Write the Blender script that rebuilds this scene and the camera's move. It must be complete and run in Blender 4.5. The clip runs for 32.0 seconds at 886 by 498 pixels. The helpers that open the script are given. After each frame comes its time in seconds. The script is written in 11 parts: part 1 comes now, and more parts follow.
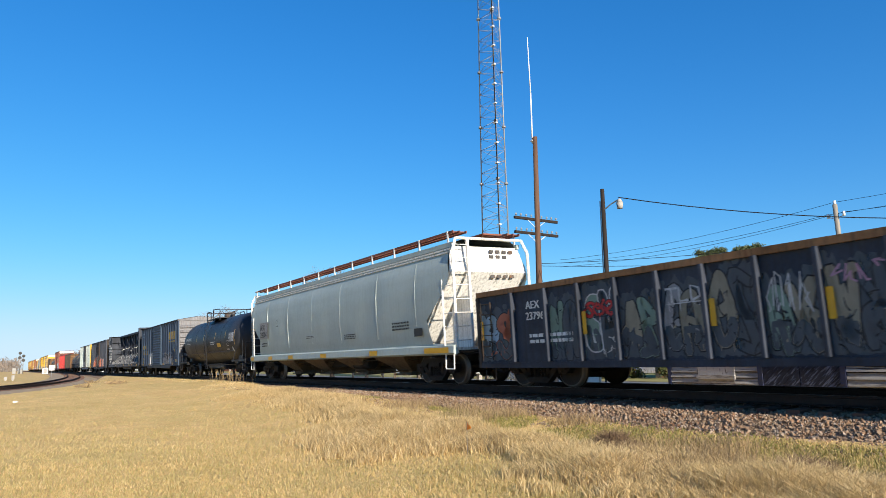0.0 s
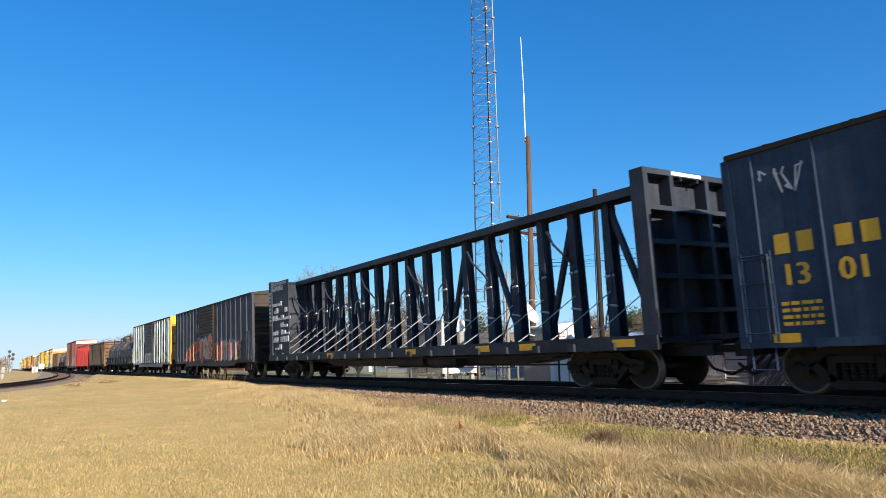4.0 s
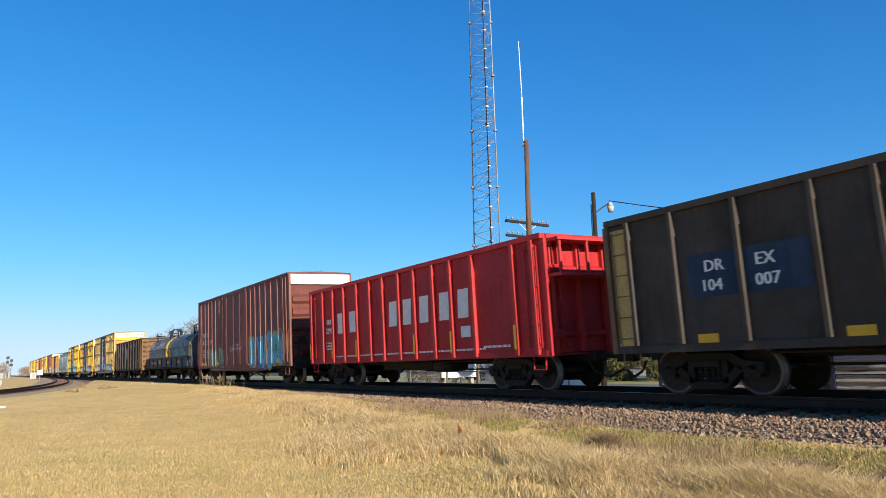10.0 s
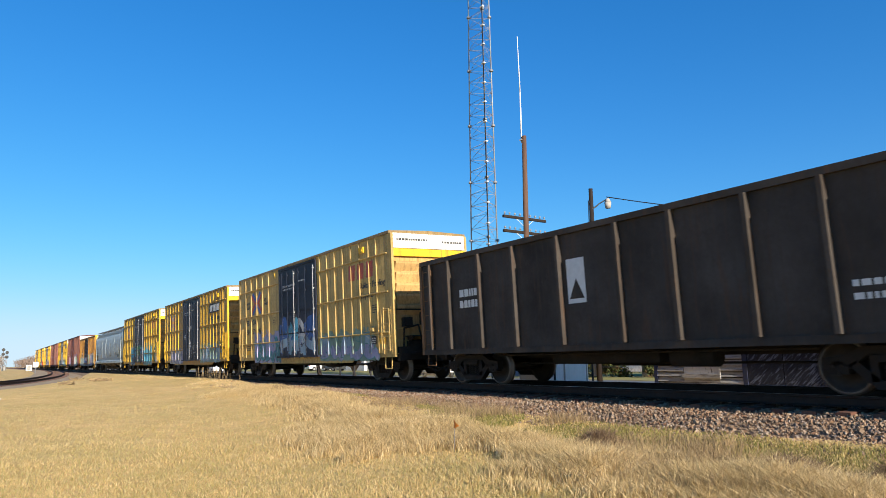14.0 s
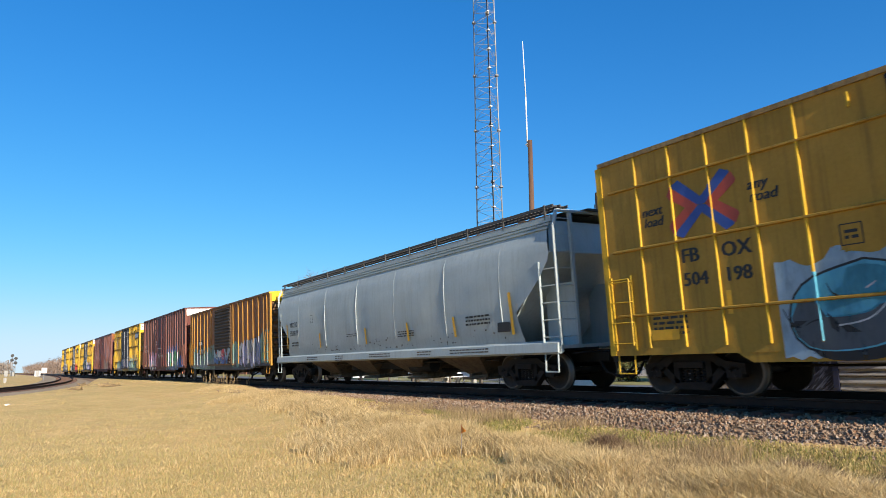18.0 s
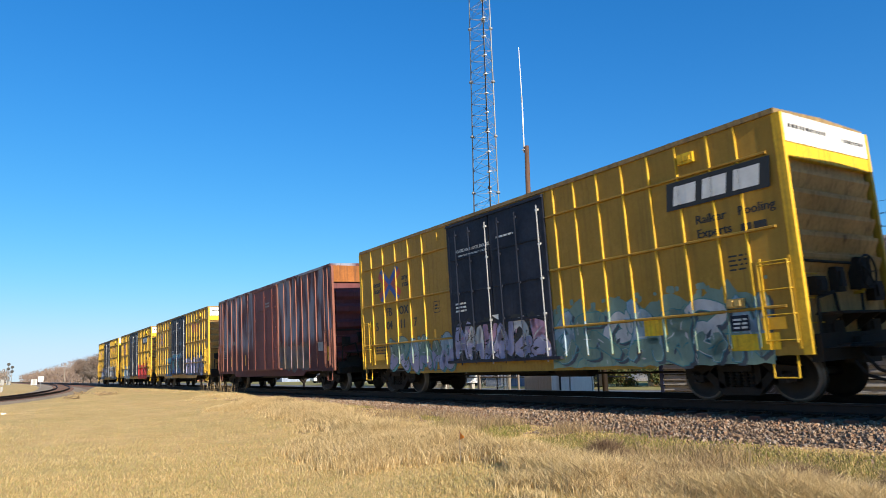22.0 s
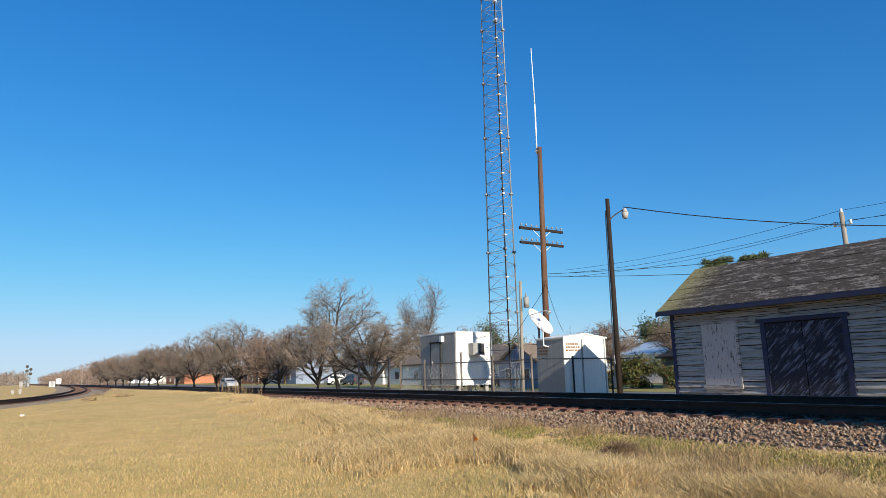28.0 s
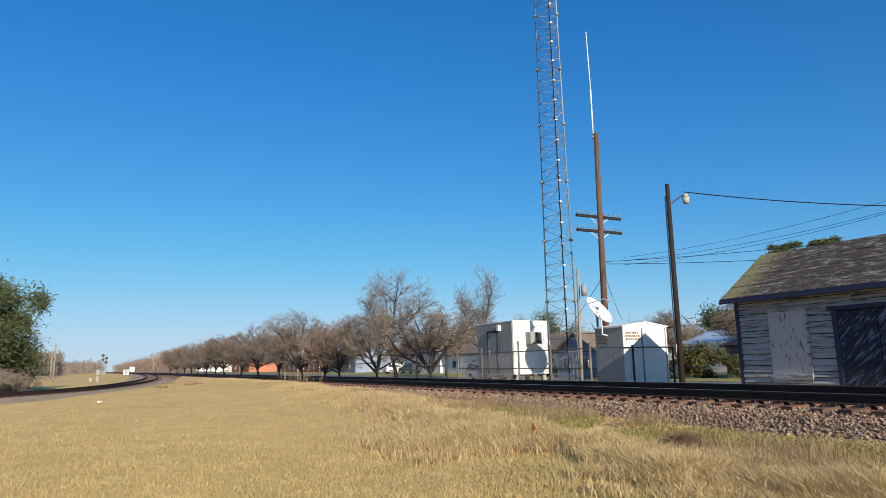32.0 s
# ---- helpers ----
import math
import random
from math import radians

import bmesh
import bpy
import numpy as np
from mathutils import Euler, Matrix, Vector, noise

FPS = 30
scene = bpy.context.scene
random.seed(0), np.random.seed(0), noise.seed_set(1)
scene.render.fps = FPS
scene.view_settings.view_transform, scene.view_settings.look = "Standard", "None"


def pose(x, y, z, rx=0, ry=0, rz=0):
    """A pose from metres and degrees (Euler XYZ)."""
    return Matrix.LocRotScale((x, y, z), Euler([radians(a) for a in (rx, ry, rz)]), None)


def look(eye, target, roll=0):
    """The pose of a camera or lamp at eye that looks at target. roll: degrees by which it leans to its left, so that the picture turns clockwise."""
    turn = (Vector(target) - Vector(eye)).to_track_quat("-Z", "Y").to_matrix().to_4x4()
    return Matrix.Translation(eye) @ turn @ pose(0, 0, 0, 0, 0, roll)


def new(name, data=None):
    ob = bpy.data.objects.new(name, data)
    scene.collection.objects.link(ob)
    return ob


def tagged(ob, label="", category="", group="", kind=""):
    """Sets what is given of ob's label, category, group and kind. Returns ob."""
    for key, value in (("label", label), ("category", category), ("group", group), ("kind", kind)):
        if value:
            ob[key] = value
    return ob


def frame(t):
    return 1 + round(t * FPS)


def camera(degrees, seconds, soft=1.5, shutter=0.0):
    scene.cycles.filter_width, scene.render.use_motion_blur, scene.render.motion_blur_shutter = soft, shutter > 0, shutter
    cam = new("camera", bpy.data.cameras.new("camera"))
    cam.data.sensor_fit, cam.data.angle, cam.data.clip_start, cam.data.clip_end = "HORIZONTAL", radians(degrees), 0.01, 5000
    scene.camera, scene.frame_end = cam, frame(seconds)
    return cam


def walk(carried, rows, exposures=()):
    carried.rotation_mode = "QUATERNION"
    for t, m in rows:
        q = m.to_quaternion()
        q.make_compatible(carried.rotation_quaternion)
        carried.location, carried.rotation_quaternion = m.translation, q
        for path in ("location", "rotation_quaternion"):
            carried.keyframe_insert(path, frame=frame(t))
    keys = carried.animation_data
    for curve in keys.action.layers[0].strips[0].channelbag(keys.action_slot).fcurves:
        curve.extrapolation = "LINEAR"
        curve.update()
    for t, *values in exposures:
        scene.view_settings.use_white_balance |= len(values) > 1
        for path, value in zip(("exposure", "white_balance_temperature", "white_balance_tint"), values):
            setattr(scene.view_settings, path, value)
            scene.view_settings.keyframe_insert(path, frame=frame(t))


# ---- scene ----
EYE = 1.62                # camera height above the grass
ZR = 0.99                 # top of rail, middle of the main track
DT = 12.298               # distance of the track's middle from the camera
CANT = 2.48               # the main track leans towards the grass
cam = camera(67.06, 32.0, soft=0.6, shutter=0.08)
walk(cam, [
    (0, pose(0, 0, EYE, 99.606, 1.064, 57.138)),
    (0.5, pose(0, 0, EYE, 99.719, 0.844, 56.952)),
    (1, pose(0, 0, EYE, 99.698, 0.803, 56.765)),
    (1.5, pose(0, 0, EYE, 99.624, 0.740, 56.818)),
    (2, pose(0, 0, EYE, 99.718, 0.755, 56.871)),
    (2.5, pose(0, 0, EYE, 99.591, 0.910, 56.585)),
    (3, pose(0, 0, EYE, 99.427, 0.911, 56.464)),
    (3.5, pose(0, 0, EYE, 99.444, 0.926, 56.210)),
    (4, pose(0, 0, EYE, 99.532, 0.969, 56.486)),
    (4.5, pose(0, 0, EYE, 99.923, 0.960, 56.256)),
    (6.5, pose(0, 0, EYE, 100.212, 1.127, 56.869)),
    (7, pose(0, 0, EYE, 100.022, 0.993, 56.890)),
    (7.5, pose(0, 0, EYE, 99.874, 0.993, 56.865)),
    (8, pose(0, 0, EYE, 99.773, 0.997, 56.874)),
    (8.5, pose(0, 0, EYE, 99.784, 0.933, 56.769)),
    (9, pose(0, 0, EYE, 99.801, 1.100, 56.639)),
    (9.5, pose(0, 0, EYE, 99.891, 1.188, 56.462)),
    (10, pose(0, 0, EYE, 99.882, 1.221, 56.427)),
    (10.5, pose(0, 0, EYE, 99.825, 1.112, 56.478)),
    (11, pose(0, 0, EYE, 99.698, 1.112, 56.520)),
    (11.5, pose(0, 0, EYE, 99.716, 1.127, 56.545)),
    (12, pose(0, 0, EYE, 99.687, 1.057, 56.593)),
    (12.5, pose(0, 0, EYE, 99.356, 0.989, 56.553)),
    (13, pose(0, 0, EYE, 99.226, 0.900, 56.502)),
    (13.5, pose(0, 0, EYE, 99.307, 0.736, 56.134)),
    (15.5, pose(0, 0, EYE, 100.064, 1.141, 56.630)),
    (16, pose(0, 0, EYE, 100.280, 1.061, 56.762)),
    (16.5, pose(0, 0, EYE, 100.273, 1.073, 56.911)),
    (17, pose(0, 0, EYE, 100.060, 1.010, 56.801)),
    (17.5, pose(0, 0, EYE, 99.969, 0.906, 56.669)),
    (18, pose(0, 0, EYE, 99.856, 0.983, 56.679)),
    (18.5, pose(0, 0, EYE, 99.873, 0.961, 56.675)),
    (19, pose(0, 0, EYE, 99.891, 1.004, 56.618)),
    (19.5, pose(0, 0, EYE, 100.015, 0.971, 56.685)),
    (20, pose(0, 0, EYE, 99.958, 1.058, 56.743)),
    (20.5, pose(0, 0, EYE, 99.926, 1.181, 56.809)),
    (21, pose(0, 0, EYE, 100.099, 1.416, 56.708)),
    (21.5, pose(0, 0, EYE, 100.249, 1.531, 56.670)),
    (22, pose(0, 0, EYE, 100.361, 1.333, 56.518)),
    (22.5, pose(0, 0, EYE, 100.353, 1.362, 56.427)),
    (23, pose(0, 0, EYE, 100.202, 1.412, 56.522)),
    (23.5, pose(0, 0, EYE, 100.264, 1.247, 56.542)),
    (24, pose(0, 0, EYE, 100.318, 1.697, 56.869)),
    (24.5, pose(0, 0, EYE, 100.415, 1.427, 57.137)),
    (25, pose(0, 0, EYE, 100.464, 1.568, 57.264)),
    (25.5, pose(0, 0, EYE, 100.493, 1.503, 57.221)),
    (26, pose(0, 0, EYE, 100.449, 1.350, 57.256)),
    (26.5, pose(0, 0, EYE, 100.519, 1.354, 57.319)),
    (28.5, pose(0, 0, EYE, 100.529, 1.362, 57.704)),
    (29, pose(0, 0, EYE, 100.453, 1.361, 57.633)),
    (29.5, pose(0, 0, EYE, 100.387, 1.450, 57.529)),
    (30, pose(0, 0, EYE, 100.546, 1.446, 57.444)),
    (30.5, pose(0, 0, EYE, 100.616, 1.553, 57.501)),
    (31, pose(0, 0, EYE, 100.516, 1.389, 57.515)),
    (31.5, pose(0, 0, EYE, 100.298, 1.342, 58.322)),
    (32, pose(0, 0, EYE, 99.739, 1.296, 62.488)),
], exposures=[(0, 0.86), (26.4, 0.86), (28.6, 0.58), (32, 0.54)])
# ---- light: low winter sun along the track, clear sky ----
SUN_EL, SUN_AZ = 20.5, -4.2      # degrees; azimuth from the track's +x towards +y
world = bpy.data.worlds.new("sky")
scene.world = world
world.use_nodes = True
wn = world.node_tree.nodes
bg = wn["Background"]
sky = wn.new("ShaderNodeTexSky")
sky.sky_type = "NISHITA"
sky.sun_disc = False
sky.sun_elevation = radians(SUN_EL)
sky.sun_rotation = radians(90.0 - SUN_AZ)
sky.air_density, sky.dust_density, sky.ozone_density = 1.0, 0.0, 3.5
cool = wn.new("ShaderNodeMix")       # clear dry winter air
cool.data_type, cool.blend_type = "RGBA", "MULTIPLY"
cool.inputs[0].default_value = 1.0
cool.inputs[7].default_value = (0.75, 0.905, 1.18, 1)
deep = wn.new("ShaderNodeHueSaturation")
deep.inputs["Saturation"].default_value = 1.25
soft = wn.new("ShaderNodeGamma")
soft.inputs["Gamma"].default_value = 0.82
parts, joined = wn.new("ShaderNodeSeparateColor"), wn.new("ShaderNodeCombineColor")
world.node_tree.links.new(deep.outputs[0], parts.inputs[0])
for i, (gain, knee) in enumerate(((1.0, 3.6), (1.1, 4.25), (1.12, 5.5))):      # pale haze keeps the horizon from turning cyan
    steps = []
    for op, v in (("DIVIDE", knee), ("POWER", 4.0), ("ADD", 1.0), ("POWER", 0.25)):
        m = wn.new("ShaderNodeMath")
        m.operation = op
        m.inputs[1].default_value = v
        world.node_tree.links.new(steps[-1].outputs[0] if steps else parts.outputs[i], m.inputs[0])
        steps.append(m)
    m, g = wn.new("ShaderNodeMath"), wn.new("ShaderNodeMath")
    m.operation, g.operation = "DIVIDE", "MULTIPLY"
    world.node_tree.links.new(parts.outputs[i], m.inputs[0])
    world.node_tree.links.new(steps[-1].outputs[0], m.inputs[1])
    world.node_tree.links.new(m.outputs[0], g.inputs[0])
    g.inputs[1].default_value = gain
    world.node_tree.links.new(g.outputs[0], joined.inputs[i])
world.node_tree.links.new(sky.outputs[0], cool.inputs[6])
world.node_tree.links.new(cool.outputs[2], soft.inputs["Color"])
world.node_tree.links.new(soft.outputs[0], deep.inputs["Color"])
world.node_tree.links.new(joined.outputs[0], bg.inputs[0])
bg.inputs[1].default_value = 0.106
sun_data = bpy.data.lights.new("sun", "SUN")
sun_data.energy, sun_data.angle, sun_data.color = 5.0, radians(0.53), (1.0, 0.89, 0.73)
sun = new("sun", sun_data)
sun_dir = Vector((math.cos(radians(SUN_EL)) * math.cos(radians(SUN_AZ)), math.cos(radians(SUN_EL)) * math.sin(radians(SUN_AZ)), math.sin(radians(SUN_EL))))
sun.matrix_world = look(sun_dir * 300, (0, 0, 0))

# ---- materials ----
def _nodes(name):
    m = bpy.data.materials.new(name)
    m.use_nodes = True
    nt = m.node_tree
    return m, nt, nt.nodes["Principled BSDF"]


def _mix(nt, fac, a, b):
    """Colour mix; fac, a, b are sockets or values."""
    n = nt.nodes.new("ShaderNodeMix")
    n.data_type = "RGBA"
    for sock, v in ((n.inputs[0], fac), (n.inputs[6], a), (n.inputs[7], b)):
        if isinstance(v, bpy.types.NodeSocket):
            nt.links.new(v, sock)
        elif isinstance(v, (int, float)):
            sock.default_value = v
        else:
            sock.default_value = (*v, 1)
    return n.outputs[2]


def _noise(nt, vec, scale, detail=4, rough=0.6, stretch=(1, 1, 1)):
    mp = nt.nodes.new("ShaderNodeMapping")
    mp.inputs["Scale"].default_value = stretch
    nt.links.new(vec, mp.inputs[0])
    n = nt.nodes.new("ShaderNodeTexNoise")
    n.inputs["Scale"].default_value, n.inputs["Detail"].default_value, n.inputs["Roughness"].default_value = scale, detail, rough
    nt.links.new(mp.outputs[0], n.inputs["Vector"])
    return n.outputs["Fac"]


def _ramp(nt, fac, lo, hi):
    n = nt.nodes.new("ShaderNodeMapRange")
    n.inputs["From Min"].default_value, n.inputs["From Max"].default_value = lo, hi
    nt.links.new(fac, n.inputs["Value"])
    return n.outputs["Result"]


def _coords(nt, shift=30.0):
    """Object coordinates, moved by the object's random number so that repeats differ."""
    tc = nt.nodes.new("ShaderNodeTexCoord")
    oi = nt.nodes.new("ShaderNodeObjectInfo")
    mul = nt.nodes.new("ShaderNodeMath")
    mul.operation = "MULTIPLY"
    mul.inputs[1].default_value = shift
    nt.links.new(oi.outputs["Random"], mul.inputs[0])
    add = nt.nodes.new("ShaderNodeVectorMath")
    add.operation = "ADD"
    nt.links.new(tc.outputs["Object"], add.inputs[0])
    nt.links.new(mul.outputs[0], add.inputs[1])
    return add.outputs[0]


def _bump(nt, bsdf, height, strength, dist):
    b = nt.nodes.new("ShaderNodeBump")
    b.inputs["Strength"].default_value, b.inputs["Distance"].default_value = strength, dist
    nt.links.new(height, b.inputs["Height"])
    nt.links.new(b.outputs[0], bsdf.inputs["Normal"])


def paint(name, base, wear=(0.10, 0.045, 0.025), amount=0.35, fade=0.25, rough=0.5, metal=0.0, shift=30.0, dirt=(0.05, 0.04, 0.03), grime_amount=0.4, dent=0.0):
    """Weathered paint on steel: faded patches, rust in vertical streaks, fine grime."""
    m, nt, b = _nodes(name)
    v = _coords(nt, shift)
    big = _noise(nt, v, 0.7, 5)
    streak = _noise(nt, v, 2.6, 6, 0.65, (2.2, 2.2, 0.22))
    fine = _noise(nt, v, 14, 6, 0.7)
    pale = tuple(min(1, c * (1 + fade) + 0.06 * fade) for c in base)
    deep = tuple(c * (1 - fade * 0.7) for c in base)
    col = _mix(nt, _ramp(nt, big, 0.3, 0.7), deep, pale)
    col = _mix(nt, _ramp(nt, streak, 0.72 - amount * 0.45, 0.86 - amount * 0.3), col, wear)
    grime = nt.nodes.new("ShaderNodeMath")
    grime.operation = "MULTIPLY"
    nt.links.new(_ramp(nt, fine, 0.42, 0.8), grime.inputs[0])
    grime.inputs[1].default_value = grime_amount
    col = _mix(nt, grime.outputs[0], col, dirt)
    # thin dark runs of dirt down the sheet, and chalky rubbed spots
    runs = nt.nodes.new("ShaderNodeMath")
    runs.operation = "MULTIPLY"
    nt.links.new(_ramp(nt, _noise(nt, v, 5.0, 5, 0.6, (2.4, 2.4, 0.07)), 0.5, 0.7), runs.inputs[0])
    runs.inputs[1].default_value = min(0.6, grime_amount * 1.5)
    col = _mix(nt, runs.outputs[0], col, dirt)
    chalk = nt.nodes.new("ShaderNodeMath")
    chalk.operation = "MULTIPLY"
    nt.links.new(_ramp(nt, _noise(nt, v, 3.4, 7, 0.72, (1.0, 1.0, 0.45)), 0.57, 0.72), chalk.inputs[0])
    chalk.inputs[1].default_value = min(0.5, grime_amount * 1.1)
    col = _mix(nt, chalk.outputs[0], col, tuple(min(0.8, c * 1.7 + 0.02) for c in base))
    nt.links.new(col, b.inputs["Base Color"])
    rr = _ramp(nt, fine, 0.2, 0.8)
    rn = nt.nodes.new("ShaderNodeMapRange")
    rn.inputs["To Min"].default_value, rn.inputs["To Max"].default_value = rough - 0.12, min(1, rough + 0.25)
    nt.links.new(rr, rn.inputs["Value"])
    nt.links.new(rn.outputs[0], b.inputs["Roughness"])
    b.inputs["Metallic"].default_value = metal
    b.inputs["Specular IOR Level"].default_value = 0.2
    if dent:      # sheet metal creased between its frames
        _bump(nt, b, _noise(nt, v, 0.8, 2, 0.4, (1.0, 0.2, 0.1)), dent, 0.1)
    else:
        _bump(nt, b, big, 0.25, 0.03)
    return m


def spray(name, base, rough=0.6):
    """Aerosol paint, a little uneven."""
    m, nt, b = _nodes(name)
    v = _coords(nt)
    n1 = _noise(nt, v, 1.3, 5, 0.7, (1, 1, 0.6))
    n2 = _noise(nt, v, 9, 5, 0.7, (1.5, 1.5, 0.3))
    col = _mix(nt, _ramp(nt, n1, 0.35, 0.65), tuple(c * 0.72 for c in base), base)
    col = _mix(nt, _ramp(nt, n2, 0.55, 0.95), col, tuple(c * 0.45 for c in base))
    nt.links.new(col, b.inputs["Base Color"])
    b.inputs["Roughness"].default_value = rough
    # thin and rubbed away in places, so that the wagon's own paint shows
    cover = nt.nodes.new("ShaderNodeMapRange")
    cover.inputs["From Min"].default_value, cover.inputs["From Max"].default_value = 0.3, 0.5
    cover.inputs["To Min"].default_value, cover.inputs["To Max"].default_value = 0.6, 0.97
    nt.links.new(_noise(nt, v, 2.6, 7, 0.7, (1.6, 1.6, 0.5)), cover.inputs["Value"])
    nt.links.new(cover.outputs[0], b.inputs["Alpha"])
    return m


def rough_mat(name, c1, c2, scale=3.0, fine=30.0, rough=0.85, bump=0.4, dist=0.02, stretch=(1, 1, 1), c3=None, shift=30.0):
    """Two or three tones of one rough substance with relief."""
    m, nt, b = _nodes(name)
    v = _coords(nt, shift)
    n1 = _noise(nt, v, scale, 6, 0.65, stretch)
    n2 = _noise(nt, v, fine, 5, 0.7, stretch)
    col = _mix(nt, _ramp(nt, n1, 0.32, 0.68), c1, c2)
    if c3:
        col = _mix(nt, _ramp(nt, n2, 0.55, 0.75), col, c3)
    nt.links.new(col, b.inputs["Base Color"])
    b.inputs["Roughness"].default_value = rough
    b.inputs["Specular IOR Level"].default_value = 0.25
    _bump(nt, b, n2, bump, dist)
    return m


def plain(name, c, rough=0.5, metal=0.0):
    m, nt, b = _nodes(name)
    v = _coords(nt)
    n1 = _noise(nt, v, 6, 5)
    col = _mix(nt, _ramp(nt, n1, 0.3, 0.7), tuple(x * 0.82 for x in c), c)
    nt.links.new(col, b.inputs["Base Color"])
    b.inputs["Roughness"].default_value, b.inputs["Metallic"].default_value = rough, metal
    return m


def per_island(name, cols, rough=0.85, fine=25.0, bump=0.3, obj=False, trans=0.0, dark=0.45, tint=None, tint_scale=0.3):
    """Colour varied from piece to piece (by island, or by object)."""
    m, nt, b = _nodes(name)
    if obj:
        src = nt.nodes.new("ShaderNodeObjectInfo").outputs["Random"]
    else:
        src = nt.nodes.new("ShaderNodeNewGeometry").outputs["Random Per Island"]
    r = nt.nodes.new("ShaderNodeValToRGB")
    r.color_ramp.interpolation = "LINEAR"
    while len(r.color_ramp.elements) < len(cols):
        r.color_ramp.elements.new(0.5)
    for i, c in enumerate(cols):
        r.color_ramp.elements[i].position = i / (len(cols) - 1)
        r.color_ramp.elements[i].color = (*c, 1)
    nt.links.new(src, r.inputs[0])
    tc = nt.nodes.new("ShaderNodeTexCoord")
    n = _noise(nt, tc.outputs["Object"], fine, 5, 0.7)
    tone = r.outputs[0]
    if tint:      # broad patches of another tone
        big = _ramp(nt, _noise(nt, tc.outputs["Object"], tint_scale, 5, 0.65), 0.46, 0.68)
        tone = _mix(nt, big, tone, _mix(nt, 0.6, tone, tint))
    col = _mix(nt, _ramp(nt, n, 0.3, 0.75), tone, _mix(nt, dark, tone, (0.03, 0.025, 0.02)))
    nt.links.new(col, b.inputs["Base Color"])
    b.inputs["Roughness"].default_value = rough
    if bump:
        _bump(nt, b, n, bump, 0.01)
    if trans:
        t = nt.nodes.new("ShaderNodeBsdfTranslucent")
        nt.links.new(tone, t.inputs[0])
        mx = nt.nodes.new("ShaderNodeMixShader")
        mx.inputs[0].default_value = trans
        nt.links.new(b.outputs[0], mx.inputs[1])
        nt.links.new(t.outputs[0], mx.inputs[2])
        nt.links.new(mx.outputs[0], nt.nodes["Material Output"].inputs[0])
    return m


RUST = (0.13, 0.052, 0.028)
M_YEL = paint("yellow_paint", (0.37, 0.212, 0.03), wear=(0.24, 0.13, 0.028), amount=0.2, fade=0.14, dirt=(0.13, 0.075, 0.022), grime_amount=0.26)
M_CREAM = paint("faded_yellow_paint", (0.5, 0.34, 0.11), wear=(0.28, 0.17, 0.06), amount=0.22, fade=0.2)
# the pool wagons' end panel has its sunlit brightness in this yellow
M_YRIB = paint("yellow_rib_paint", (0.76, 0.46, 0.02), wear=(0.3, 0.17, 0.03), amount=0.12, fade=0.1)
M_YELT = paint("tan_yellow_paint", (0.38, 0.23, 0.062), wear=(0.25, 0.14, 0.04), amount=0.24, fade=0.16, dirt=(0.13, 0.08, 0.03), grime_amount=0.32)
M_OPOST = paint("rusted_yellow_post_paint", (0.4, 0.19, 0.02), wear=(0.12, 0.05, 0.025), amount=0.38, fade=0.25)
M_YROOF = paint("dull_ochre_roof_paint", (0.25, 0.165, 0.065), wear=(0.12, 0.07, 0.035), amount=0.35, fade=0.25)
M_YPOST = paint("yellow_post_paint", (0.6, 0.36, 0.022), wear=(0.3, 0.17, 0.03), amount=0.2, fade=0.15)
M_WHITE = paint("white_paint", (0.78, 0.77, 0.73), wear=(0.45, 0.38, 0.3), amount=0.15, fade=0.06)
M_NAVY = paint("dark_blue_door_paint", (0.005, 0.009, 0.024), wear=(0.014, 0.017, 0.026), amount=0.12, fade=0.4, dirt=(0.008, 0.008, 0.011), grime_amount=0.3)
M_BLUE = paint("blue_wagon_paint", (0.013, 0.032, 0.068), wear=(0.026, 0.04, 0.06), amount=0.24, fade=0.3, dirt=(0.017, 0.024, 0.036), grime_amount=0.4)
# door blue lightened for the sunlit edges of its slats
M_BLUED = paint("chalky_blue_door_paint", (0.04, 0.075, 0.125), wear=(0.09, 0.11, 0.14), amount=0.3, fade=0.3, dirt=(0.03, 0.04, 0.055))
M_DBLUE = paint("dull_dark_blue_paint", (0.022, 0.03, 0.05), wear=(0.045, 0.04, 0.04), amount=0.3, fade=0.4, dirt=(0.028, 0.027, 0.028))
M_BROWN = paint("oxide_brown_paint", (0.125, 0.035, 0.039), wear=(0.09, 0.034, 0.034), amount=0.25, fade=0.3, dirt=(0.06, 0.027, 0.028), grime_amount=0.35)
M_REDBR = paint("red_brown_paint", (0.115, 0.029, 0.021), wear=(0.11, 0.038, 0.03), amount=0.2, fade=0.25, dirt=(0.055, 0.025, 0.02), grime_amount=0.4)


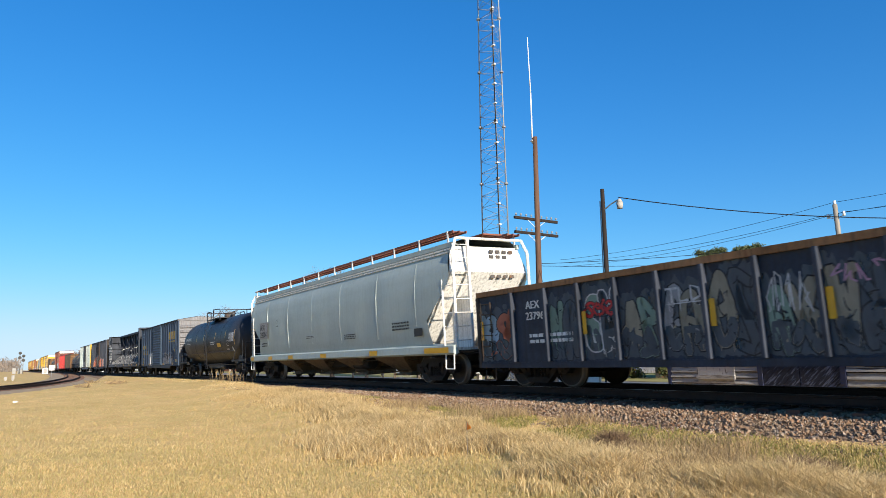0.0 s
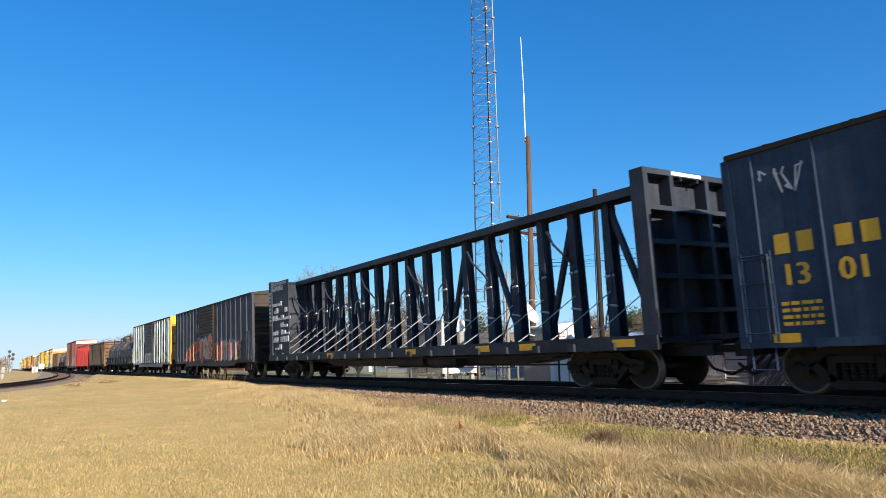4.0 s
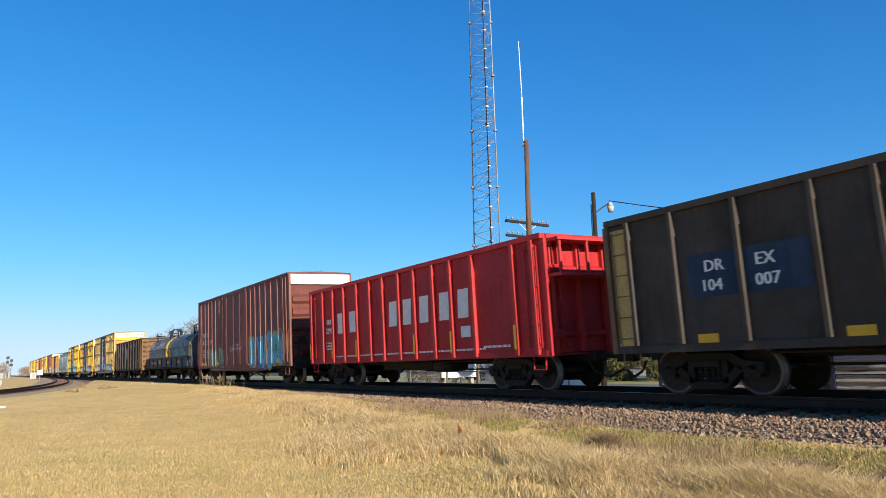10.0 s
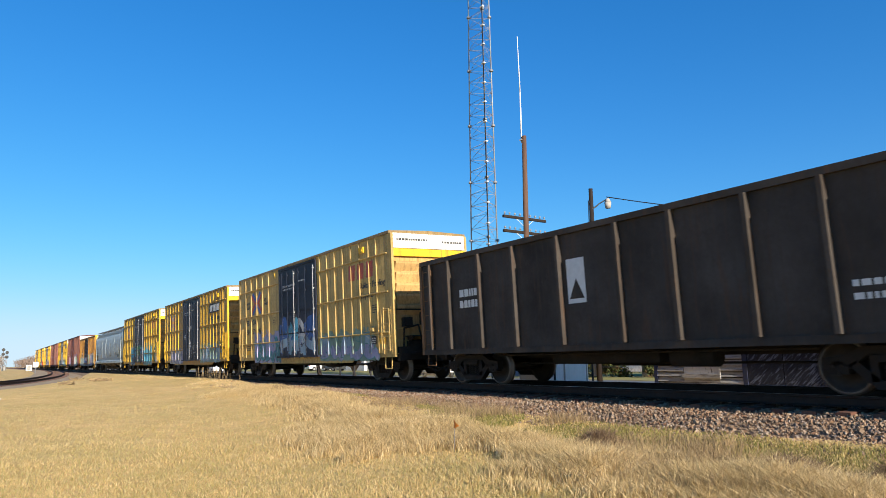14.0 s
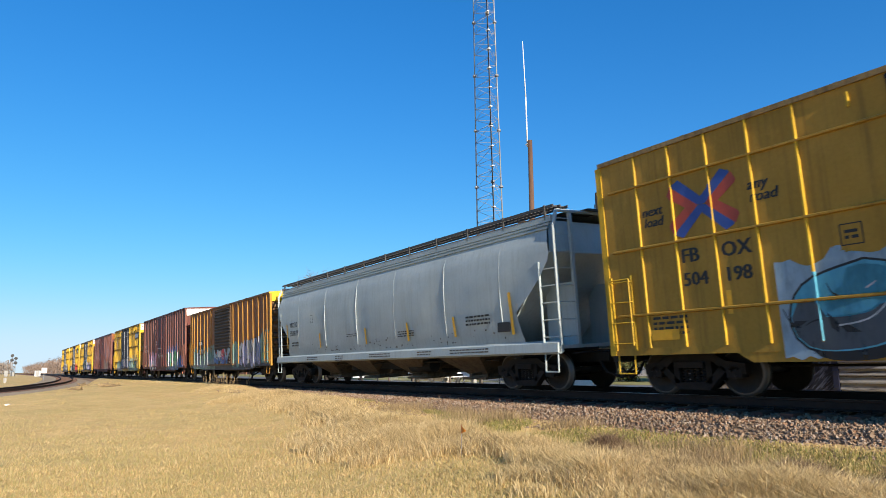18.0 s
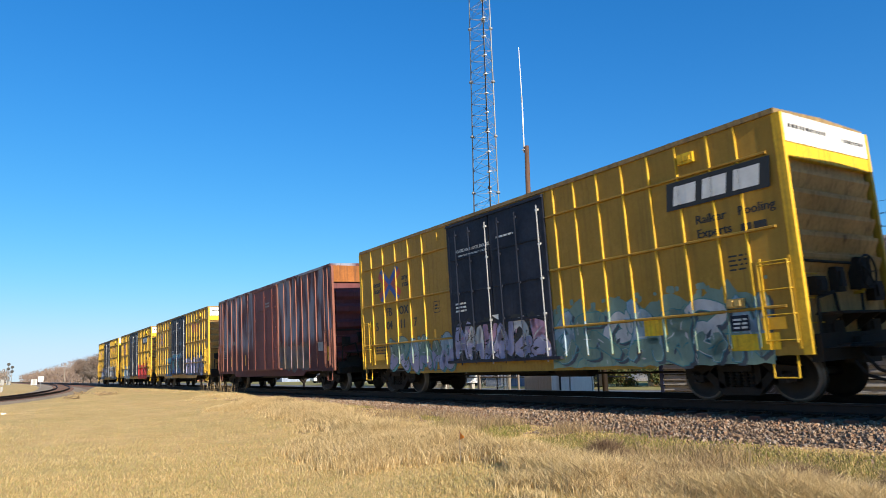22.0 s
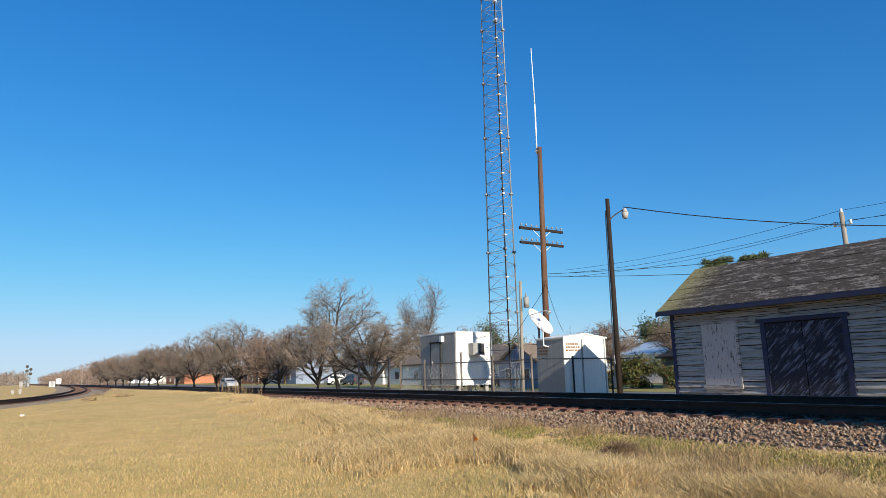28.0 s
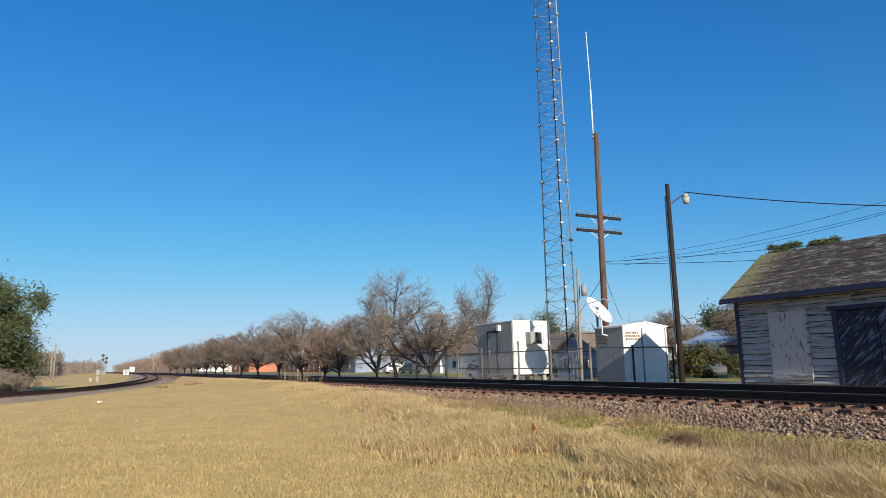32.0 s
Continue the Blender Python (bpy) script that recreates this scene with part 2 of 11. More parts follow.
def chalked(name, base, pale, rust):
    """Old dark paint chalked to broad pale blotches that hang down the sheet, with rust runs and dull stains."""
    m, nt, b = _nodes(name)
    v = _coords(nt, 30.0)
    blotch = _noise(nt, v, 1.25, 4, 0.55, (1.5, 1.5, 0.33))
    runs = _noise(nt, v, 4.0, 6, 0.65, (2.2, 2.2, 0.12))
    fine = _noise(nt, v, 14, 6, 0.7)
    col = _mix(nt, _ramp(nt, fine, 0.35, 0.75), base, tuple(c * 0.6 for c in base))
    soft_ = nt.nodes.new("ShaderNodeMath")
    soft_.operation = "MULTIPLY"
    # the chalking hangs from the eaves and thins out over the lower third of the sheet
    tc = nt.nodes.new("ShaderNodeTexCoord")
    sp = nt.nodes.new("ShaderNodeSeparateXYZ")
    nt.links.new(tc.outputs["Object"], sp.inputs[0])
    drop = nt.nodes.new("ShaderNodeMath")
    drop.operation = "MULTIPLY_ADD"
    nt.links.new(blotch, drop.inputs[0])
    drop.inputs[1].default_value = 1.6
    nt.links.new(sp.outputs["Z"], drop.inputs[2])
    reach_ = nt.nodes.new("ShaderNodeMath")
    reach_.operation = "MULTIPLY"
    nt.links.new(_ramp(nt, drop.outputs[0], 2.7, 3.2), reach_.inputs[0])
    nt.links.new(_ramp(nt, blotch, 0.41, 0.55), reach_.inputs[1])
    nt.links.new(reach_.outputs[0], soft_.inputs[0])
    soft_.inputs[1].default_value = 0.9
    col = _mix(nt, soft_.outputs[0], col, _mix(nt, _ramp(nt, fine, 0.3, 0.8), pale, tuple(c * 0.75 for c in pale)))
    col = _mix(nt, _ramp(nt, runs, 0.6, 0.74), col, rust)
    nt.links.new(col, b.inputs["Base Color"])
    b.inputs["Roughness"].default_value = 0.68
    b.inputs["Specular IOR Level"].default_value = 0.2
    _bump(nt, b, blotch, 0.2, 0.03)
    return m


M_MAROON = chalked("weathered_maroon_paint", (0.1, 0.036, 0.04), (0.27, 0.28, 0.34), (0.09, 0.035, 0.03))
M_ORANGE = paint("rusted_yellow_paint", (0.275, 0.09, 0.012), wear=(0.085, 0.034, 0.018), amount=0.52, fade=0.3, dirt=(0.09, 0.04, 0.018), grime_amount=0.4)
M_RED = paint("red_paint", (0.36, 0.017, 0.022), wear=(0.2, 0.015, 0.017), amount=0.22, fade=0.2, dirt=(0.11, 0.02, 0.018), grime_amount=0.35)
M_REDRIB = paint("red_rib_paint", (0.42, 0.03, 0.03), wear=(0.22, 0.02, 0.02), amount=0.15, fade=0.15, dirt=(0.12, 0.025, 0.02), grime_amount=0.3)
M_GONBR = paint("dark_brown_wagon_paint", (0.036, 0.028, 0.023), wear=(0.09, 0.05, 0.03), amount=0.42, fade=0.4, rough=0.65)
M_NAVEND = paint("dull_grey_end_paint", (0.175, 0.175, 0.185), wear=(0.15, 0.085, 0.04), amount=0.3, fade=0.25)
M_GONEND = paint("rusty_tan_end_paint", (0.175, 0.092, 0.04), wear=(0.12, 0.055, 0.03), amount=0.35, fade=0.35, rough=0.7)
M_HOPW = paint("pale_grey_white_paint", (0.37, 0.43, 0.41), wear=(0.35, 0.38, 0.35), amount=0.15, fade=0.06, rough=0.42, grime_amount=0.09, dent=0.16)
M_HOPG = paint("pale_grey_paint", (0.38, 0.43, 0.43), wear=(0.33, 0.31, 0.23), amount=0.12, fade=0.1, rough=0.42, grime_amount=0.1, dent=0.16)
M_TANK = paint("black_tank_paint", (0.009, 0.011, 0.017), wear=(0.02, 0.023, 0.03), amount=0.28, fade=0.5, rough=0.4, dirt=(0.017, 0.017, 0.019), grime_amount=0.35)
M_CBEAM = paint("near_black_blue_paint", (0.012, 0.018, 0.032), wear=(0.035, 0.03, 0.032), amount=0.2, fade=0.5, dirt=(0.022, 0.022, 0.024))
M_COILG = paint("grey_hood_paint", (0.062, 0.06, 0.06), wear=(0.17, 0.078, 0.03), amount=0.48, fade=0.35)
M_COILR = paint("rusted_hood_paint", (0.06, 0.055, 0.056), wear=(0.25, 0.1, 0.038), amount=0.5, fade=0.35)
M_COILB = paint("blue_grey_hood_paint", (0.045, 0.055, 0.078), wear=(0.15, 0.1, 0.06), amount=0.33, fade=0.4)
M_BOGIE = rough_mat("grimy_cast_steel", (0.010, 0.008, 0.007), (0.024, 0.018, 0.015), 4, 40, 0.75, 0.4, 0.01)
M_WHEEL = rough_mat("worn_wheel_steel", (0.018, 0.015, 0.013), (0.035, 0.027, 0.022), 5, 30, 0.6, 0.2, 0.005)
M_TREAD = plain("bright_tread_steel", (0.17, 0.16, 0.15), 0.5, 0.6)
M_UNDER = rough_mat("underframe_grime", (0.014, 0.012, 0.011), (0.032, 0.026, 0.021), 3, 25, 0.8, 0.3, 0.01)
M_YEND = paint("grimy_yellow_brown_end", (0.48, 0.3, 0.11), wear=(0.13, 0.07, 0.03), amount=0.36, fade=0.2, rough=0.7, dirt=(0.1, 0.06, 0.025), grime_amount=0.3)
M_GREYEND = paint("pale_grey_end_paint", (0.32, 0.32, 0.31), wear=(0.26, 0.13, 0.06), amount=0.25, fade=0.2)
# lighter than the brown walls: sunlit rib edges put into the colour
M_BRRIB = paint("oxide_rib_paint", (0.2, 0.072, 0.05), wear=(0.26, 0.17, 0.14), amount=0.2, fade=0.2)
M_SILLB = paint("faded_pale_blue_sill_paint", (0.2, 0.28, 0.36), wear=(0.24, 0.16, 0.08), amount=0.3, fade=0.25)
M_SILV = plain("galvanised_steel", (0.55, 0.55, 0.54), 0.45, 0.4)
M_TXK = plain("black_lettering", (0.02, 0.02, 0.02), 0.6)
M_TXW = plain("white_lettering", (0.72, 0.72, 0.70), 0.6)
M_TXY = plain("yellow_lettering", (0.62, 0.36, 0.02), 0.6)
M_REFL = plain("yellow_reflector", (0.72, 0.38, 0.01), 0.4)
M_REFLW = plain("white_reflector", (0.75, 0.74, 0.70), 0.4)
M_LRED = plain("logo_red", (0.45, 0.06, 0.03), 0.5)
M_LORANGE = plain("orange_patch_paint", (0.6, 0.17, 0.015), 0.5)
M_LBLUE = plain("logo_blue", (0.03, 0.08, 0.33), 0.5)
M_WORNW = paint("worn_white_spray", (0.27, 0.27, 0.28), wear=(0.2, 0.19, 0.18), amount=0.34, fade=0.25, grime_amount=0.5)
SP = {k: spray("spray_" + k, c) for k, c in dict(
    white=(0.62, 0.62, 0.62), grey=(0.3, 0.31, 0.33), black=(0.015, 0.015, 0.018), cyan=(0.09, 0.4, 0.56), teal=(0.06, 0.24, 0.26),
    blue=(0.03, 0.12, 0.38), green=(0.05, 0.26, 0.10), red=(0.58, 0.025, 0.025), pink=(0.5, 0.28, 0.4), lilac=(0.34, 0.33, 0.5),
    orange=(0.5, 0.14, 0.07), yellow=(0.55, 0.5, 0.06), sage=(0.2, 0.3, 0.24), paleblue=(0.3, 0.42, 0.52), lime=(0.35, 0.5, 0.18), brown=(0.16, 0.11, 0.08),
    navy=(0.014, 0.022, 0.05), slate=(0.07, 0.085, 0.105), sand=(0.3, 0.27, 0.2), mauve=(0.16, 0.115, 0.125), darkred=(0.26, 0.015, 0.02), skyblue=(0.13, 0.4, 0.62)).items()}

# ---- mesh helpers ----
def bx(bm, x0, x1, y0, y1, z0, z1, mi=0):
    """A box."""
    v = [bm.verts.new(p) for p in ((x0, y0, z0), (x1, y0, z0), (x1, y1, z0), (x0, y1, z0), (x0, y0, z1), (x1, y0, z1), (x1, y1, z1), (x0, y1, z1))]
    for q in ((3, 2, 1, 0), (4, 5, 6, 7), (0, 1, 5, 4), (1, 2, 6, 5), (2, 3, 7, 6), (3, 0, 4, 7)):
        bm.faces.new([v[i] for i in q]).material_index = mi


def rod(bm, p, q, r, n=6, mi=0, r2=None):
    """A round bar from p to q."""
    p, q = Vector(p), Vector(q)
    d = (q - p).normalized()
    a = d.orthogonal().normalized()
    c = d.cross(a)
    r2 = r if r2 is None else r2
    lo = [bm.verts.new(p + (a * math.cos(t) + c * math.sin(t)) * r) for t in [2 * math.pi * i / n for i in range(n)]]
    hi = [bm.verts.new(q + (a * math.cos(t) + c * math.sin(t)) * r2) for t in [2 * math.pi * i / n for i in range(n)]]
    for i in range(n):
        f = bm.faces.new((lo[i], lo[(i + 1) % n], hi[(i + 1) % n], hi[i]))
        f.material_index, f.smooth = mi, n > 6
    bm.faces.new(lo[::-1]).material_index = mi
    bm.faces.new(hi).material_index = mi


def rods(bm, pts, r, n=5, mi=0):
    for p, q in zip(pts, pts[1:]):
        rod(bm, p, q, r, n, mi)


def prism(bm, pts, axis, a, b, mi=0, smooth=False):
    """A polygon drawn in the other two axes (in x, y, z order), drawn out along axis from a to b."""
    k = "xyz".index(axis)

    def put(u, v, w):
        c = [u, v]
        c.insert(k, w)
        return bm.verts.new(c)
    lo = [put(u, v, a) for u, v in pts]
    hi = [put(u, v, b) for u, v in pts]
    n = len(pts)
    for i in range(n):
        f = bm.faces.new((lo[i], lo[(i + 1) % n], hi[(i + 1) % n], hi[i]))
        f.material_index, f.smooth = mi, smooth
    bm.faces.new(lo[::-1]).material_index = mi
    bm.faces.new(hi).material_index = mi


def sheet(bm, rings, mi=0, smooth=True, close=False):
    """Faces between rows of points."""
    vs = [[bm.verts.new(p) for p in ring] for ring in rings]
    for a, b in zip(vs, vs[1:]):
        n = len(a)
        for i in range(n if close else n - 1):
            f = bm.faces.new((a[i], a[(i + 1) % n], b[(i + 1) % n], b[i]))
            f.material_index, f.smooth = mi, smooth
    return vs


def to_mesh(name, bm, mats):
    bmesh.ops.recalc_face_normals(bm, faces=bm.faces)
    me = bpy.data.meshes.new(name)
    bm.to_mesh(me)
    bm.free()
    for m in (mats if isinstance(mats, (list, tuple)) else [mats]):
        me.materials.append(m)
    return me


def part(name, bm, mats, parent, label="", at=None, kind=""):
    """One mesh object under a thing or a part."""
    ob = new(name, bm if isinstance(bm, bpy.types.Mesh) else to_mesh(name, bm, mats))
    ob.parent = parent
    if at is not None:
        ob.matrix_basis = at if isinstance(at, Matrix) else Matrix.Translation(at)
    return tagged(ob, label, kind=kind)


def thing(name, label, category, group="", kind="", at=None):
    ob = new(name)
    ob.empty_display_size = 0.2
    if at is not None:
        ob.matrix_basis = at if isinstance(at, Matrix) else Matrix.Translation(at)
    return tagged(ob, label, category, group, kind)


def whole(name, bm, mats, label, category="", group="", kind="", at=None):
    """A thing or piece of the setting that is one mesh."""
    ob = part(name, bm, mats, None, at=at)
    return tagged(ob, label, category, group, kind)


_glyphs = {}


def letters(bm, text, x, z, size, y, mi=0, lean=0.0, bold=0.035):
    """Flat lettering in the built-in font on the plane y, its lower left corner at x, z, facing -y."""
    if text not in _glyphs:
        cu = bpy.data.curves.new("lettering", "FONT")
        cu.body = text
        cu.resolution_u = 2
        tmp = bpy.data.objects.new("lettering", cu)
        me = bpy.data.meshes.new_from_object(tmp)
        _glyphs[text] = ([tuple(v.co) for v in me.vertices], [tuple(p.vertices) for p in me.polygons])
        bpy.data.objects.remove(tmp)
        bpy.data.meshes.remove(me)
        bpy.data.curves.remove(cu)
    co, faces = _glyphs[text]
    for k, dx in enumerate((-bold, bold) if bold else (0,)):      # struck twice, for the weight of stencil paint
        vs = [bm.verts.new((x + (u + dx + lean * v) * size, y - 0.0004 * k, z + v * size)) for u, v, _ in co]
        for f in faces:
            bm.faces.new([vs[i] for i in f]).material_index = mi


def patch(bm, pts, y, mi=0):
    """A flat painted shape on the plane y, from x, z points."""
    bm.faces.new([bm.verts.new((u, y, v)) for u, v in pts]).material_index = mi


def rect(bm, x0, x1, z0, z1, y, mi=0, slant=0.0):
    patch(bm, [(x0, z0), (x1, z0), (x1 + slant, z1), (x0 + slant, z1)], y, mi)


def blob(cx, cz, rx, rz, rng, n=18, rough=0.16, square=0.6):
    out = []
    ph = rng.uniform(0, 6)
    for i in range(n):
        t = 2 * math.pi * i / n
        c, s = math.cos(t), math.sin(t)
        k = (abs(c) ** (2 / (2 + 2 * square)) * (1 if c > 0 else -1), abs(s) ** (2 / (2 + 2 * square)) * (1 if s > 0 else -1))
        w = 1 + rough * (math.sin(2 * t + ph) * 0.5 + rng.uniform(-0.5, 0.5))
        out.append((cx + rx * k[0] * w, cz + rz * k[1] * w))
    return out


def band(pts, width):
    """Outline of a brush stroke along x, z points."""
    lo, hi = [], []
    for i, p in enumerate(pts):
        a, b = Vector(pts[max(0, i - 1)]), Vector(pts[min(len(pts) - 1, i + 1)])
        d = (b - a).normalized()
        nrm = Vector((-d.y, d.x)) * width / 2
        lo.append((p[0] + nrm.x, p[1] + nrm.y))
        hi.append((p[0] - nrm.x, p[1] - nrm.y))
    return lo + hi[::-1]

# ---- ground, track and ballast ----
def smooth(a, b, v):
    t = min(1.0, max(0.0, (v - a) / (b - a)))
    return t * t * (3 - 2 * t)


# middle line of the second track: points, then rounded off
_line = np.array([(-330, DT), (-260, 12.29), (-217, 12.05), (-155, 10.95), (-113, 8.85), (-82, 5.85), (-62, 2.6), (-52, 0.3), (-48, -1.2), (-43.2, -3.6), (-38, -7), (-33, -12.5), (-28, -22), (-24, -36), (-21, -60)])
for _ in range(4):
    _a, _b = _line[:-1], _line[1:]
    _line = np.concatenate([_line[:1], np.stack([_a * 0.75 + _b * 0.25, _a * 0.25 + _b * 0.75], 1).reshape(-1, 2), _line[-1:]])
_sx, _sy = _line[:, 0], _line[:, 1]


def side_track_y(x):
    """Middle of the second track, which leaves the main line and bends away across the field."""
    return float(np.interp(x, _sx, _sy))


def side_track_gap(x, y):
    """Distance of a point from the second track."""
    if x > -18:
        return 50.0
    y0 = side_track_y(x)
    return abs(y - y0) / math.hypot(1, (side_track_y(x + 1) - side_track_y(x - 1)) / 2)


def side_track_z(x):
    return 0.62 + 0.31 * smooth(-60, -200, x)


def ground_z(x, y):
    """Height of the grass and earth."""
    rise = 0.62 * smooth(-14, -48, x) * (0.42 + 0.58 * smooth(-6, 8, y))
    if y < DT:
        d = side_track_gap(x, y)
        shoulder = (0.40 + 0.34 * smooth(-12, -45, x)) * smooth(4.0, 10.2, y)
        z = max(rise, shoulder)
        z += 0.05 * math.sin(x * 0.55 + y * 0.3) * math.sin(y * 0.7 - x * 0.2) * (1 - smooth(-25, -60, x))
        if d < 3.5:
            z = min(z, side_track_z(x) - 0.36 - 0.12 * smooth(3.5, 2.0, d))
        return z
    far = -0.06 + 0.3 * smooth(-60, -160, x)
    return far + (0.42 - far) * smooth(DT + 4.2, DT + 2.6, y)


def turf_ground(name):
    """Dry winter turf: straw, with olive patches at two sizes and darker thatch between the blades."""
    m, nt, b = _nodes(name)
    v = _coords(nt, 0)
    broad = _noise(nt, v, 0.16, 5, 0.65)
    mid_ = _noise(nt, v, 0.9, 6, 0.7)
    fine = _noise(nt, v, 24, 5, 0.7)
    col = _mix(nt, _ramp(nt, mid_, 0.34, 0.66), (0.53, 0.35, 0.135), (0.68, 0.465, 0.21))
    col = _mix(nt, _ramp(nt, broad, 0.42, 0.66), col, _mix(nt, 0.4, col, (0.38, 0.32, 0.11)))
    green = nt.nodes.new("ShaderNodeMath")
    green.operation = "MULTIPLY"
    nt.links.new(_ramp(nt, _noise(nt, v, 2.3, 6, 0.72), 0.52, 0.68), green.inputs[0])
    green.inputs[1].default_value = 0.35
    col = _mix(nt, green.outputs[0], col, (0.28, 0.27, 0.09))
    col = _mix(nt, _ramp(nt, fine, 0.55, 0.75), col, (0.29, 0.225, 0.09))
    nt.links.new(col, b.inputs["Base Color"])
    b.inputs["Roughness"].default_value = 0.95
    b.inputs["Specular IOR Level"].default_value = 0.2
    _bump(nt, b, fine, 0.6, 0.04)
    return m


M_EARTH = turf_ground("dry_turf")
M_BALLAST = rough_mat("ballast_bed", (0.2, 0.13, 0.08), (0.29, 0.2, 0.135), 5, 38, 0.95, 1.0, 0.05, c3=(0.15, 0.09, 0.055), shift=0)
M_STONE = per_island("ballast_stone", [(0.1, 0.06, 0.04), (0.24, 0.15, 0.09), (0.36, 0.26, 0.17), (0.22, 0.105, 0.055), (0.32, 0.19, 0.105), (0.42, 0.34, 0.27), (0.27, 0.175, 0.11)], dark=0.4, tint=(0.27, 0.19, 0.125), tint_scale=0.35)
M_RAIL = rough_mat("rusty_rail_steel", (0.026, 0.016, 0.013), (0.045, 0.026, 0.019), 6, 50, 0.75, 0.3, 0.004, shift=0)
M_RAILTOP = plain("polished_rail_head", (0.3, 0.28, 0.27), 0.35, 0.9)
M_TIE = per_island("creosoted_tie", [(0.09, 0.036, 0.024), (0.15, 0.06, 0.036), (0.17, 0.08, 0.05), (0.11, 0.06, 0.042)], obj=True, fine=18)
M_ROAD = rough_mat("worn_asphalt", (0.13, 0.125, 0.12), (0.18, 0.175, 0.165), 0.6, 40, 0.9, 0.3, 0.01, shift=0)
M_LAWN = rough_mat("winter_lawn", (0.2, 0.2, 0.06), (0.3, 0.25, 0.1), 0.5, 15, 0.95, 0.4, 0.03, shift=0)
M_GRAVEL = rough_mat("pale_track_gravel", (0.27, 0.205, 0.13), (0.36, 0.28, 0.19), 1.5, 25, 0.95, 0.5, 0.02, shift=0)


def axis(stops):
    out = []
    for a, b, step in stops:
        n = max(1, round((b - a) / step))
        out += [a + (b - a) * i / n for i in range(n)]
    return out + [stops[-1][1]]


gx = axis([(-2500, -600, 190), (-600, -150, 25), (-150, -60, 4), (-60, 6, 0.6), (6, 60, 6), (60, 1200, 190)])
gy = axis([(-1200, -60, 120), (-60, -12, 4), (-12, 17, 0.5), (17, 80, 6), (80, 1500, 130)])
verts = [(x, y, ground_z(x, y)) for x in gx for y in gy]
ny = len(gy)
faces = [(i * ny + j, (i + 1) * ny + j, (i + 1) * ny + j + 1, i * ny + j + 1) for i in range(len(gx) - 1) for j in range(ny - 1)]
me = bpy.data.meshes.new("ground")
me.from_pydata(verts, [], faces)
me.materials.append(M_EARTH)
for p in me.polygons:
    p.use_smooth = True
tagged(new("ground", me), "dry winter grass field with straw-coloured turf", "ground", kind="structure")

# the main line leans towards the grass
cant = Matrix.Translation((0, DT, ZR)) @ pose(0, 0, 0, CANT, 0, 0)
RAILP = [(-0.069, -0.18), (0.069, -0.18), (0.069, -0.168), (0.012, -0.15), (0.012, -0.045), (0.035, -0.035), (0.036, -0.006), (0.028, 0), (-0.028, 0), (-0.036, -0.006), (-0.035, -0.035), (-0.012, -0.045), (-0.012, -0.15), (-0.069, -0.168)]
TIE_Z = -0.2


def rail_profile(bm, centre, xs):
    """A rail along a line given by centre(x) -> (x, y, z, heading)."""
    rows = []
    for x in xs:
        cx, cy, cz, th = centre(x)
        rows.append([(cx - math.sin(th) * u, cy + math.cos(th) * u, cz + v) for u, v in RAILP])
    vs = sheet(bm, rows, 0, False, True)
    n = len(RAILP)
    for f in bm.faces:
        c = f.calc_center_median()
        if f.normal.length == 0:
            f.normal_update()
    return vs


track = thing("main_track", "straight main railway track on rusty ties", "railway track", kind="structure", at=cant)
for s in (-1, 1):
    bm = bmesh.new()
    rail_profile(bm, lambda x, s=s: (x, s * 0.753, 0, 0), axis([(-1500, -100, 100), (-100, 60, 20)]))
    part("rail", bm, M_RAIL, track, "dark rusted rail")
    bm = bmesh.new()
    bx(bm, -1500, 60, s * 0.753 - 0.022, s * 0.753 + 0.022, 0.0, 0.0015)
    part("rail_head", bm, M_RAILTOP, track, "polished running surface")
# ties, plates and spikes
bm = bmesh.new()
prism(bm, [(-0.115, -0.2), (-0.115, -0.01), (-0.1, 0), (0.1, 0), (0.115, -0.01), (0.115, -0.2)], "y", -1.3, 1.3)
me_tie = to_mesh("tie", bm, M_TIE)
bm = bmesh.new()
for s in (-1, 1):
    bx(bm, -0.1, 0.1, s * 0.753 - 0.18, s * 0.753 + 0.18, 0.0, 0.02)
    for u in (-0.06, 0.06):
        for v in (-0.1, 0.1):
            bx(bm, u - 0.012, u + 0.012, s * 0.753 + v - 0.02, s * 0.753 + v + 0.02, 0.02, 0.05)
me_plate = to_mesh("tie_plate", bm, M_RAIL)
rng = random.Random(2)
for i in range(150):
    x = 4 - i * 0.52
    m = Matrix.Translation((x + rng.uniform(-0.03, 0.03), rng.uniform(-0.05, 0.05), TIE_Z + rng.uniform(-0.012, 0.004))) @ pose(0, 0, 0, 0, 0, rng.uniform(-1.2, 1.2))
    part("tie", me_tie, None, track, at=m)
    part("tie_plate", me_plate, None, track, at=m)
bm = bmesh.new()
for i in range(900):
    x = -74 - i * 0.52
    bx(bm, x - 0.115, x + 0.115, -1.3, 1.3, TIE_Z - 0.2, TIE_Z)
part("far_ties", bm, M_TIE, track, "ties of the distant track", kind="stuff")
bm = bmesh.new()
for x in (-3.5, -15.5, -27.4, -39.3):
    for s in (-1, 1):
        for v in (-0.02, 0.02):
            bx(bm, x - 0.45, x + 0.45, s * 0.753 + v - 0.008, s * 0.753 + v + 0.008, -0.15, -0.05)
part("joint_bar", bm, M_RAIL, track)

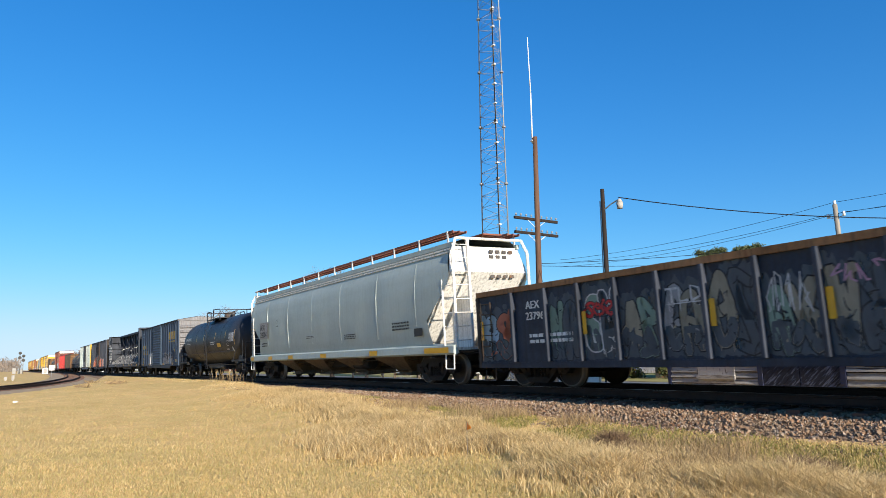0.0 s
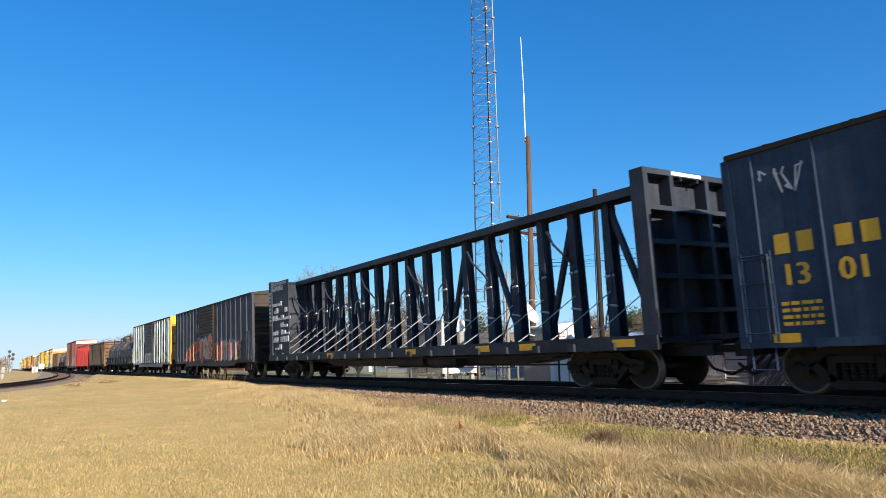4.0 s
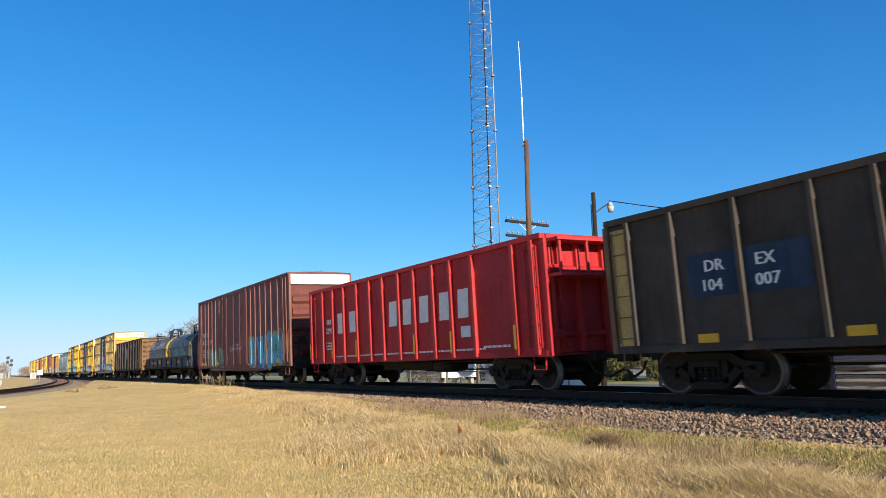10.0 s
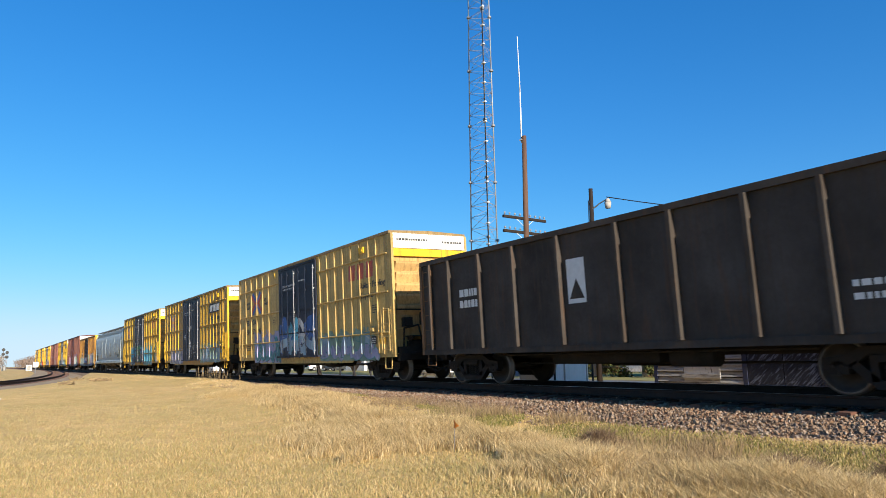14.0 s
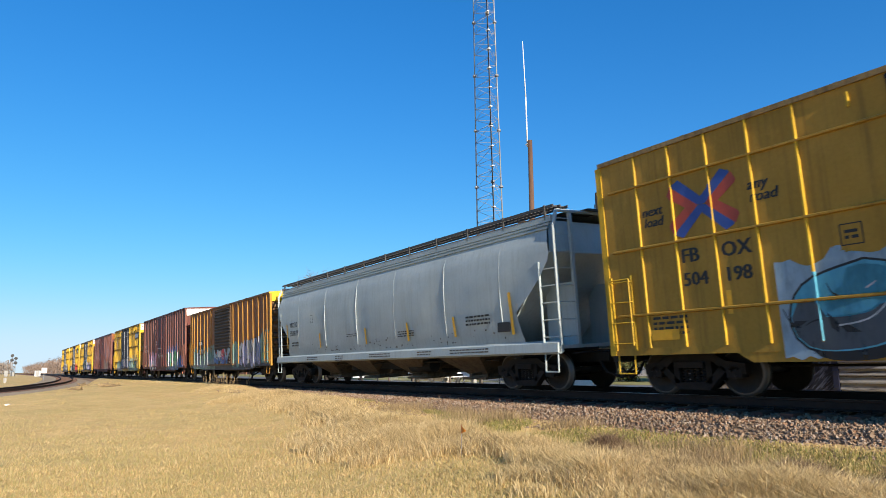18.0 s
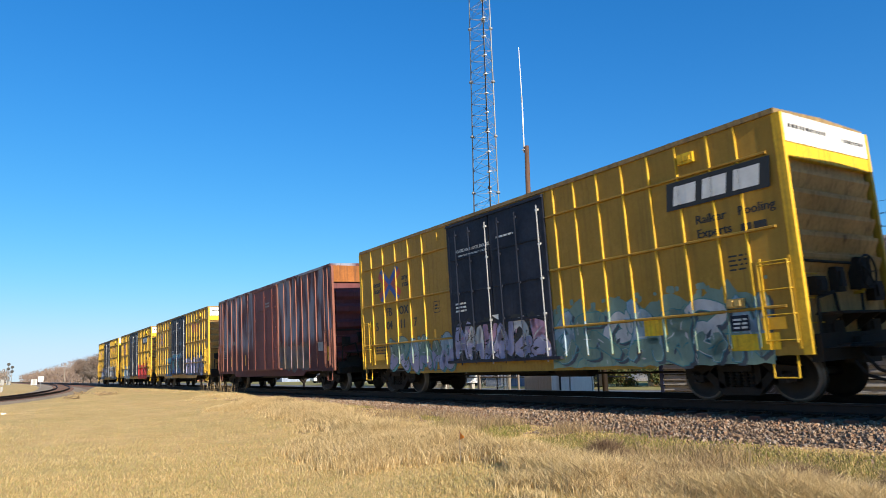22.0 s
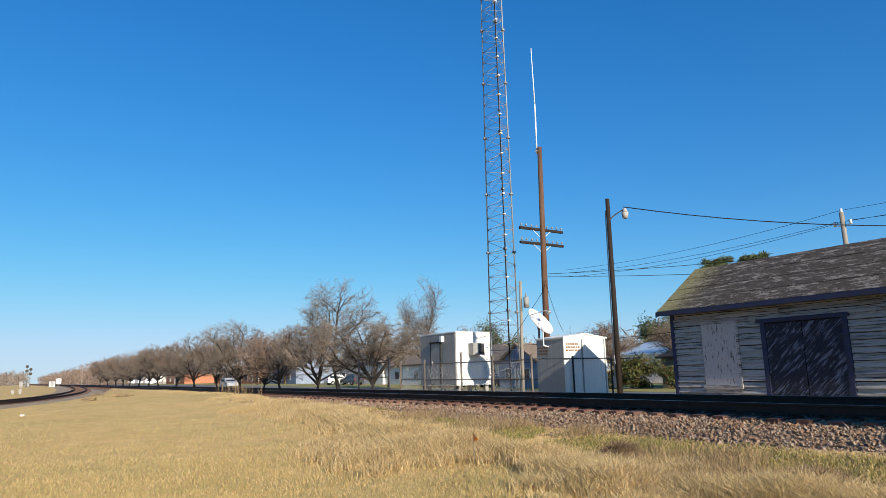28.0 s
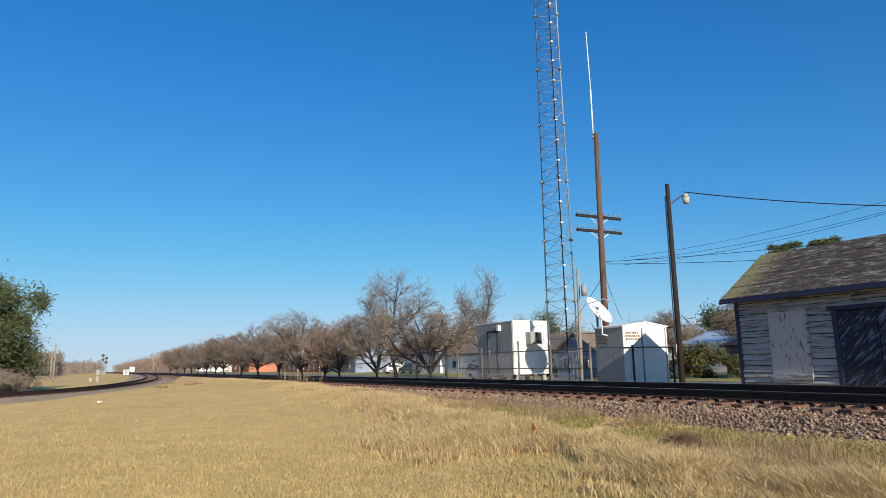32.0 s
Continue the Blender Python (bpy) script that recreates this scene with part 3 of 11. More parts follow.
# ballast bed of the main line
bm = bmesh.new()
rows = []
for x in axis([(-1500, -100, 100), (-100, -50, 10), (-50, 8, 1.0), (8, 80, 20)]):
    zt = -0.25
    row = []
    for y, z in ((-3.3, -0.95), (-2.75, -0.7), (-2.2, -0.5), (-1.75, -0.35), (-1.3, -0.285), (-0.75, zt), (0, zt), (1.3, zt), (1.75, -0.27), (2.3, -0.5), (3.0, -0.8), (4.0, -1.3)):
        w = 0.04 * noise.noise((x * 0.7, y * 2, 0))
        row.append((x, y + w, z + w * 0.7))
    rows.append(row)
sheet(bm, rows, 0, True)
tagged(part("ballast_bed", bm, M_BALLAST, None, at=cant), "brown crushed-stone ballast bed", "ballast", kind="structure")

# loose ballast stones
def stones(n, xr, yr, surface, size, seed, name, label):
    rs = np.random.RandomState(seed)
    base = np.array([(-1, -0.8, -0.5), (0.9, -1, -0.6), (1, 0.8, -0.5), (-0.8, 1, -0.6), (-0.7, -0.6, 0.6), (0.6, -0.8, 0.7), (0.8, 0.5, 0.55), (-0.5, 0.7, 0.75)])
    quads = np.array([(3, 2, 1, 0), (4, 5, 6, 7), (0, 1, 5, 4), (1, 2, 6, 5), (2, 3, 7, 6), (3, 0, 4, 7)])
    # denser near the camera
    x = xr[1] - (xr[1] - xr[0]) * rs.rand(n) ** 1.35
    y = yr[0] + (yr[1] - yr[0]) * rs.rand(n)
    s = size * rs.uniform(0.5, 1.35, n)
    a, b, c = rs.uniform(0, 6.28, (3, n))
    P = base[None] * rs.uniform(0.65, 1.25, (n, 8, 3)) * (s[:, None, None] / 2) * rs.uniform(0.6, 1.2, (n, 1, 3))
    for i, j, t in ((0, 1, a), (1, 2, b), (0, 2, c)):
        u, v = P[:, :, i].copy(), P[:, :, j].copy()
        P[:, :, i], P[:, :, j] = u * np.cos(t)[:, None] - v * np.sin(t)[:, None], u * np.sin(t)[:, None] + v * np.cos(t)[:, None]
    z = np.array([surface(u, v) for u, v in zip(x, y)]) + rs.uniform(-0.01, 0.02, n)
    P += np.stack([x, y, z], -1)[:, None]
    V = P.reshape(-1, 3)
    F = (quads[None] + 8 * np.arange(n)[:, None, None]).reshape(-1, 4)
    me = bpy.data.meshes.new(name)
    me.from_pydata(V.tolist(), [], F.tolist())
    me.materials.append(M_STONE)
    return tagged(new(name, me), label, "ballast", kind="stuff")


_bed = [(-3.3, -0.95), (-2.75, -0.7), (-2.2, -0.5), (-1.75, -0.35), (-1.3, -0.285), (-0.75, -0.25), (0, -0.25), (1.3, -0.25)]


def bed_z(x, yl):
    return float(np.interp(yl, [p[0] for p in _bed], [p[1] for p in _bed])) + 0.01


ob = stones(64000, (-48, 3), (-3.3, -0.95), bed_z, 0.043, 3, "ballast_stones", "loose brown and grey ballast stones")
ob.matrix_basis = cant
ob = stones(5000, (-24, 3), (-0.7, 0.7), bed_z, 0.06, 4, "crib_stones", "ballast stones between the ties")
ob.matrix_basis = cant

ob = stones(6000, (-34, 2), (8.9, 10.1), lambda u, v: ground_z(u, v) + 0.004, 0.034, 5, "strewn_stones", "ballast stones strewn at the foot of the bed")

# second track
def side_centre(off, dz=0.0):
    def f(x):
        y = side_track_y(x)
        th = math.atan((side_track_y(x + 0.5) - side_track_y(x - 0.5)))
        return (x - math.sin(th) * off, y + math.cos(th) * off, side_track_z(x) + dz, th)
    return f


track2 = thing("side_track", "curving second railway track in pale gravel", "railway track", kind="structure")
xs2 = axis([(-225, -60, 3), (-60, -24, 1)])
for s in (-1, 1):
    bm = bmesh.new()
    rail_profile(bm, side_centre(s * 0.753), xs2)
    part("rail", bm, M_RAIL, track2, "dark rusted rail")
bm = bmesh.new()
for i in range(0, 300):
    x = -26 - i * 0.55
    cx, cy, cz, th = side_centre(0)(x)
    c, s = math.cos(th), math.sin(th)
    vs = []
    for (u, v) in ((-0.115, -1.3), (0.115, -1.3), (0.115, 1.3), (-0.115, 1.3)):
        vs.append((cx + u * c - v * s, cy + u * s + v * c))
    prism(bm, vs, "z", cz - 0.36, cz - 0.175)
part("ties", bm, M_TIE, track2, "weathered ties", kind="stuff")
bm = bmesh.new()
rows = []
for x in xs2:
    row = []
    for off, dz in ((-4.2, -0.42), (-2.2, -0.26), (-1.2, -0.2), (0, -0.2), (1.2, -0.2), (2.2, -0.24), (3.6, -0.46)):
        p = side_centre(off, dz)(x)
        row.append(p[:3])
    rows.append(row)
sheet(bm, rows, 0, True)
part("gravel_bed", bm, M_GRAVEL, track2, "pale gravel bed")

# road and verge beyond the railway
bm = bmesh.new()
rows = [[(x, y, ground_z(x, 34) + 0.03 + 0.06 * math.sin((y - 28.5) / 10 * math.pi)) for y in (28.5, 31, 33.5, 36, 38.5)] for x in axis([(-700, -160, 60), (-160, 260, 10)])]
sheet(bm, rows, 0, True)
tagged(part("road", bm, M_ROAD, None), "pale worn asphalt road beside the railway", "road", kind="structure")
bm = bmesh.new()
rows = [[(x, y, ground_z(x, 40) + 0.05 + 0.05 * (y > 39)) for y in (38.6, 39.5, 44, 60)] for x in axis([(-700, -160, 60), (-160, 260, 10)])]
sheet(bm, rows, 0, True)
tagged(part("verge", bm, M_LAWN, None), "green-brown lawn beyond the road", "lawn", kind="structure")
bm = bmesh.new()
rows = [[(x, y, ground_z(x, y) + 0.02) for y in (-14, -12.5, -11, -9.5)] for x in axis([(-400, -60, 10)])]
sheet(bm, rows, 0, True)
tagged(part("dirt_road", bm, M_GRAVEL, None), "pale dirt track along the railway", "dirt road", kind="structure")


# ---- grass ----
M_STRAW = per_island("straw_grass", [(0.38, 0.26, 0.11), (0.78, 0.58, 0.29), (0.9, 0.73, 0.43), (0.48, 0.34, 0.15), (0.85, 0.67, 0.38), (0.28, 0.2, 0.08), (0.7, 0.53, 0.26)], rough=0.75, bump=0, trans=0.4, dark=0.12, tint=(0.56, 0.42, 0.2), tint_scale=0.6)
M_TURF = per_island("short_turf_grass", [(0.6, 0.42, 0.165), (0.75, 0.535, 0.25), (0.42, 0.36, 0.125), (0.79, 0.6, 0.32), (0.61, 0.45, 0.2), (0.36, 0.32, 0.1)], rough=0.75, bump=0, trans=0.4, dark=0.12, tint=(0.4, 0.34, 0.13), tint_scale=0.75)
M_DEAD = per_island("dead_weed_stems", [(0.3, 0.21, 0.11), (0.42, 0.3, 0.15), (0.2, 0.14, 0.08), (0.5, 0.37, 0.19)], rough=0.85, bump=0, trans=0.25, dark=0.15)
M_MOSS = per_island("green_moss_grass", [(0.15, 0.155, 0.035), (0.24, 0.225, 0.05), (0.4, 0.32, 0.12), (0.17, 0.18, 0.03)], rough=0.85, bump=0, trans=0.3, dark=0.15)


def blades(n, place, height, width, mt, seed, name, label, lean=0.5):
    """n bent blades; place(rs, n) -> x, y, scale."""
    rs = np.random.RandomState(seed)
    x, y, k = place(rs, n)
    z = np.array([ground_z(u, v) for u, v in zip(x, y)])
    h = height * k * rs.uniform(0.5, 1.3, n)
    w = width * rs.uniform(0.6, 1.3, n)
    t = rs.uniform(0, 6.283, n)
    d = rs.uniform(0, 6.283, n)
    l = h * lean * rs.uniform(0.1, 1.2, n)
    cx, cy = np.cos(t) * w / 2, np.sin(t) * w / 2
    lx, ly = np.cos(d) * l, np.sin(d) * l
    P = np.empty((n, 5, 3))
    P[:, 0] = np.stack([x - cx, y - cy, z - 0.02], -1)
    P[:, 1] = np.stack([x + cx, y + cy, z - 0.02], -1)
    P[:, 2] = np.stack([x + cx * 0.8 + lx * 0.35, y + cy * 0.8 + ly * 0.35, z + h * 0.6], -1)
    P[:, 3] = np.stack([x - cx * 0.8 + lx * 0.35, y - cy * 0.8 + ly * 0.35, z + h * 0.6], -1)
    P[:, 4] = np.stack([x + lx, y + ly, z + h * 0.95], -1)
    i = 5 * np.arange(n)[:, None]
    loops = np.concatenate([i + [0, 1, 2, 3], i + [3, 2, 4]], 1).ravel()
    me = bpy.data.meshes.new(name)
    me.vertices.add(5 * n)
    me.vertices.foreach_set("co", P.ravel())
    me.loops.add(7 * n)
    me.loops.foreach_set("vertex_index", loops.astype(np.int32))
    me.polygons.add(2 * n)
    st = np.stack([7 * np.arange(n), 7 * np.arange(n) + 4], -1).ravel()
    me.polygons.foreach_set("loop_start", st.astype(np.int32))
    me.update(calc_edges=True)
    me.materials.append(mt)
    return tagged(new(name, me), label, "grass", kind="stuff")


def along(a0, a1, r0, r1):
    """Scatter by bearing and distance from the camera's spot, so that near ground is denser."""
    def f(rs, n):
        a = np.radians(rs.uniform(a0, a1, n))
        r = r0 * (r1 / r0) ** rs.rand(n)
        return -np.cos(a) * r, np.sin(a) * r, np.ones(n)
    return f


def edge_y(x):
    return 9.7 + 1.4 * smooth(-9, -25, x) + 0.5 * smooth(-30, -60, x)


def tall_edge(x):
    """Boundary between the mown lawn and the rough strip by the track."""
    return 6.2 + 4.2 * smooth(-8, -50, x)


_vn = np.random.RandomState(99).rand(64, 64)


def patchy(x, y, s):
    u, v = (x / s) % 64, (y / s) % 64
    i, j = u.astype(int), v.astype(int)
    fu, fv = u - i, v - j
    g = lambda a, b: _vn[a % 64, b % 64]
    return (g(i, j) * (1 - fu) + g(i + 1, j) * fu) * (1 - fv) + (g(i, j + 1) * (1 - fu) + g(i + 1, j + 1) * fu) * fv


def turf_place(rs, n):
    x, y, k = along(-14, 78, 4.5, 75)(rs, int(n * 1.7))
    lim = np.array([edge_y(u) for u in x])
    st = np.array([side_track_gap(u, v) for u, v in zip(x, y)])
    ok = (y < lim) & (st > 3.9)
    x, y = x[ok][:n], y[ok][:n]
    x, y = np.resize(x, n), np.resize(y, n)
    return x, y, 0.55 + 0.9 * patchy(x, y, 1.1)


def tall_place(rs, n):
    # tangled tufts along the strip, low at its edges, bare in places
    m = n // 14
    x, y, k = along(0, 80, 6.0, 70)(rs, m * 5)
    lo = np.array([tall_edge(u) for u in x]) + 3.0 * (patchy(x, y, 1.7) - 0.5) + 1.6 * (patchy(x, y, 0.45) - 0.5)
    hi = np.array([edge_y(u) - 2.1 * smooth(-30, -12, u) for u in x]) + 1.1 * (patchy(x, y, 0.7) - 0.5)
    dens = 0.6 * patchy(x, y, 0.9) + 0.4 * patchy(x, y, 0.35)
    rim = np.clip(np.minimum((y - lo) / 1.6, (hi - y) / 0.7), 0, 1)
    ok = (y > lo) & (y < hi) & (dens > 0.2) & (rs.rand(len(x)) < 0.3 + 0.7 * rim)
    x, y, k = np.resize(x[ok], m), np.resize(y[ok], m), np.resize((0.25 + 1.15 * dens * (0.35 + 0.65 * rim))[ok], m)
    x, y, k = np.resize(np.repeat(x, 14), n), np.resize(np.repeat(y, 14), n), np.resize(np.repeat(k, 14), n)
    low = np.array([1 - 0.7 * smooth(-12, -36, u) for u in x])
    return x + rs.normal(0, 0.13, n), y + rs.normal(0, 0.13, n), k * low


blades(280000, turf_place, 0.046, 0.011, M_TURF, 11, "mown_grass", "short dry winter lawn grass", 1.9)
blades(175000, tall_place, 0.33, 0.0115, M_STRAW, 12, "tall_grass", "tall straw-coloured dry grass clumps", 1.15)


def weed_place(rs, n):
    m = n // 40
    x, y, k = along(18, 74, 7.0, 40)(rs, m * 8)
    lo = np.array([tall_edge(u) for u in x]) - 0.2
    hi = np.array([edge_y(u) for u in x]) + 0.2
    ok = (y > lo) & (y < hi) & (patchy(x, y, 1.4) > 0.68)
    x, y = np.resize(x[ok], m), np.resize(y[ok], m)
    x, y = np.repeat(x, 40), np.repeat(y, 40)
    x, y = np.resize(x, n), np.resize(y, n)
    return x + rs.normal(0, 0.16, n), y + rs.normal(0, 0.16, n), np.ones(n)


def round_place(rs, n):
    a, q = rs.uniform(0, 6.283, n), np.sqrt(rs.uniform(0.3, 90, n))
    x, y = np.cos(a) * q, np.sin(a) * q
    ok = y < 7.5
    return np.resize(x[ok], n), np.resize(y[ok], n), 0.55 + 0.9 * patchy(x, y, 1.1)


blades(60000, round_place, 0.07, 0.010, M_TURF, 15, "mown_grass", "short dry winter lawn grass underfoot", 1.3)
blades(15000, weed_place, 0.21, 0.008, M_DEAD, 13, "dead_weeds", "brown dead weed tufts", 0.9)


def moss_place(rs, n):
    x = rs.uniform(-30, 1, n)
    e = np.array([edge_y(u) for u in x])
    y = e + rs.normal(-0.75, 0.6, n)
    ok = patchy(x, y, 1.7) > 0.5
    return np.resize(x[ok], n), np.resize(y[ok], n), 0.5 + rs.rand(n)


blades(42000, moss_place, 0.05, 0.013, M_MOSS, 14, "moss_strip", "mossy green grass at the foot of the ballast", 0.6)


def tussock_place(rs, n):
    """Three dark dead tussocks in the rough strip."""
    k = rs.randint(0, 3, n)
    cx, cy, r = np.array([-4.3, -3.2, -7.6])[k], np.array([7.5, 7.9, 8.0])[k], np.array([0.34, 0.26, 0.22])[k]
    x, y = cx + rs.normal(0, 1, n) * r, cy + rs.normal(0, 1, n) * r * 0.7
    return x, y, 1.25 - 0.5 * np.hypot(x - cx, y - cy) / r


M_TUSSOCK = per_island("dark_dead_grass", [(0.14, 0.085, 0.055), (0.22, 0.14, 0.085), (0.3, 0.2, 0.11), (0.11, 0.07, 0.05)], rough=0.85, bump=0, trans=0.2, dark=0.15)
blades(7000, tussock_place, 0.27, 0.01, M_TUSSOCK, 17, "dead_tussocks", "dark brown dead grass tussocks", 1.3)
# a few standing weed stalks by the track
bm = bmesh.new()
rng = random.Random(31)
for i in range(46):
    x, y = -38 + rng.uniform(-3, 3), 10.6 + rng.uniform(-0.5, 0.5)
    z = ground_z(x, y)
    h = rng.uniform(0.35, 0.8)
    a, b = rng.uniform(-0.15, 0.15), rng.uniform(-0.15, 0.15)
    rod(bm, (x, y, z), (x + a, y + b, z + h), 0.006, 4)
    rod(bm, (x + a * 0.6, y + b * 0.6, z + h * 0.6), (x + a * 2, y + b * 0.4, z + h * 0.85), 0.004, 3)
whole("weed_stalks", bm, M_DEAD, "dry upright weed stalks by the track", "weeds", kind="stuff")
# ---- the train: running gear ----
def stroke(bm, pts, width, y, mi=0):
    pts = [Vector(p) for p in pts]
    for p, q in zip(pts, pts[1:]):
        d = (q - p).normalized()
        n = Vector((-d.y, d.x)) * width / 2
        e = d * width * 0.3
        patch(bm, [tuple(p - e + n), tuple(p - e - n), tuple(q + e - n), tuple(q + e + n)], y, mi)


def bent(pts, n=5):
    """A smooth line through x, z points."""
    out = []
    for i in range(len(pts) - 1):
        p0, p1, p2, p3 = (Vector(pts[max(0, min(len(pts) - 1, i + k))]) for k in (-1, 0, 1, 2))
        for j in range(n):
            t = j / n
            out.append(0.5 * (2 * p1 + (p2 - p0) * t + (2 * p0 - 5 * p1 + 4 * p2 - p3) * t * t + (3 * p1 - p0 - 3 * p2 + p3) * t ** 3))
    return out + [Vector(pts[-1])]


def ribbon(bm, pts, w0, w1, y, mi=0, cap=0.45):
    """A brush stroke on the plane y whose width runs from w0 to w1, with blunt ends."""
    pts = [Vector(p) for p in pts]
    n = len(pts)
    first, last = (pts[1] - pts[0]).normalized(), (pts[-1] - pts[-2]).normalized()
    line = [(pts[0] - first * w0 * cap, w0 * 0.55)] + [(p, w0 + (w1 - w0) * i / (n - 1)) for i, p in enumerate(pts)] + [(pts[-1] + last * w1 * cap, w1 * 0.55)]
    rows = []
    for i, (p, w) in enumerate(line):
        d = line[min(len(line) - 1, i + 1)][0] - line[max(0, i - 1)][0]
        q = Vector((-d.y, d.x)).normalized() * w / 2
        rows.append((bm.verts.new((p.x + q.x, y, p.y + q.y)), bm.verts.new((p.x - q.x, y, p.y - q.y))))
    for (a, b), (c, d) in zip(rows, rows[1:]):
        bm.faces.new((a, b, d, c)).material_index = mi


# strokes in a unit box: capitals are letters, the rest are the swinging forms of sprayed pieces
GLYPH = {
    "K": [[(0.14, 0), (0.14, 1)], [(0.9, 1), (0.3, 0.52), (0.95, 0)]], "N": [[(0.1, 0), (0.12, 1)], [(0.12, 1), (0.85, 0)], [(0.85, 0), (0.87, 1)]],
    "I": [[(0.5, 0), (0.5, 1)]], "F": [[(0.2, 0), (0.18, 1)], [(0.2, 0.97), (0.95, 0.97)], [(0.2, 0.52), (0.8, 0.52)]],
    "E": [[(0.2, 0), (0.18, 1)], [(0.2, 0.97), (0.95, 0.97)], [(0.2, 0.5), (0.8, 0.5)], [(0.2, 0.03), (0.95, 0.03)]],
    "T": [[(0.5, 0), (0.5, 1)], [(0.02, 0.96), (0.98, 0.96)]], "L": [[(0.2, 1), (0.2, 0.03), (0.9, 0.03)]], "D": [[(0.2, 0), (0.2, 1), (0.8, 0.8), (0.85, 0.25), (0.2, 0)]],
    "a": [[(0.05, 0.02), (0.2, 0.6), (0.5, 0.98), (0.72, 0.55), (0.92, 0.0)], [(0.2, 0.36), (0.8, 0.42)]],
    "b": [[(0.15, 0.0), (0.2, 0.55), (0.12, 1.0)], [(0.14, 0.95), (0.75, 0.85), (0.45, 0.52), (0.9, 0.28), (0.2, 0.04)]],
    "c": [[(0.9, 0.8), (0.45, 1.0), (0.1, 0.55), (0.4, 0.03), (0.95, 0.2)]],
    "e": [[(0.9, 0.92), (0.3, 0.9), (0.12, 0.5), (0.3, 0.06), (0.95, 0.1)], [(0.2, 0.5), (0.8, 0.55)]],
    "m": [[(0.02, 0.0), (0.12, 0.95), (0.38, 0.3), (0.62, 0.98), (0.95, 0.0)]],
    "n": [[(0.08, 0.0), (0.15, 1.0), (0.75, 0.1), (0.92, 1.02)]],
    "o": [[(0.5, 0.98), (0.1, 0.62), (0.3, 0.06), (0.8, 0.16), (0.9, 0.7), (0.5, 0.98)]],
    "r": [[(0.12, 0.0), (0.16, 1.0)], [(0.16, 0.95), (0.85, 0.8), (0.35, 0.5), (0.95, 0.0)]],
    "s": [[(0.9, 0.85), (0.45, 1.0), (0.12, 0.76), (0.55, 0.52), (0.88, 0.26), (0.4, 0.0), (0.05, 0.16)]],
    "v": [[(0.02, 1.0), (0.4, 0.0), (0.62, 0.55), (0.98, 1.05)]],
    "w": [[(0.0, 1.0), (0.22, 0.02), (0.5, 0.72), (0.76, 0.02), (1.0, 1.0)]],
    "x": [[(0.05, 0.98), (0.45, 0.5), (0.95, 0.02)], [(0.95, 1.0), (0.5, 0.55), (0.05, 0.0)]],
    "z": [[(0.05, 0.9), (0.9, 0.98), (0.2, 0.1), (1.0, 0.06)]],
    "u": [[(0.1, 1.0), (0.12, 0.25), (0.5, 0.0), (0.85, 0.3), (0.9, 1.0)]],
}


def over_ribs(car, bm, y):
    """The parts of flat paint on the plane y that lie across a wagon's ribs, moved out onto their faces."""
    if car.name not in RIBS:
        return None
    ribs, side, rw, rd = RIBS[car.name]
    out = bmesh.new()
    xs = [v.co.x for v in bm.verts]
    for u in ribs:
        if not min(xs) - rw < u < max(xs) + rw:
            continue
        one = bm.copy()
        for s in (-1, 1):
            bmesh.ops.bisect_plane(one, geom=one.verts[:] + one.edges[:] + one.faces[:], plane_co=(u + s * rw * 0.31, 0, 0), plane_no=(s, 0, 0), clear_outer=True)
        if one.faces:
            for v in one.verts:
                v.co.y += -side - rd - 0.005 - y
            tmp = bpy.data.meshes.new("cut")
            one.to_mesh(tmp)
            out.from_mesh(tmp)
            bpy.data.meshes.remove(tmp)
        one.free()
    if out.faces:
        return out
    out.free()
    return None


def lettering(bm, mats, car, y, label=""):
    """Painted lettering with the pieces of it that run across the ribs."""
    extra = over_ribs(car, bm, y)
    ob = part("lettering", bm, mats, car, label)
    if extra:
        part("lettering_on_ribs", extra, mats, ob)
    return ob


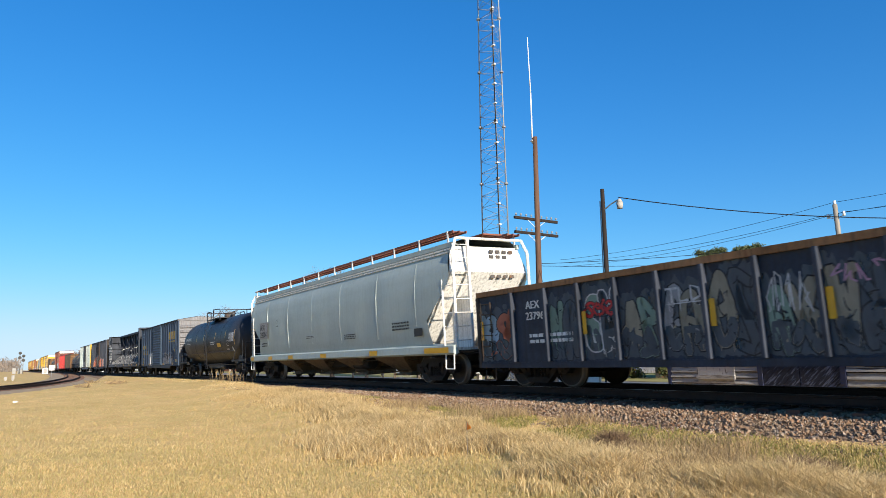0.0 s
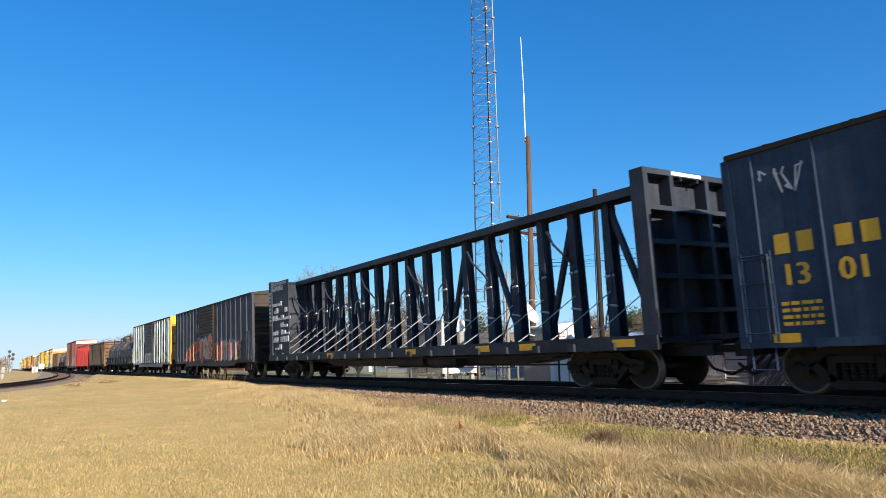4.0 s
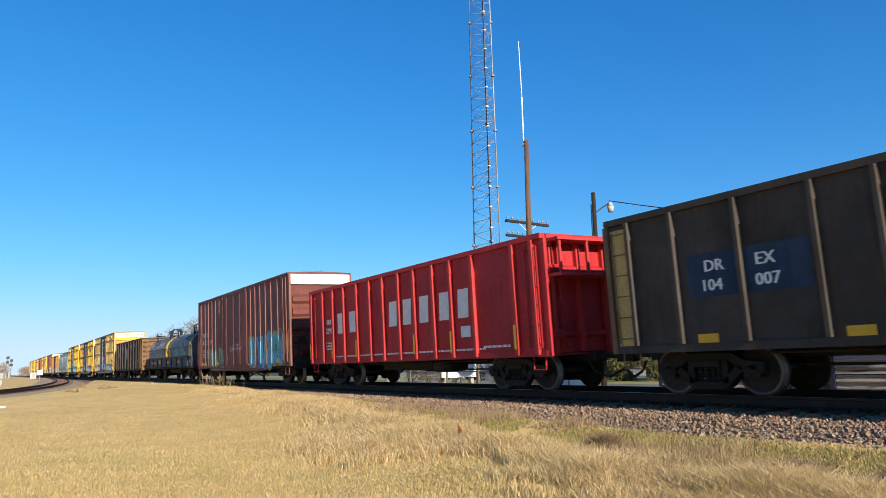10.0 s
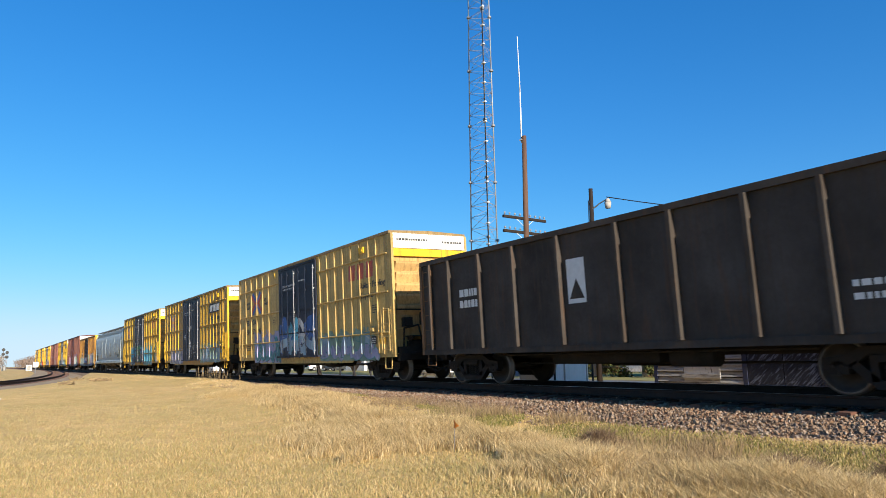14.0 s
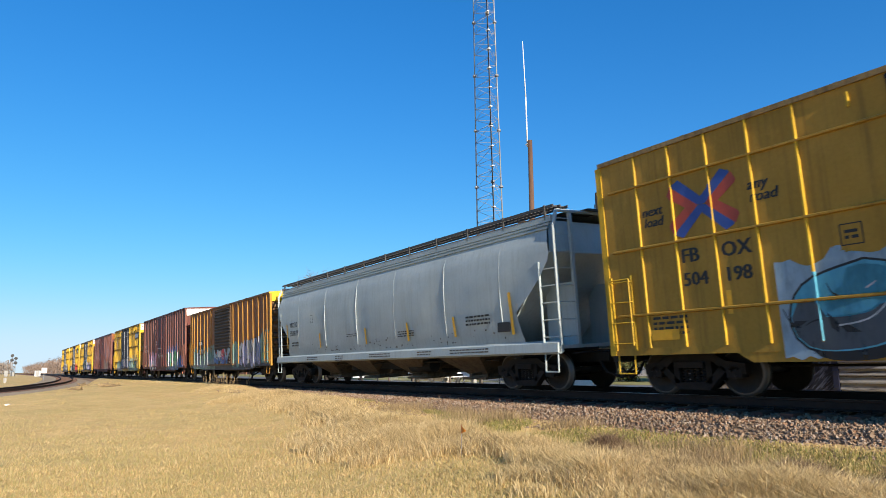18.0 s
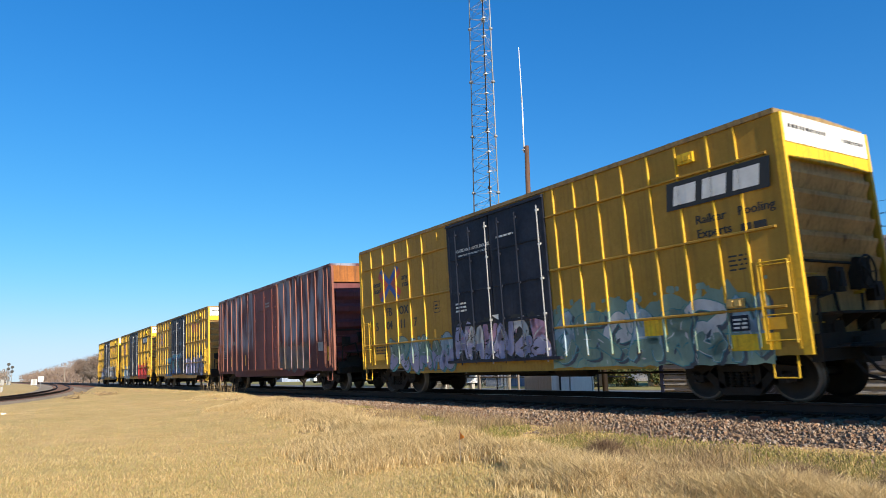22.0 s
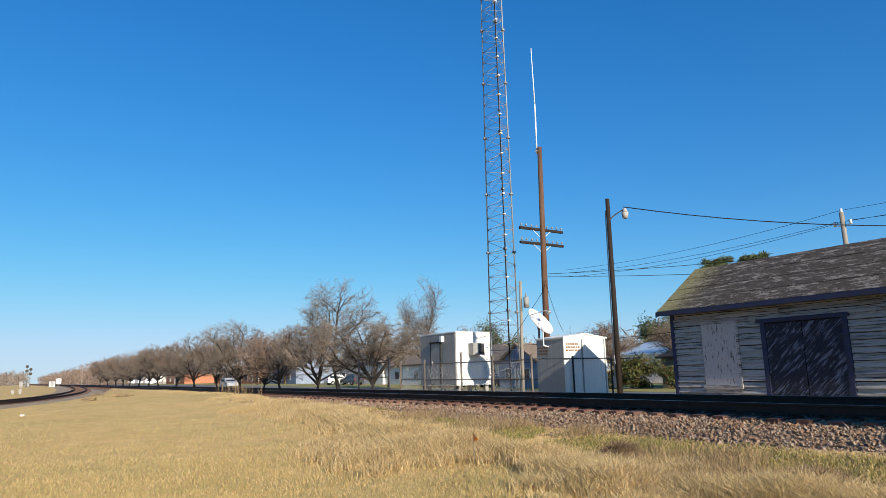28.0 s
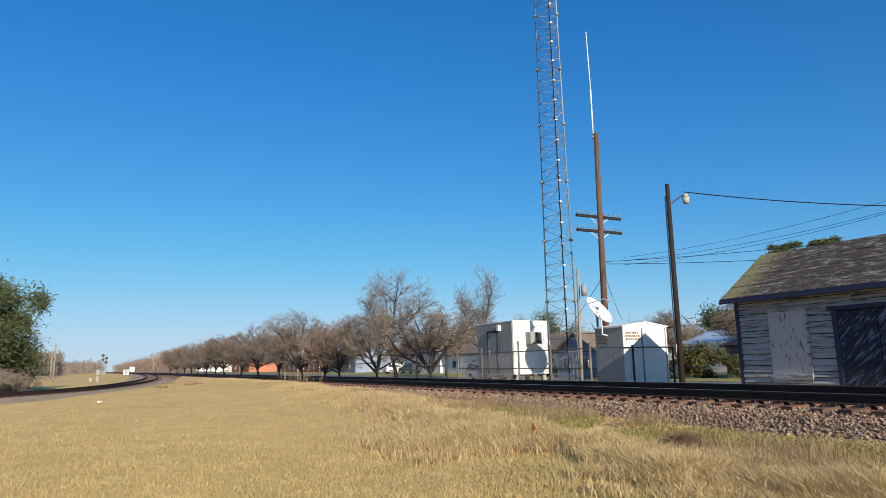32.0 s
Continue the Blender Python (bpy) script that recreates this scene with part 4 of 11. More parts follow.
def graffiti(car, y, x0, x1, z0, z1, glyphs, back, fill, line, seed, weight=0.27, edge=0.045, cloud=0.16, tilt=0.0, low=None, glint="white", shade=None, straight=False, overlap=0.18, halo=None, label="sprayed graffiti of bulging interlocked forms"):
    """A sprayed piece: a ragged cloud, and on it a row of thick outlined strokes with a second tone below, glints and drips; the ribs it runs across are sprayed too."""
    rng = random.Random(seed)
    w, h = x1 - x0, z1 - z0
    names = list(dict.fromkeys([back or line, line, shade or line, glint or line, low or line, halo or line] + list(fill)))
    mats = [SP[k] for k in names]
    bm = bmesh.new()
    if back:
        m = max(16, int(w * 6))
        wave = [rng.uniform(-0.1, 0.1) + 0.09 * math.sin(i * 0.9 + seed) for i in range(m + 1)]
        top = [(x1 + 0.06 - (w + 0.12) * i / m, z1 + tilt * (1 - i / m) + h * (cloud * 0.5 + wave[i] * min(1.0, cloud * 5))) for i in range(m + 1)]
        low_edge = [(x0 - 0.06 + (w + 0.12) * i / m, z0 - 0.02 + h * rng.uniform(-0.02, 0.03)) for i in range(m + 1)]
        patch(bm, low_edge + top, y, 0)
        for _ in range(int(w * 4 * min(1.0, cloud * 5))):       # puffs and flecks round the cloud
            u = rng.uniform(x0 - 0.1, x1 + 0.1)
            r = rng.uniform(0.02, 0.085)
            patch(bm, blob(u, z1 + tilt * (u - x0) / w + h * cloud * rng.uniform(0.2, 1.1), r * 1.1, r, rng, 9, 0.3), y - 0.0002, 0)
    else:
        ribbon(bm, [(x0, z0), (x1, z0 + 0.01)], 0.02, 0.02, y, names.index(line))
    base = part("graffiti", bm, mats, car, label)
    n = len(glyphs)
    cell = w / n
    raised = []
    for i, g in enumerate(glyphs):
        bm = bmesh.new()
        c0, c1 = x0 + cell * (i - overlap + 0.08), x0 + cell * (i + 1 + overlap - 0.08)
        zb, zt = z0 + h * rng.uniform(0.03, 0.1), z1 - h * rng.uniform(0.02, 0.1)
        skew = 0.0 if straight else rng.uniform(-0.12, 0.18) * cell
        t = weight * cell * (1.0 if straight else rng.uniform(0.9, 1.15))
        zb, zt = zb + t * 0.3, zt - t * 0.3
        lines = []
        mirror, upend = rng.random() < 0.5, rng.random() < 0.5
        if not straight:      # a hooked spur thrown out to one side
            hook = rng.uniform(0.15, 0.85)
            spur = [[(hook, 0.5), (hook + 0.35, 0.62), (hook + rng.uniform(0.3, 0.7), rng.uniform(0.8, 1.1))]]
        for k in GLYPH[g] + (spur if not straight and g.islower() and weight < 0.5 else []):
            pts = []
            for u, v in k:
                if not straight and g.islower():
                    u, v = 1 - u if mirror else u, 1 - v if upend else v
                    u, v = u + rng.uniform(-0.13, 0.13), v + rng.uniform(-0.07, 0.07)
                x = c0 + t * 0.4 + (c1 - c0 - t * 0.8) * u + skew * v
                pts.append((x, zb + (zt - zb) * v + tilt * (x - x0) / w))
            lines.append((bent(pts, 1 if straight else 6), t if straight else t * rng.uniform(0.75, 1.25), t if straight else t * rng.uniform(0.6, 1.3)))
        lift = y - 0.0008 - 0.0022 * (i % 2)
        cap = 0.12 if straight else 0.45
        if shade:
            for pts, a, b in lines:
                ribbon(bm, [(p.x + t * 0.28, p.y - t * 0.22) for p in pts], a + edge, b + edge, lift, names.index(shade), cap)
        if halo:
            for pts, a, b in lines:
                ribbon(bm, pts, a + 4.5 * edge, b + 4.5 * edge, lift - 0.0002, names.index(halo), cap)
        for pts, a, b in lines:
            ribbon(bm, pts, a + 2 * edge, b + 2 * edge, lift - 0.0004, names.index(line), cap)
        tone = names.index(fill[i % len(fill)])
        for pts, a, b in lines:
            ribbon(bm, pts, a, b, lift - 0.0008, tone, cap)
        if low:
            for pts, a, b in lines:
                cut = z0 + h * rng.uniform(0.36, 0.46)
                run = [p for p in pts if p.y - tilt * (p.x - x0) / w < cut]
                if len(run) > 1 and not straight:
                    ribbon(bm, run, a * 0.92, b * 0.92, lift - 0.001, names.index(low), cap)
        if glint:
            for pts, a, b in lines:
                m = len(pts)
                if m > 6:
                    run = [(p.x - a * 0.22, p.y + a * 0.2) for p in pts[m // 2: m // 2 + max(3, m // 4)]]
                    ribbon(bm, run, 0.03, 0.018, lift - 0.0012, names.index(glint))
        if not straight:      # inner contours, splinters of the other colours
            for _ in range(4):
                u, v = rng.uniform(c0, c1), rng.uniform(z0 + 0.08 * h, z1 - 0.12 * h)
                du, dv = rng.uniform(-0.35, 0.35) * cell, rng.uniform(-0.22, 0.22) * h
                ribbon(bm, bent([(u, v), (u + du * 0.6, v + dv * 0.3), (u + du, v + dv)], 4), 0.03, 0.014, lift - 0.00135, names.index(line))
            for _ in range(4):
                u, v, r = rng.uniform(c0, c1), rng.uniform(z0 + 0.1 * h, z1 - 0.15 * h), rng.uniform(0.05, 0.13) * min(1.0, cell)
                turn = rng.uniform(0, 6.28)
                patch(bm, [(u + r * k * math.cos(turn + q), v + r * k * math.sin(turn + q)) for q, k in ((0, 1.8), (1.7, 0.6), (3.0, 1.0), (4.6, 0.5))], lift - 0.0014, rng.choice([names.index(f) for f in fill] + [names.index(line), names.index(shade or line), 0]))
        for _ in range(2):
            u, v = rng.uniform(c0, c1), rng.uniform(z0 + 0.1 * h, z0 + 0.3 * h)
            ribbon(bm, [(u, v), (u + 0.004, v - rng.uniform(0.06, 0.2))], 0.016, 0.01, lift - 0.0013, rng.choice([tone, names.index(line)]))
        extra = over_ribs(car, bm, y) if y > -1.54 else None
        part("painted_form", bm, mats, base)
        if extra:
            raised.append(extra)
    if car.name in RIBS and y > -1.54:
        ribs, side, rw, rd = RIBS[car.name]
        bm = bmesh.new()
        for u in ribs:
            if x0 < u < x1:
                za, zc, k = max(z0, 0.97), z1 + tilt * (u - x0) / w - h * rng.uniform(0.0, 0.25), rng.choice([0] * bool(back) + [names.index(f) for f in fill])
                prism(bm, [(u - rw / 2 - 0.003, -side - 0.03), (u - rw * 0.3 - 0.003, -side - rd - 0.003), (u + rw * 0.3 + 0.003, -side - rd - 0.003), (u + rw / 2 + 0.003, -side - 0.03)], "z", za, zc, k)
        for extra in raised:
            tmp = to_mesh("cut", extra, mats)
            bm.from_mesh(tmp)
            bpy.data.meshes.remove(tmp)
        if bm.verts:
            part("rib_overspray", bm, mats, base, "paint carried across the ribs")
        else:
            bm.free()
    return base


def scrawl(car, y, x0, x1, z0, z1, key, seed, width=0.03, loops=5):
    """A thin hand-drawn tag that cannot be read."""
    rng = random.Random(seed)
    bm = bmesh.new()
    w, h = (x1 - x0) / loops, z1 - z0
    for i in range(loops):
        pts = [(x0 + w * (i + rng.uniform(0, 1)), z0 + h * rng.uniform(0, 1)) for _ in range(5)]
        stroke(bm, pts, width, y - 0.003, 0)
    return part("tag", bm, SP[key], car, "thin sprayed scribble")


def bars(bm, x0, x1, z0, rows, y, mi=0, h=0.05, gap=0.05, seed=0):
    """Small print that cannot be read."""
    rng = random.Random(seed)
    for r in range(rows):
        x = x0
        while x < x1:
            w = rng.uniform(0.06, 0.2)
            rect(bm, x, min(x + w, x1), z0 - r * (h + gap), z0 - r * (h + gap) + h, y, mi)
            x += w + 0.035


R_WHEEL = 0.457


def make_wheelset():
    bm = bmesh.new()
    rod(bm, (0, -0.95, 0), (0, 0.95, 0), 0.085, 10)
    for s in (-1, 1):
        ring = [(0.40, 0.70), (0.457, 0.70), (0.457, 0.80), (0.40, 0.83), (0.36, 0.80), (0.2, 0.76), (0.13, 0.86), (0.0, 0.86)]
        prof = [(0.0, 0.66), (0.13, 0.66), (0.2, 0.70), (0.36, 0.68), (0.49, 0.68), (0.49, 0.715)] + ring[1:]
        rows = []
        for r, w in prof:
            rows.append([(r * math.cos(2 * math.pi * i / 24), s * w, r * math.sin(2 * math.pi * i / 24)) for i in range(24)])
        for k, (a, b) in enumerate(zip(rows, rows[1:])):
            if prof[k][0] == 0.0 and prof[k + 1][0] == 0.0:
                continue
            sheet(bm, [a, b], 1 if k in (6, 7) else 0, True, True)
        # bearing cap with its three bolts, set off centre so that the turning shows
        rod(bm, (0, s * 0.86, 0), (0, s * 1.08, 0), 0.12, 12)
        for i in range(3):
            t = 2 * math.pi * i / 3
            rod(bm, (0.07 * math.cos(t), s * 1.08, 0.07 * math.sin(t)), (0.07 * math.cos(t), s * 1.11, 0.07 * math.sin(t)), 0.022, 6)
    bmesh.ops.remove_doubles(bm, verts=bm.verts, dist=1e-5)
    return to_mesh("wheelset", bm, [M_WHEEL, M_TREAD])


def make_side_frame():
    """Cast truss side frame with its window and spring group, at y = 0, origin at rail level."""
    bm = bmesh.new()
    T = 0.09
    top = [(-1.12, 0.42), (-1.12, 0.62), (-0.75, 0.66), (-0.5, 0.8), (0.5, 0.8), (0.75, 0.66), (1.12, 0.62), (1.12, 0.42), (0.72, 0.45), (0.45, 0.66), (-0.45, 0.66), (-0.72, 0.45)]
    prism(bm, top, "y", -T, T)
    prism(bm, [(-0.74, 0.5), (-0.62, 0.58), (-0.27, 0.27), (0.27, 0.27), (0.62, 0.58), (0.74, 0.5), (0.34, 0.13), (-0.34, 0.13)], "y", -T, T)
    for s in (-1, 1):
        bx(bm, s * 0.36 - 0.06, s * 0.36 + 0.06, -T, T, 0.25, 0.68)
        bx(bm, s * 0.89 - 0.16, s * 0.89 + 0.16, -T * 1.1, T * 1.1, 0.36, 0.5)
    for x in (-0.2, -0.07, 0.07, 0.2):
        for k in range(5):
            rod(bm, (x, 0, 0.28 + k * 0.055), (x, 0, 0.31 + k * 0.055), 0.065, 8)
        rod(bm, (x, 0, 0.27), (x, 0, 0.56), 0.04, 6)
    bx(bm, -0.3, 0.3, -0.16, 0.16, 0.55, 0.66)
    bx(bm, -0.24, 0.24, T, T + 0.012, 0.7, 0.77)
    return to_mesh("side_frame", bm, M_BOGIE)


def make_bolster():
    bm = bmesh.new()
    prism(bm, [(-0.95, 0.56), (-0.95, 0.68), (-0.3, 0.82), (0.3, 0.82), (0.95, 0.68), (0.95, 0.56), (0.3, 0.48), (-0.3, 0.48)], "x", -0.2, 0.2)
    rod(bm, (0, 0, 0.8), (0, 0, 0.9), 0.2, 12)
    for s in (-1, 1):
        bx(bm, s * 0.5 - 0.05, s * 0.5 + 0.05, -0.85, 0.85, 0.3, 0.38)
        rod(bm, (s * 0.45, -0.7, 0.34), (-s * 0.2, -0.2, 0.4), 0.03)
    return to_mesh("bogie", bm, M_BOGIE)


ME_WHEELSET, ME_FRAME, ME_BOLSTER = make_wheelset(), make_side_frame(), make_bolster()
WHEELS = []      # (wheelset, x of its middle from the wagon's middle, wagon number, x in the bogie)


def running_gear(car, number, offset, half, sill=0.82, dark=None, length_over=None):
    """Two bogies, the centre sill with couplers, brake rigging and hoses."""
    for s in (-1, 1):
        bog = part("bogie", ME_BOLSTER, None, car, at=(s * offset, 0, 0))
        for side in (-1, 1):
            part("side_frame", ME_FRAME, None, bog, at=(0, side * 0.99, 0))
        for a in (-1, 1):
            w = part("wheelset", ME_WHEELSET, None, bog, at=(a * 0.89, 0, R_WHEEL))
            WHEELS.append((w, s * offset + a * 0.89, number, a * 0.89))
    bm = bmesh.new()
    bx(bm, -half - 0.25, half + 0.25, -0.18, 0.18, 0.66, sill)
    for x in (-offset, offset):
        bx(bm, x - 0.25, x + 0.25, -1.35, 1.35, 0.84, sill + 0.1)
    bx(bm, -half * 0.35, half * 0.1, -0.7, -0.25, 0.55, 0.84)
    rod(bm, (half * 0.16, -0.75, 0.66), (half * 0.3, -0.75, 0.66), 0.2, 12)
    rod(bm, (-half * 0.25, 0.7, 0.62), (half * 0.06, 0.7, 0.62), 0.22, 12)
    rod(bm, (-offset + 1.2, -0.1, 0.52), (offset - 1.2, -0.1, 0.5), 0.025)
    rod(bm, (-offset + 1.2, -1.0, 0.78), (offset - 1.2, -1.0, 0.78), 0.025)
    part("underframe", bm, dark or M_UNDER, car, "grimy underframe with brake gear")
    for s in (-1, 1):
        bm = bmesh.new()
        e = s * (half + 0.25)
        tip = s * (half + 1.12)
        bx(bm, min(e, tip - s * 0.25), max(e, tip - s * 0.25), -0.08, 0.08, 0.72, 0.86)
        prism(bm, [(tip - s * 0.3, -0.13), (tip - s * 0.02, -0.2), (tip, -0.06), (tip - s * 0.12, 0.02), (tip, 0.1), (tip - s * 0.05, 0.2), (tip - s * 0.3, 0.13)], "z", 0.64, 0.94)
        rods(bm, [(e - s * 0.05, -0.42, 0.66), (e + s * 0.12, -0.4, 0.42), (e + s * 0.45, -0.3, 0.3), (e + s * 0.85, -0.12, 0.5)], 0.03, 6)
        rods(bm, [(e - s * 0.06, -1.3, 0.9), (e + s * 0.2, -1.1, 0.92), (e + s * 0.2, -0.2, 0.9)], 0.018, 5)
        part("coupler", bm, M_BOGIE, car, "rusty knuckle coupler with air hose")


def corrugated(wall, mt, x, s, ys, zs, depth, taper=0.12, shelf=False):
    """Horizontal end corrugations: an end wall at x facing s, between ys, with ribs at the heights zs."""
    shared = {}
    for z, h in zs:
        if h not in shared:
            bm = bmesh.new()
            y0, y1 = ys
            if shelf:
                prism(bm, [(0, -h * 0.48), (s * depth, h * 0.22), (s * depth, h * 0.4), (0, h * 0.48)], "y", y0 + taper, y1 - taper)
            else:
                prism(bm, [(0, -h / 2), (s * depth, -h * 0.22), (s * depth, h * 0.22), (0, h / 2)], "y", y0 + taper, y1 - taper)
            shared[h] = to_mesh("corrugation", bm, mt)
        part("corrugation", shared[h], None, wall, at=(x, 0, z))


def ladder(bm, x, y, z0, z1, wid, n, along="x", out=0.06):
    for i in range(n):
        z = z0 + (z1 - z0) * i / max(1, n - 1)
        if along == "x":
            rods(bm, [(x, y, z), (x, y - out, z), (x + wid, y - out, z), (x + wid, y, z)], 0.012, 5)
        else:
            rods(bm, [(x, y, z), (x + out, y, z), (x + out, y + wid, z), (x, y + wid, z)], 0.012, 5)
    if along == "x":
        for u in (x, x + wid):
            bx(bm, u - 0.02, u + 0.02, y - 0.03, y, z0 - 0.15, z1 + 0.12)


# ---- box wagons ----
def brake_gear(car, e, s, side, z0):
    """The grimy hand-brake gear on the lower half of a wagon's end: housing, chain rod, shelf, brackets and pipes."""
    def block(bm, d0, d1, y0, y1, za, zb):
        bx(bm, min(e + s * d0, e + s * d1), max(e + s * d0, e + s * d1), y0, y1, za, zb)
    bm = bmesh.new()
    block(bm, 0.0, 0.2, 0.22, 0.66, z0 + 1.05, z0 + 1.6)
    block(bm, 0.2, 0.23, 0.32, 0.56, z0 + 1.12, z0 + 1.5)
    gear = part("brake_housing", bm, M_UNDER, car, "grimy hand-brake housing")
    bm = bmesh.new()
    rods(bm, [(e + s * 0.1, 0.4, z0 + 1.05), (e + s * 0.1, 0.38, z0 + 0.5), (e + s * 0.2, 0.2, z0 + 0.1)], 0.022)
    part("chain_rod", bm, M_UNDER, gear)
    bm = bmesh.new()
    block(bm, 0.0, 0.42, -1.05, 1.05, z0 + 0.62, z0 + 0.66)
    for y in (-0.95, -0.3, 0.3, 0.95):
        prism(bm, [(e, z0 + 0.35), (e + s * 0.4, z0 + 0.62), (e, z0 + 0.62)], "y", y - 0.02, y + 0.02)
    part("crossover_shelf", bm, M_UNDER, gear, "steel crossover step")
    bm = bmesh.new()
    rods(bm, [(e + s * 0.07, -side + 0.1, z0 + 1.52), (e + s * 0.13, -0.5, z0 + 1.5), (e + s * 0.13, 0.1, z0 + 1.5)], 0.026)
    rods(bm, [(e + s * 0.12, -1.2, z0 + 0.1), (e + s * 0.12, -1.15, z0 + 0.9), (e + s * 0.12, -0.6, z0 + 1.0), (e + s * 0.12, -0.45, z0 + 0.3)], 0.03)
    rods(bm, [(e + s * 0.3, -0.35, z0 - 0.02), (e + s * 0.55, -0.42, z0 - 0.3), (e + s * 0.8, -0.3, z0 - 0.42)], 0.03)
    part("air_pipe", bm, M_UNDER, gear)
    for y, za, w, h in ((-1.0, z0 + 0.95, 0.34, 0.3), (-0.35, z0 + 1.0, 0.26, 0.42), (0.95, z0 + 0.85, 0.36, 0.34), (-0.75, z0 + 0.28, 0.5, 0.24), (0.6, z0 + 0.3, 0.44, 0.22)):
        bm = bmesh.new()
        block(bm, 0.0, 0.15, y - w / 2, y + w / 2, za, za + h)
        block(bm, 0.15, 0.19, y - w * 0.3, y + w * 0.3, za + h * 0.2, za + h * 0.8)
        part("gear_bracket", bm, M_UNDER, gear)


RIBS = {}        # ribs of a wagon: their places, the wall, width and depth


def box_wagon(number, half, eave, label, body, rib, ribs, end_zs, roof_rise=0.05, side=1.47, rib_w=0.09, rib_d=0.065,
              horiz=(), door=None, end_top=None, sill=0.82, end_body=None, roof_mat=None, low_trim=None, post_top=None, corner=None):
    car = thing("boxcar", label, "boxcar", "wagons of the freight train")
    z0, z1 = sill, eave - 0.09
    for s in (-1, 1):
        bm = bmesh.new()
        bx(bm, -half, half, s * side - 0.03, s * side + 0.03, z0 + 0.1, z1)
        part("side_wall", bm, body, car)
    bm = bmesh.new()
    bx(bm, -half, half, -side + 0.03, side - 0.03, z0 + 0.08, z0 + 0.2)
    part("floor_plate", bm, M_UNDER, car)
    bm = bmesh.new()
    pts = [(-side - 0.07, z1), (-side - 0.07, eave), (-side * 0.5, eave + roof_rise * 0.55), (0, eave + roof_rise), (side * 0.5, eave + roof_rise * 0.55), (side + 0.07, eave), (side + 0.07, z1)]
    prism(bm, pts, "x", -half - 0.03, half + 0.03)
    nseam = 11
    for i in range(nseam):
        u = -half + 2 * half * (i + 0.5) / nseam
        prism(bm, [(-side - 0.03, eave + 0.02), (0, eave + roof_rise + 0.05), (side + 0.03, eave + 0.02), (side * 0.5, eave), (-side * 0.5, eave)], "x", u - 0.04, u + 0.04)
    part("roof", bm, roof_mat or body, car, "seamed metal roof")
    # side sill and end walls
    for s in (-1, 1):
        bm = bmesh.new()
        bx(bm, -half, half, s * side - 0.033, s * side + 0.033, z0, z0 + 0.14)
        part("side_sill", bm, low_trim or body, car)
        bm = bmesh.new()
        e = s * half
        bx(bm, min(e, e - s * 0.06), max(e, e - s * 0.06), -side + 0.03, side - 0.03, z0, z1)
        endw = part("end_wall", bm, end_body or body, car, "corrugated steel end")
        corrugated(endw, end_body or body, e, s, (-side, side), end_zs, 0.1, shelf=end_zs in (END_SHELF, END_LOS))
        for y in (-side - 0.005, side + 0.005):
            bm = bmesh.new()
            bx(bm, min(e - s * 0.03, e + s * 0.12), max(e - s * 0.03, e + s * 0.12), y - 0.045, y + 0.045, z0, z1)
            part("corner_post", bm, corner or rib, endw)
        if roof_rise > 0.1:      # gabled top of the end under the roof
            bm = bmesh.new()
            prism(bm, [(-side - 0.05, z1 - 0.02), (-side - 0.05, eave - 0.012), (0, eave + roof_rise - 0.012), (side + 0.05, eave - 0.012), (side + 0.05, z1 - 0.02)], "x", min(e, e + s * 0.045), max(e, e + s * 0.045))
            part("end_gable", bm, end_top[0][2] if end_top else end_body or body, endw)
        bm = bmesh.new()
        bx(bm, min(e + s * 0.005, e + s * 0.2), max(e + s * 0.005, e + s * 0.2), -side + 0.1, side - 0.1, z0 - 0.12, z0 + 0.32)
        bx(bm, min(e + s * 0.005, e + s * 0.3), max(e + s * 0.005, e + s * 0.3), -0.32, 0.32, z0 - 0.2, z0 + 0.24)
        part("end_sill", bm, M_UNDER, endw, "grimy end sill and striker")
        if end_top:
            for (za, zb, mt, lab) in end_top:
                bm = bmesh.new()
                bx(bm, min(e, e + s * 0.112), max(e, e + s * 0.112), -side + 0.045, side - 0.045, za, zb)
                part("end_panel", bm, mt, endw, lab)
        bm = bmesh.new()
        ladder(bm, e + (0 if s > 0 else -0.0), -side + 0.05, z0 + 0.1, z0 + 1.3, 0.42, 4, "y", s * 0.09)
        rods(bm, [(e, 0.35, z0 + 1.0), (e + s * 0.16, 0.35, z0 + 1.0), (e + s * 0.16, 0.35, z0 + 1.35)], 0.03)
        part("end_ladder", bm, rib, car, "grab irons on the end")
        bm = bmesh.new()
        bx(bm, min(e, e + s * 0.4), max(e, e + s * 0.4), -0.9, 0.9, z0 + 0.1, z0 + 0.14)
        part("brake_step", bm, M_UNDER, car)
        bm = bmesh.new()
        hub = Vector((e + s * 0.24, 0.45, z0 + 1.35))
        rim = [hub + Vector((0, 0.29 * math.cos(math.pi * i / 7), 0.29 * math.sin(math.pi * i / 7))) for i in range(15)]
        rods(bm, rim, 0.02, 5)
        for i in range(0, 14, 3):
            rod(bm, hub, rim[i], 0.013, 4)
        rod(bm, (e, 0.45, z0 + 1.35), hub, 0.05, 6)
        part("brake_wheel", bm, M_UNDER, car, "dark brake wheel")
        brake_gear(car, e, s, side, z0)
    # near and far side ribs
    bm = bmesh.new()
    prism(bm, [(-rib_w / 2, -0.02), (-rib_w / 2 * 0.6, -rib_d), (rib_w / 2 * 0.6, -rib_d), (rib_w / 2, -0.02)], "z", z0 + 0.14, (post_top or z1))
    me = to_mesh("rib", bm, rib)
    for u in ribs:
        part("rib", me, None, car, at=(u, -side, 0))
    RIBS[car.name] = (ribs, side, rib_w, rib_d)
    # deeper side sill hanging between the bogies
    bm = bmesh.new()
    reach = half - 2.75
